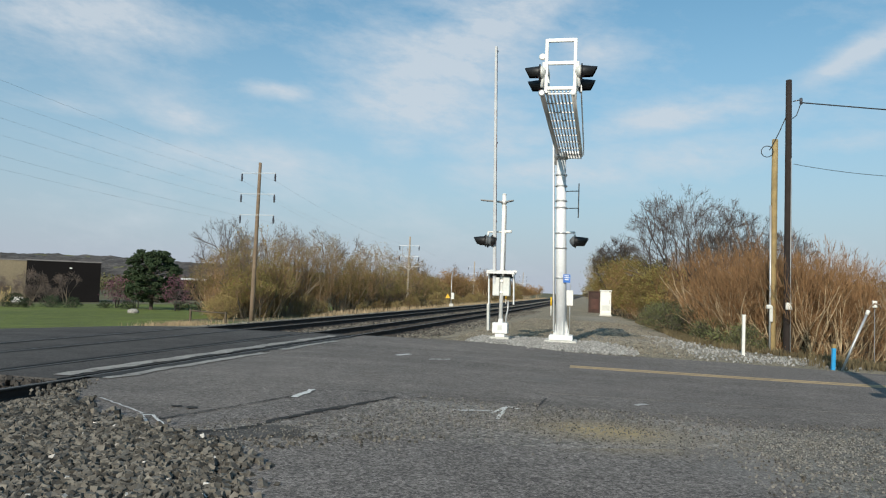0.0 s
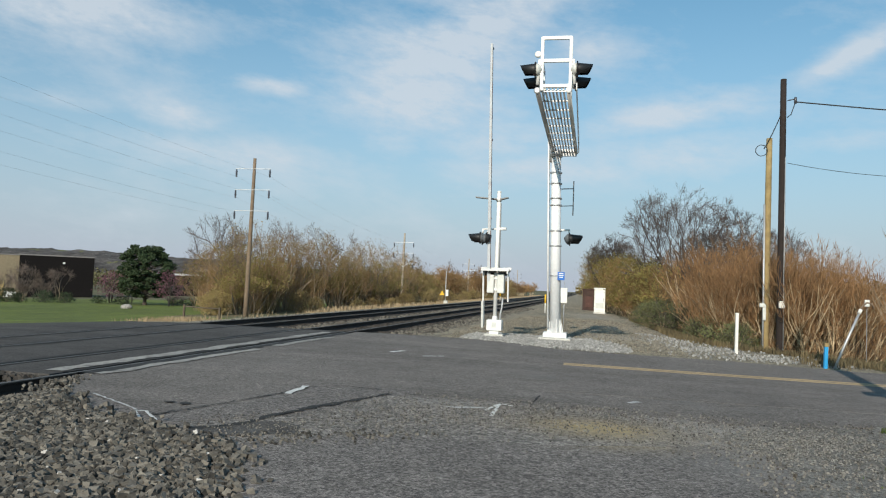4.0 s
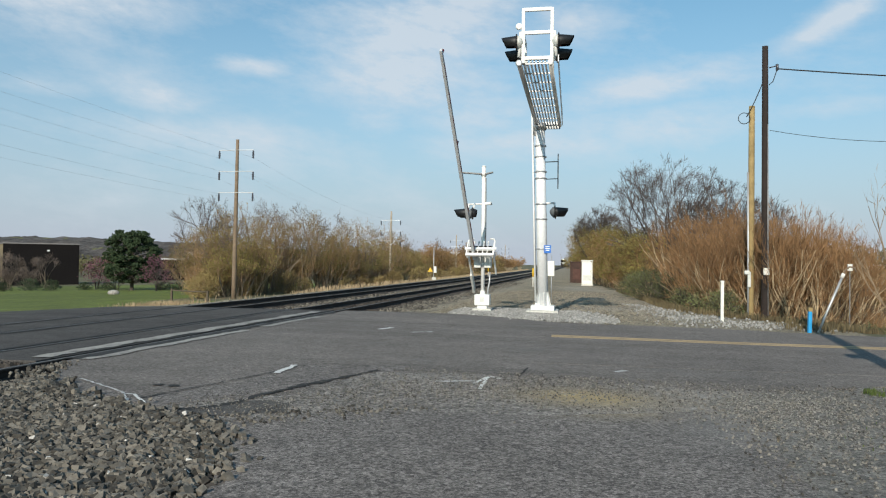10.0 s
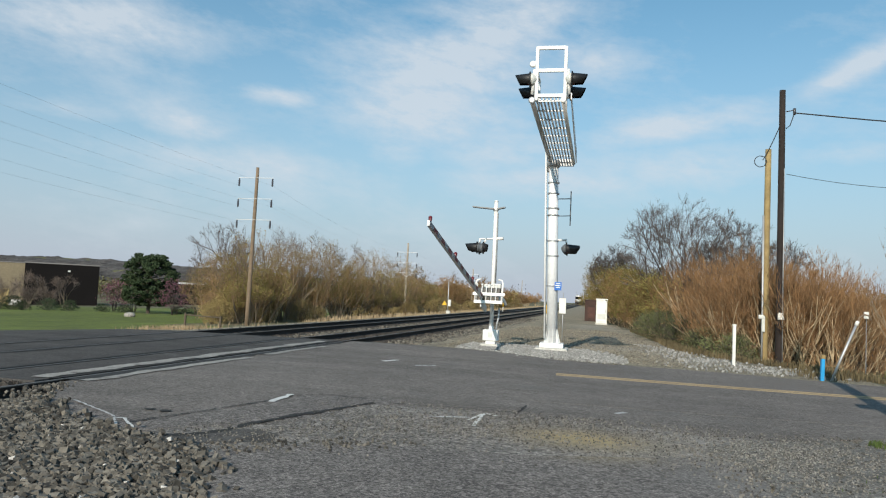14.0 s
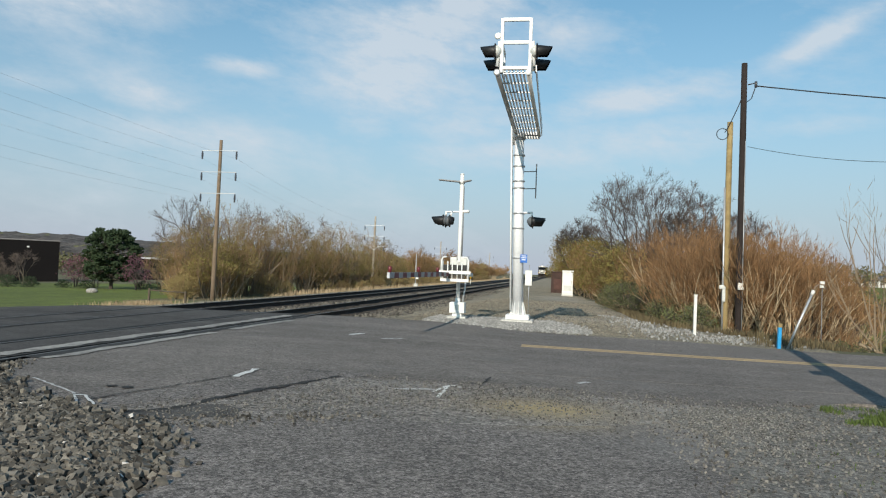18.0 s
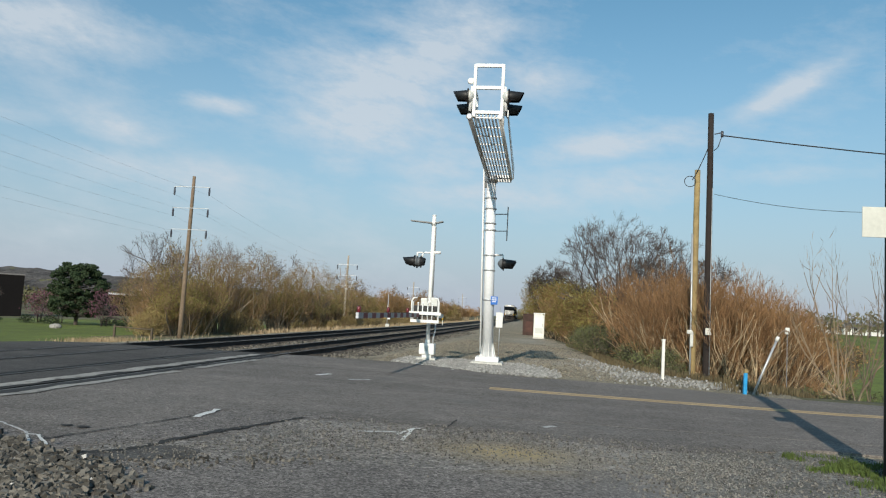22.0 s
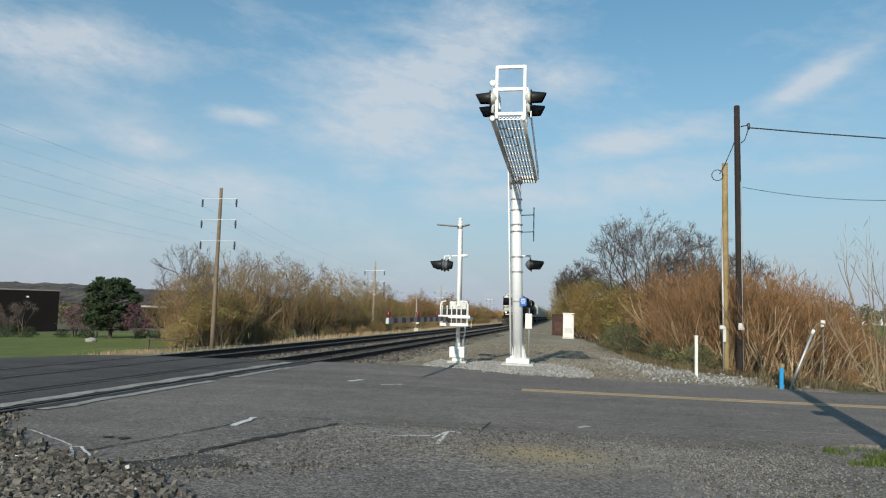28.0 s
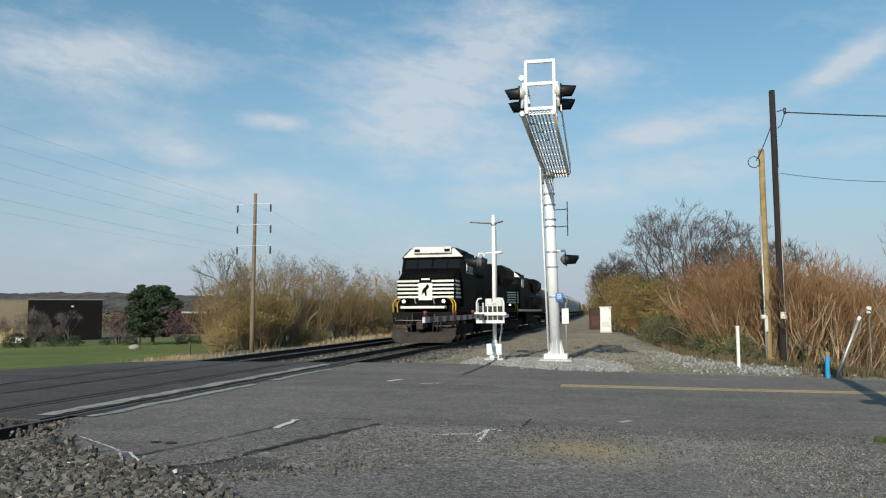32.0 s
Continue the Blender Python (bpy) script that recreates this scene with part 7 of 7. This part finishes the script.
    me2 = py_mesh("far_trunks", w.v, w.f, BARK_DARK)
    tagged(me2, "thin dark trunks of the distant woods", "woods", kind="stuff")


build_far()


# ---- loose stones, grass, marks on the ground ----
def stone_shape(r):
    """A broken stone: eight corners pushed about, and a few cut faces."""
    pts = [Vector((sx * r.uniform(0.55, 1.0), sy * r.uniform(0.5, 1.0), sz * r.uniform(0.4, 0.85))) for sz in (-1, 1) for sy in (-1, 1) for sx in (-1, 1)]
    faces = [(0, 2, 3, 1), (4, 5, 7, 6), (0, 1, 5, 4), (1, 3, 7, 5), (3, 2, 6, 7), (2, 0, 4, 6)]
    return pts, faces


def stones(name, spots, size, material, label, seed, apart=None):
    """Stones in one mesh; apart: those that lie nearest to a point of the plan become pieces of their own."""
    r = random.Random(seed)
    shapes = [stone_shape(r) for _ in range(24)]
    V, F = [], []
    single = []
    if apart:
        spots = sorted(spots, key=lambda p: math.hypot(p[0] - apart[0], p[1] - apart[1]))
        single, spots = spots[:300], spots[300:]
    for x, y, z in spots:
        pts, fs = shapes[r.randrange(24)]
        s = size * r.uniform(0.55, 1.35)
        m = Euler((r.uniform(0, 6.28), r.uniform(0, 6.28), r.uniform(0, 6.28))).to_matrix()
        b = len(V)
        V += [(m @ p) * s + Vector((x, y, z + s * 0.25)) for p in pts]
        F += [tuple(b + i for i in f) for f in fs]
    heap = tagged(py_mesh(name, V, F, material), label, "stones", kind="stuff")
    data = []
    for i, (x, y, z) in enumerate(single):
        if i < 24:
            me = bpy.data.meshes.new("stone")
            me.from_pydata([tuple(p * size) for p in shapes[i][0]], [], shapes[i][1])
            me.materials.append(SINGLE_STONE)
            data.append(me)
        o = new("stone", data[i % 24])
        s = r.uniform(0.6, 1.3)
        o.parent = heap
        o.matrix_basis = Matrix.LocRotScale((x, y, z + s * size * 0.25), Euler((r.uniform(0, 6.28), r.uniform(0, 6.28), r.uniform(0, 6.28))), (s, s, s))
    return heap


def inside(x, y, poly):
    c = False
    for (x0, y0), (x1, y1) in zip(poly, poly[1:] + poly[:1]):
        if (y0 > y) != (y1 > y) and x < (x1 - x0) * (y - y0) / (y1 - y0) + x0:
            c = not c
    return c


def fill(poly, per_m2, seed, z, edge=0.12):
    r = random.Random(seed)
    xs, ys = [p[0] for p in poly], [p[1] for p in poly]
    n = int((max(xs) - min(xs)) * (max(ys) - min(ys)) * per_m2)
    out = []
    for _ in range(n):
        x, y = r.uniform(min(xs), max(xs)), r.uniform(min(ys), max(ys))
        if inside(x + r.gauss(0, edge), y + r.gauss(0, edge), poly):
            out.append((x, y, z(x, y)))
    return out


HEAP = [(-7.1, 8.7), (-6.4, 7.9), (-5.4, 7.05), (-4.5, 6.65), (-3.9, 6.4), (-3.5, 6.3), (-3.1, 5.9), (-2.75, 5.2), (-2.6, 4.4), (-2.5, 3.4), (-6.4, 3.4), (-7.2, 5.5), (-7.25, 8.7)]


def heap_z(x, y):
    u = x - xt(y)
    return -0.045 + 0.05 * smooth(0.0, 1.2, -2.6 - x + 0.2 * (5 - y)) - 0.2 * smooth(2.0, 1.0, u) + 0.03 * noise.noise((x * 1.4, y * 1.4, 7))


def build_stones():
    stones("ballast_heap", fill(HEAP, 640, 1, lambda x, y: heap_z(x, y) + 0.012), 0.031, STONE, "loose grey-brown ballast stones beside the asphalt", 2, (-3.0, 5.0))
    # a second layer in dark colour paints the shade between the upper stones
    stones("heap_bottom", fill(HEAP, 700, 45, lambda x, y: heap_z(x, y) - 0.025, 0.05), 0.032, STONE_DARK, "lower ballast layer, darkened for the shade in the heap's gaps", 46)
    stones("heap_pebbles", fill(HEAP, 5, 41, lambda x, y: heap_z(x, y) + 0.02), 0.022, PEBBLE, "a few pale pebbles among the ballast", 42)
    spill = [(-7.3, 8.6), (-7.35, 9.7), (-7.1, 9.3), (-6.9, 8.7), (-6.5, 8.0), (-6.9, 8.1)]
    stones("spilled_ballast", fill(spill, 260, 31, lambda x, y: road_z(x, y) + 0.008, 0.08), 0.024, STONE, "ballast stones spilled over the broken asphalt edge", 32)
    # a thin scatter over the worn strip and along the edges
    strip = [(-4.3, 6.8), (-3.0, 8.0), (-2.4, 10.0), (-0.6, 10.4), (3.2, 10.0), (1.6, 7.8), (0.4, 8.1), (-1.0, 8.2), (-2.2, 7.8), (-3.4, 6.4)]
    stones("loose_grit", fill(strip, 420, 3, lambda x, y: road_z(x, y) + 0.012, 0.4), 0.0075, GRIT, "loose grit scattered over worn asphalt", 4)
    band = [(-4.0, 6.45), (-3.4, 6.72), (-2.7, 7.3), (-1.8, 7.6), (-1.6, 7.4), (-2.4, 7.0), (-3.2, 6.3)]
    stones("edge_stones", fill(band, 200, 5, lambda x, y: road_z(x, y) + 0.01, 0.1), 0.015, STONE, "stones strewn along the edge of the lane", 6)
    verge = [(1.2, 7.9), (2.9, 10.4), (5.5, 10.6), (7, 10.2), (7, 4), (2, 2), (1.5, 5)]
    stones("verge_grit", fill(verge, 260, 7, lambda x, y: road_z(x, y) + 0.014, 0.3), 0.009, GRIT, "loose crushed stone on the verge", 8)
    pale = [(1.2, 8.8), (2.0, 9.35), (2.9, 9.65), (3.1, 9.0), (2.4, 7.8), (1.9, 7.0), (1.72, 7.4), (1.75, 8.2)]
    stones("pale_grit", fill(pale, 600, 43, lambda x, y: road_z(x, y) + 0.012, 0.35), 0.0068, PALE_GRIT, "pale crushed stone washed over the lane's edge", 44)
    bed = [(-3.9, 22.0), (-2.4, 21.6), (-0.7, 20.2), (0.6, 20.1), (1.1, 21.0), (0.4, 23.5), (-0.2, 25.0), (-2.0, 25.2), (-3.9, 24.2)]
    stones("crushed_stone_bed", fill(bed, 430, 9, lambda x, y: land(x, y) + 0.03, 0.25), 0.028, STONE_PALE, "pale crushed stone round the signal footings", 10)
    edge = [(2.4, 21.0), (4.4, 20.6), (6.2, 20.2), (6.6, 21.2), (5.4, 22.8), (4.2, 24.5), (3.6, 27.5), (2.6, 31), (1.8, 31), (2.6, 26), (3.4, 22.5)]
    stones("crushed_stone_edge", fill(edge, 46, 11, lambda x, y: land(x, y) + 0.02, 0.5), 0.028, STONE_PALE, "pale crushed stone along the gravel's edge", 12)
    yard = [(-4.6, 22.3), (2.6, 20.6), (3.0, 30), (1.5, 44), (-3.5, 44), (-4.8, 30)]
    stones("yard_gravel", fill(yard, 60, 13, lambda x, y: land(x, y) + 0.002, 0.2), 0.017, YARD_GRIT, "loose gravel on the yard beside the tracks", 14)
    # ballast between ties and on the shoulders, densest near the crossing
    r = random.Random(15)
    spots = []
    for _ in range(15000):
        y = ROAD_FAR + 0.1 + 45 * r.random() ** 1.6
        u = r.uniform(-SPACING - 2.3, 2.7)
        if abs(u - 0.7525) < 0.1 or abs(u + 0.7525) < 0.1 or abs(u + SPACING - 0.7525) < 0.1 or abs(u + SPACING + 0.7525) < 0.1:
            continue
        spots.append((xt(y) + u, y, -0.2 + 0.035 * noise.noise((u * 2, y * 2, 1)) - 0.03 * smooth(1.5, 2.6, u)))
    for _ in range(5000):
        y = ROAD_NEAR - 6 * r.random()
        u = r.uniform(-SPACING - 2.3, 0.66)
        if abs(u - 0.7525) < 0.1 or abs(u + 0.7525) < 0.1:
            continue
        spots.append((xt(y) + u, y, -0.19 + 0.12 * smooth(1.4, 0.1, ROAD_NEAR - y)))
    dark = [p for p in spots if abs(p[0] - xt(p[1])) < 1.2 or abs(p[0] - xt(p[1]) + SPACING) < 1.2]
    pale = [p for p in spots if not (abs(p[0] - xt(p[1])) < 1.2 or abs(p[0] - xt(p[1]) + SPACING) < 1.2)]
    # oily stones, darker also to paint the shade between the rails
    stones("track_ballast", dark, 0.042, STONE_DARK, "oily ballast between the rails, its colour darkened for shade too", 16)
    stones("shoulder_ballast", pale, 0.042, STONE, "brown-grey ballast beside the tracks", 17)


build_stones()


def blades(name, spots, h, material, label, seed, width=0.012, lean=0.5):
    r = random.Random(seed)
    V, F = [], []
    for x, y, z in spots:
        a, k = r.uniform(0, math.tau), h * r.uniform(0.5, 1.3)
        dx, dy = math.cos(a) * lean * k * r.random(), math.sin(a) * lean * k * r.random()
        nx, ny = -math.sin(a) * width, math.cos(a) * width
        b = len(V)
        V += [(x - nx, y - ny, z - 0.02), (x + nx, y + ny, z - 0.02), (x + dx * 0.4 + nx * 0.8, y + dy * 0.4 + ny * 0.8, z + k * 0.6), (x + dx * 0.4 - nx * 0.8, y + dy * 0.4 - ny * 0.8, z + k * 0.6), (x + dx, y + dy, z + k)]
        F += [(b, b + 1, b + 2, b + 3), (b + 3, b + 2, b + 4)]
    return tagged(py_mesh(name, V, F, material), label, "grass", kind="stuff")


def build_grass():
    tuft = [(3.2, 10.0), (3.55, 10.4), (4.2, 10.2), (5.3, 9.7), (5.9, 8.8), (4.8, 7.9), (4.1, 8.1), (3.7, 8.8)]
    lawn = [p for p in fill(tuft, 2600, 21, lambda x, y: road_z(x, y) + 0.01, 0.25) if noise.noise((p[0] * 2.4, p[1] * 2.4, 3)) > -0.12 + 0.5 * smooth(4.2, 3.4, p[0])]
    blades("verge_grass", lawn, 0.06, BLADE, "tuft of fresh green grass at the verge", 22, 0.006, 1.1)
    blades("verge_weeds", fill([(2.3, 7.3), (3.4, 8.4), (4.8, 7.0), (4.2, 3.0), (2.4, 4)], 40, 23, lambda x, y: road_z(x, y) + 0.01, 0.4), 0.03, BLADE, "sparse weeds in the gravel", 24, 0.006, 1.0)
    def dry(x, y):
        return land(x, y)
    r = random.Random(25)
    spots = []
    for _ in range(11000):
        y = 42 + 190 * r.random() ** 1.3
        x = xt(y) - SPACING - 4.0 - abs(r.gauss(0, 2.2))
        spots.append((x, y, land(x, y)))
    blades("dry_grass", spots, 0.34, STRAW, "tall dry straw-coloured grass along the embankment", 26, 0.02, 0.4)
    spots = []
    for _ in range(1300):
        x, y = r.gauss(-25.8, 1.0), r.gauss(43, 1.6)
        spots.append((x, y, land(x, y)))
    for _ in range(300):
        x, y = r.gauss(-22, 2.4), r.gauss(51, 4)
        spots.append((x, y, land(x, y)))
    blades("dry_grass_clump", spots, 0.36, STRAW, "clump of dry straw-coloured grass at the field's corner", 27, 0.02, 0.5)
    spots = []
    for _ in range(7000):
        y = r.uniform(21.5, 46)
        x = edge_right(y) + abs(r.gauss(0.5, 0.9)) - 0.3
        spots.append((x, y, land(x, y)))
    for _ in range(5000):
        x = r.uniform(5.4, 30)
        spots.append((x, r.gauss(20.9, 0.5) + 0.03 * x, land(x, 21)))
    blades("ditch_grass", spots, 0.2, GROUND_BLADE, "rough dull grass along the ditch", 28, 0.014, 0.6)


GROUND_BLADE = mat("dull_grass", (0.12, 0.095, 0.05), 0.95, grain=((0.8, 0.3), (6, 0.25)))
build_grass()


def ribbon(name, pts, width, material, label, lift=0.02, category="road marking", jitter=0.3, seed=1):
    r = random.Random(seed)
    bm = B()
    L, R = [], []
    for i, (x, y) in enumerate(pts):
        x0, y0 = pts[max(i - 1, 0)]
        x1, y1 = pts[min(i + 1, len(pts) - 1)]
        d = math.hypot(x1 - x0, y1 - y0) or 1
        nx, ny = -(y1 - y0) / d, (x1 - x0) / d
        w = width * (1 + r.uniform(-jitter, jitter)) / 2
        L.append(bm.verts.new((x + nx * w, y + ny * w, road_z(x, y) + lift)))
        w = width * (1 + r.uniform(-jitter, jitter)) / 2
        R.append(bm.verts.new((x - nx * w, y - ny * w, road_z(x, y) + lift)))
    for i in range(len(pts) - 1):
        bm.faces.new((R[i], R[i + 1], L[i + 1], L[i]))
    return tagged(mesh_ob(name, bm, material), label, category, kind="structure")


def wavy(a, b, n, amp, seed):
    return [(a[0] + (b[0] - a[0]) * i / n + amp * noise.noise((i * 0.9, seed, 0)), a[1] + (b[1] - a[1]) * i / n + amp * noise.noise((i * 0.9, seed, 5))) for i in range(n + 1)]


def build_ground_marks():
    # colour of the cracks, and of the painted shade along the rails
    CRACK_AND_SHADE = mat("dark_crack_and_shade", (0.022, 0.021, 0.02), 0.95, grain=((9, 0.2),))
    TAR = mat("crumbled_asphalt", (0.08, 0.074, 0.069), 0.95, grain=((3, 0.3), (30, 0.5)), spots=((34, 0.6, (0.16, 0.155, 0.145), 0.08),), bump=1.0, bscale=40)
    CHALK = mat("faded_spray_paint", (0.5, 0.5, 0.49), 0.9, grain=((18, 0.3),), spots=((16, 0.52, (0.13, 0.13, 0.13), 0.1),))
    ribbon("paint_dash", wavy((-4.06, 9.3), (-4.09, 10.1), 5, 0.02, 1), 0.1, PAINT_MARK, "short white paint dash on the asphalt", 0.0135, jitter=0.5)
    ribbon("paint_dash", wavy((-4.42, 16.0), (-4.25, 16.5), 3, 0.01, 2), 0.14, PAINT_MARK, "small worn white paint mark on the road", 0.006)
    ribbon("paint_dash", wavy((-3.6, 15.6), (-3.2, 15.9), 3, 0.01, 3), 0.12, CHALK, "faint worn white paint mark on the road", 0.006)
    ribbon("paint_dash", wavy((0.45, 11.0), (0.6, 11.2), 3, 0.01, 12), 0.1, CHALK, "faint worn white paint mark on the road", 0.006)
    ribbon("paint_arrow", wavy((-1.28, 8.92), (-1.28, 9.86), 6, 0.02, 4), 0.05, PAINT_MARK, "white sprayed arrow on the asphalt", 0.0135)
    ribbon("paint_arrow_head", wavy((-1.4, 9.3), (-1.28, 9.9), 4, 0.02, 5) + wavy((-1.26, 9.91), (-1.1, 9.8), 3, 0.01, 6), 0.05, PAINT_MARK, "white sprayed arrow head on the asphalt", 0.0135)
    ribbon("paint_smear", wavy((-1.9, 9.3), (-1.4, 9.5), 6, 0.03, 7), 0.09, CHALK, "faded white spray paint on the asphalt", 0.0135)
    ribbon("spray_line", wavy((-6.14, 8.19), (-5.2, 7.55), 10, 0.03, 8) + wavy((-5.1, 7.48), (-4.74, 7.03), 4, 0.02, 9), 0.032, CHALK, "faded white sprayed utility line", 0.0135)
    ribbon("spray_line", wavy((-5.02, 7.38), (-4.9, 7.4), 3, 0.01, 10) + wavy((-4.8, 7.28), (-4.28, 6.73), 5, 0.02, 11), 0.036, PAINT_MARK, "white sprayed utility line", 0.0135)
    # broken edges of the old patches: an upper and a lower crack, and a seam across the lane
    def crack(way, w, seed, amp=0.07):
        pts = []
        for k, (a, b) in enumerate(zip(way, way[1:])):
            pts += wavy(a, b, max(4, int(math.hypot(b[0] - a[0], b[1] - a[1]) / 0.07)), amp, seed + k)[:-1]
        ribbon("crack", pts, w, CRACK_AND_SHADE, "ragged dark crack in the asphalt", 0.0125, "crack", 0.85, seed)
    crack([(-4.75, 7.2), (-4.45, 8.2), (-4.15, 9.3), (-4.02, 10.05), (-3.65, 10.42), (-3.0, 10.3)], 0.028, 20)
    crack([(-4.2, 6.6), (-3.75, 7.05), (-3.55, 7.95), (-3.2, 9.0), (-2.83, 10.05)], 0.085, 26)
    crack([(-3.7, 7.1), (-3.45, 8.4), (-3.05, 9.4)], 0.06, 37, 0.1)
    crack([(-0.82, 11.0), (-0.88, 10.2)], 0.02, 33, 0.05)
    crack([(-2.6, 10.1), (-1.7, 10.25), (-0.85, 10.2)], 0.02, 34, 0.08)
    crack([(-5.05, 8.0), (-4.95, 8.12)], 0.07, 35, 0.02)
    crack([(-4.85, 8.0), (-4.72, 8.1)], 0.09, 36, 0.02)
    # bare tar where the edge has crumbled
    flat_mark("tar_patch", ragged([(-4.3, 6.62), (-3.8, 7.0), (-3.55, 7.5), (-3.1, 7.4), (-3.0, 7.0), (-3.3, 6.75), (-3.9, 6.45)], 0.08, 0.12, 51), TAR, "crumbled dark asphalt below the broken edge", 0.011, "road surface")
    # pale edges of the near rail's flangeway
    ys = [ROAD_NEAR + 0.3 + (ROAD_FAR - ROAD_NEAR - 1.2) * i / 60 for i in range(61)]
    ribbon("pale_edge", [(xt(y) + 0.37 + 0.09 * noise.noise((y * 1.3, 1, 0)), y) for y in ys], 0.3, PATCH, "pale worn strip beside the near rail", 0.014, "road surface", 0.22, 3)
    ribbon("pale_edge", [(xt(y) + 1.17 + 0.1 * noise.noise((y * 1.2, 2, 0)), y) for y in ys if 9.4 < y < 14.9], 0.21, PATCH, "pale worn strip beside the near rail", 0.012, "road surface", 0.3, 4)
    ribbon("pale_edge", [(xt(y) + 1.15 + 0.07 * noise.noise((y * 1.2, 2, 0)), y) for y in ys if 15.5 < y < 19], 0.2, PATCH, "pale worn strip beside the near rail", 0.012, "road surface", 0.3, 5)
    # dark ribbons paint the black shade of the flangeway openings
    for u, w in ((0.6, 0.1), (0.94, 0.25), (-0.9, 0.1), (-SPACING + 0.92, 0.14), (-SPACING - 0.6, 0.1)):
        ribbon("tar_seam", [(xt(y) + u + 0.03 * noise.noise((y * 0.9, u, 3)), y) for y in ys], w, CRACK_AND_SHADE, "dark strip painted for the shade in the flangeway", 0.009, "road surface", 0.5, 6)
    # flat white stone in the field, old fence
    t = thing("white_rock", pose(-52, 76.8, land(-52, 76.8)), "pale rounded rock lying in the field", "rock")
    bm = B()
    bmesh.ops.create_icosphere(bm, subdivisions=3, radius=1)
    for v in bm.verts:
        v.co = Vector((v.co.x * 0.7, v.co.y * 0.5, v.co.z * 0.36 + 0.18)) * (1 + 0.15 * noise.noise(v.co * 1.7))
    part("boulder", bm, PATCH, t, smooth=True)
    TIMBER_GREY = mat("grey_timber", (0.11, 0.085, 0.06), 0.95, grain=((2, 0.2), (20, 0.3)))
    f = thing("fence", pose(-26.9, 46, land(-26.9, 46)), "old broken wooden fence at the field's corner", "fence")
    for i in range(2):
        bm = B()
        box(bm, -0.06 + i * 2.6, 0.06 + i * 2.6, -0.06, 0.06, -0.3, 1.1 - 0.1 * i, 0.01)
        part("fence_post", bm, TIMBER_GREY, f)
    bm = B()
    path_tube(bm, [(0, 0, 0.98), (1.3, 0.05, 0.93), (2.7, 0, 0.9)], 0.045, 8)
    part("fence_rail", bm, TIMBER_GREY, f)
    b = thing("fallen_branch", pose(8.6, 22.8, land(8.6, 22.8) + 0.5, 0, 8, -12), "pale fallen branch caught in the brush", "branch")
    bm = B()
    path_tube(bm, [(0, 0, 0.55), (0.9, 0.1, 0.3), (1.9, 0, 0.15)], [0.05, 0.045, 0.03], 8)
    part("limb", bm, BARK_TAN, b)


build_ground_marks()

motions()
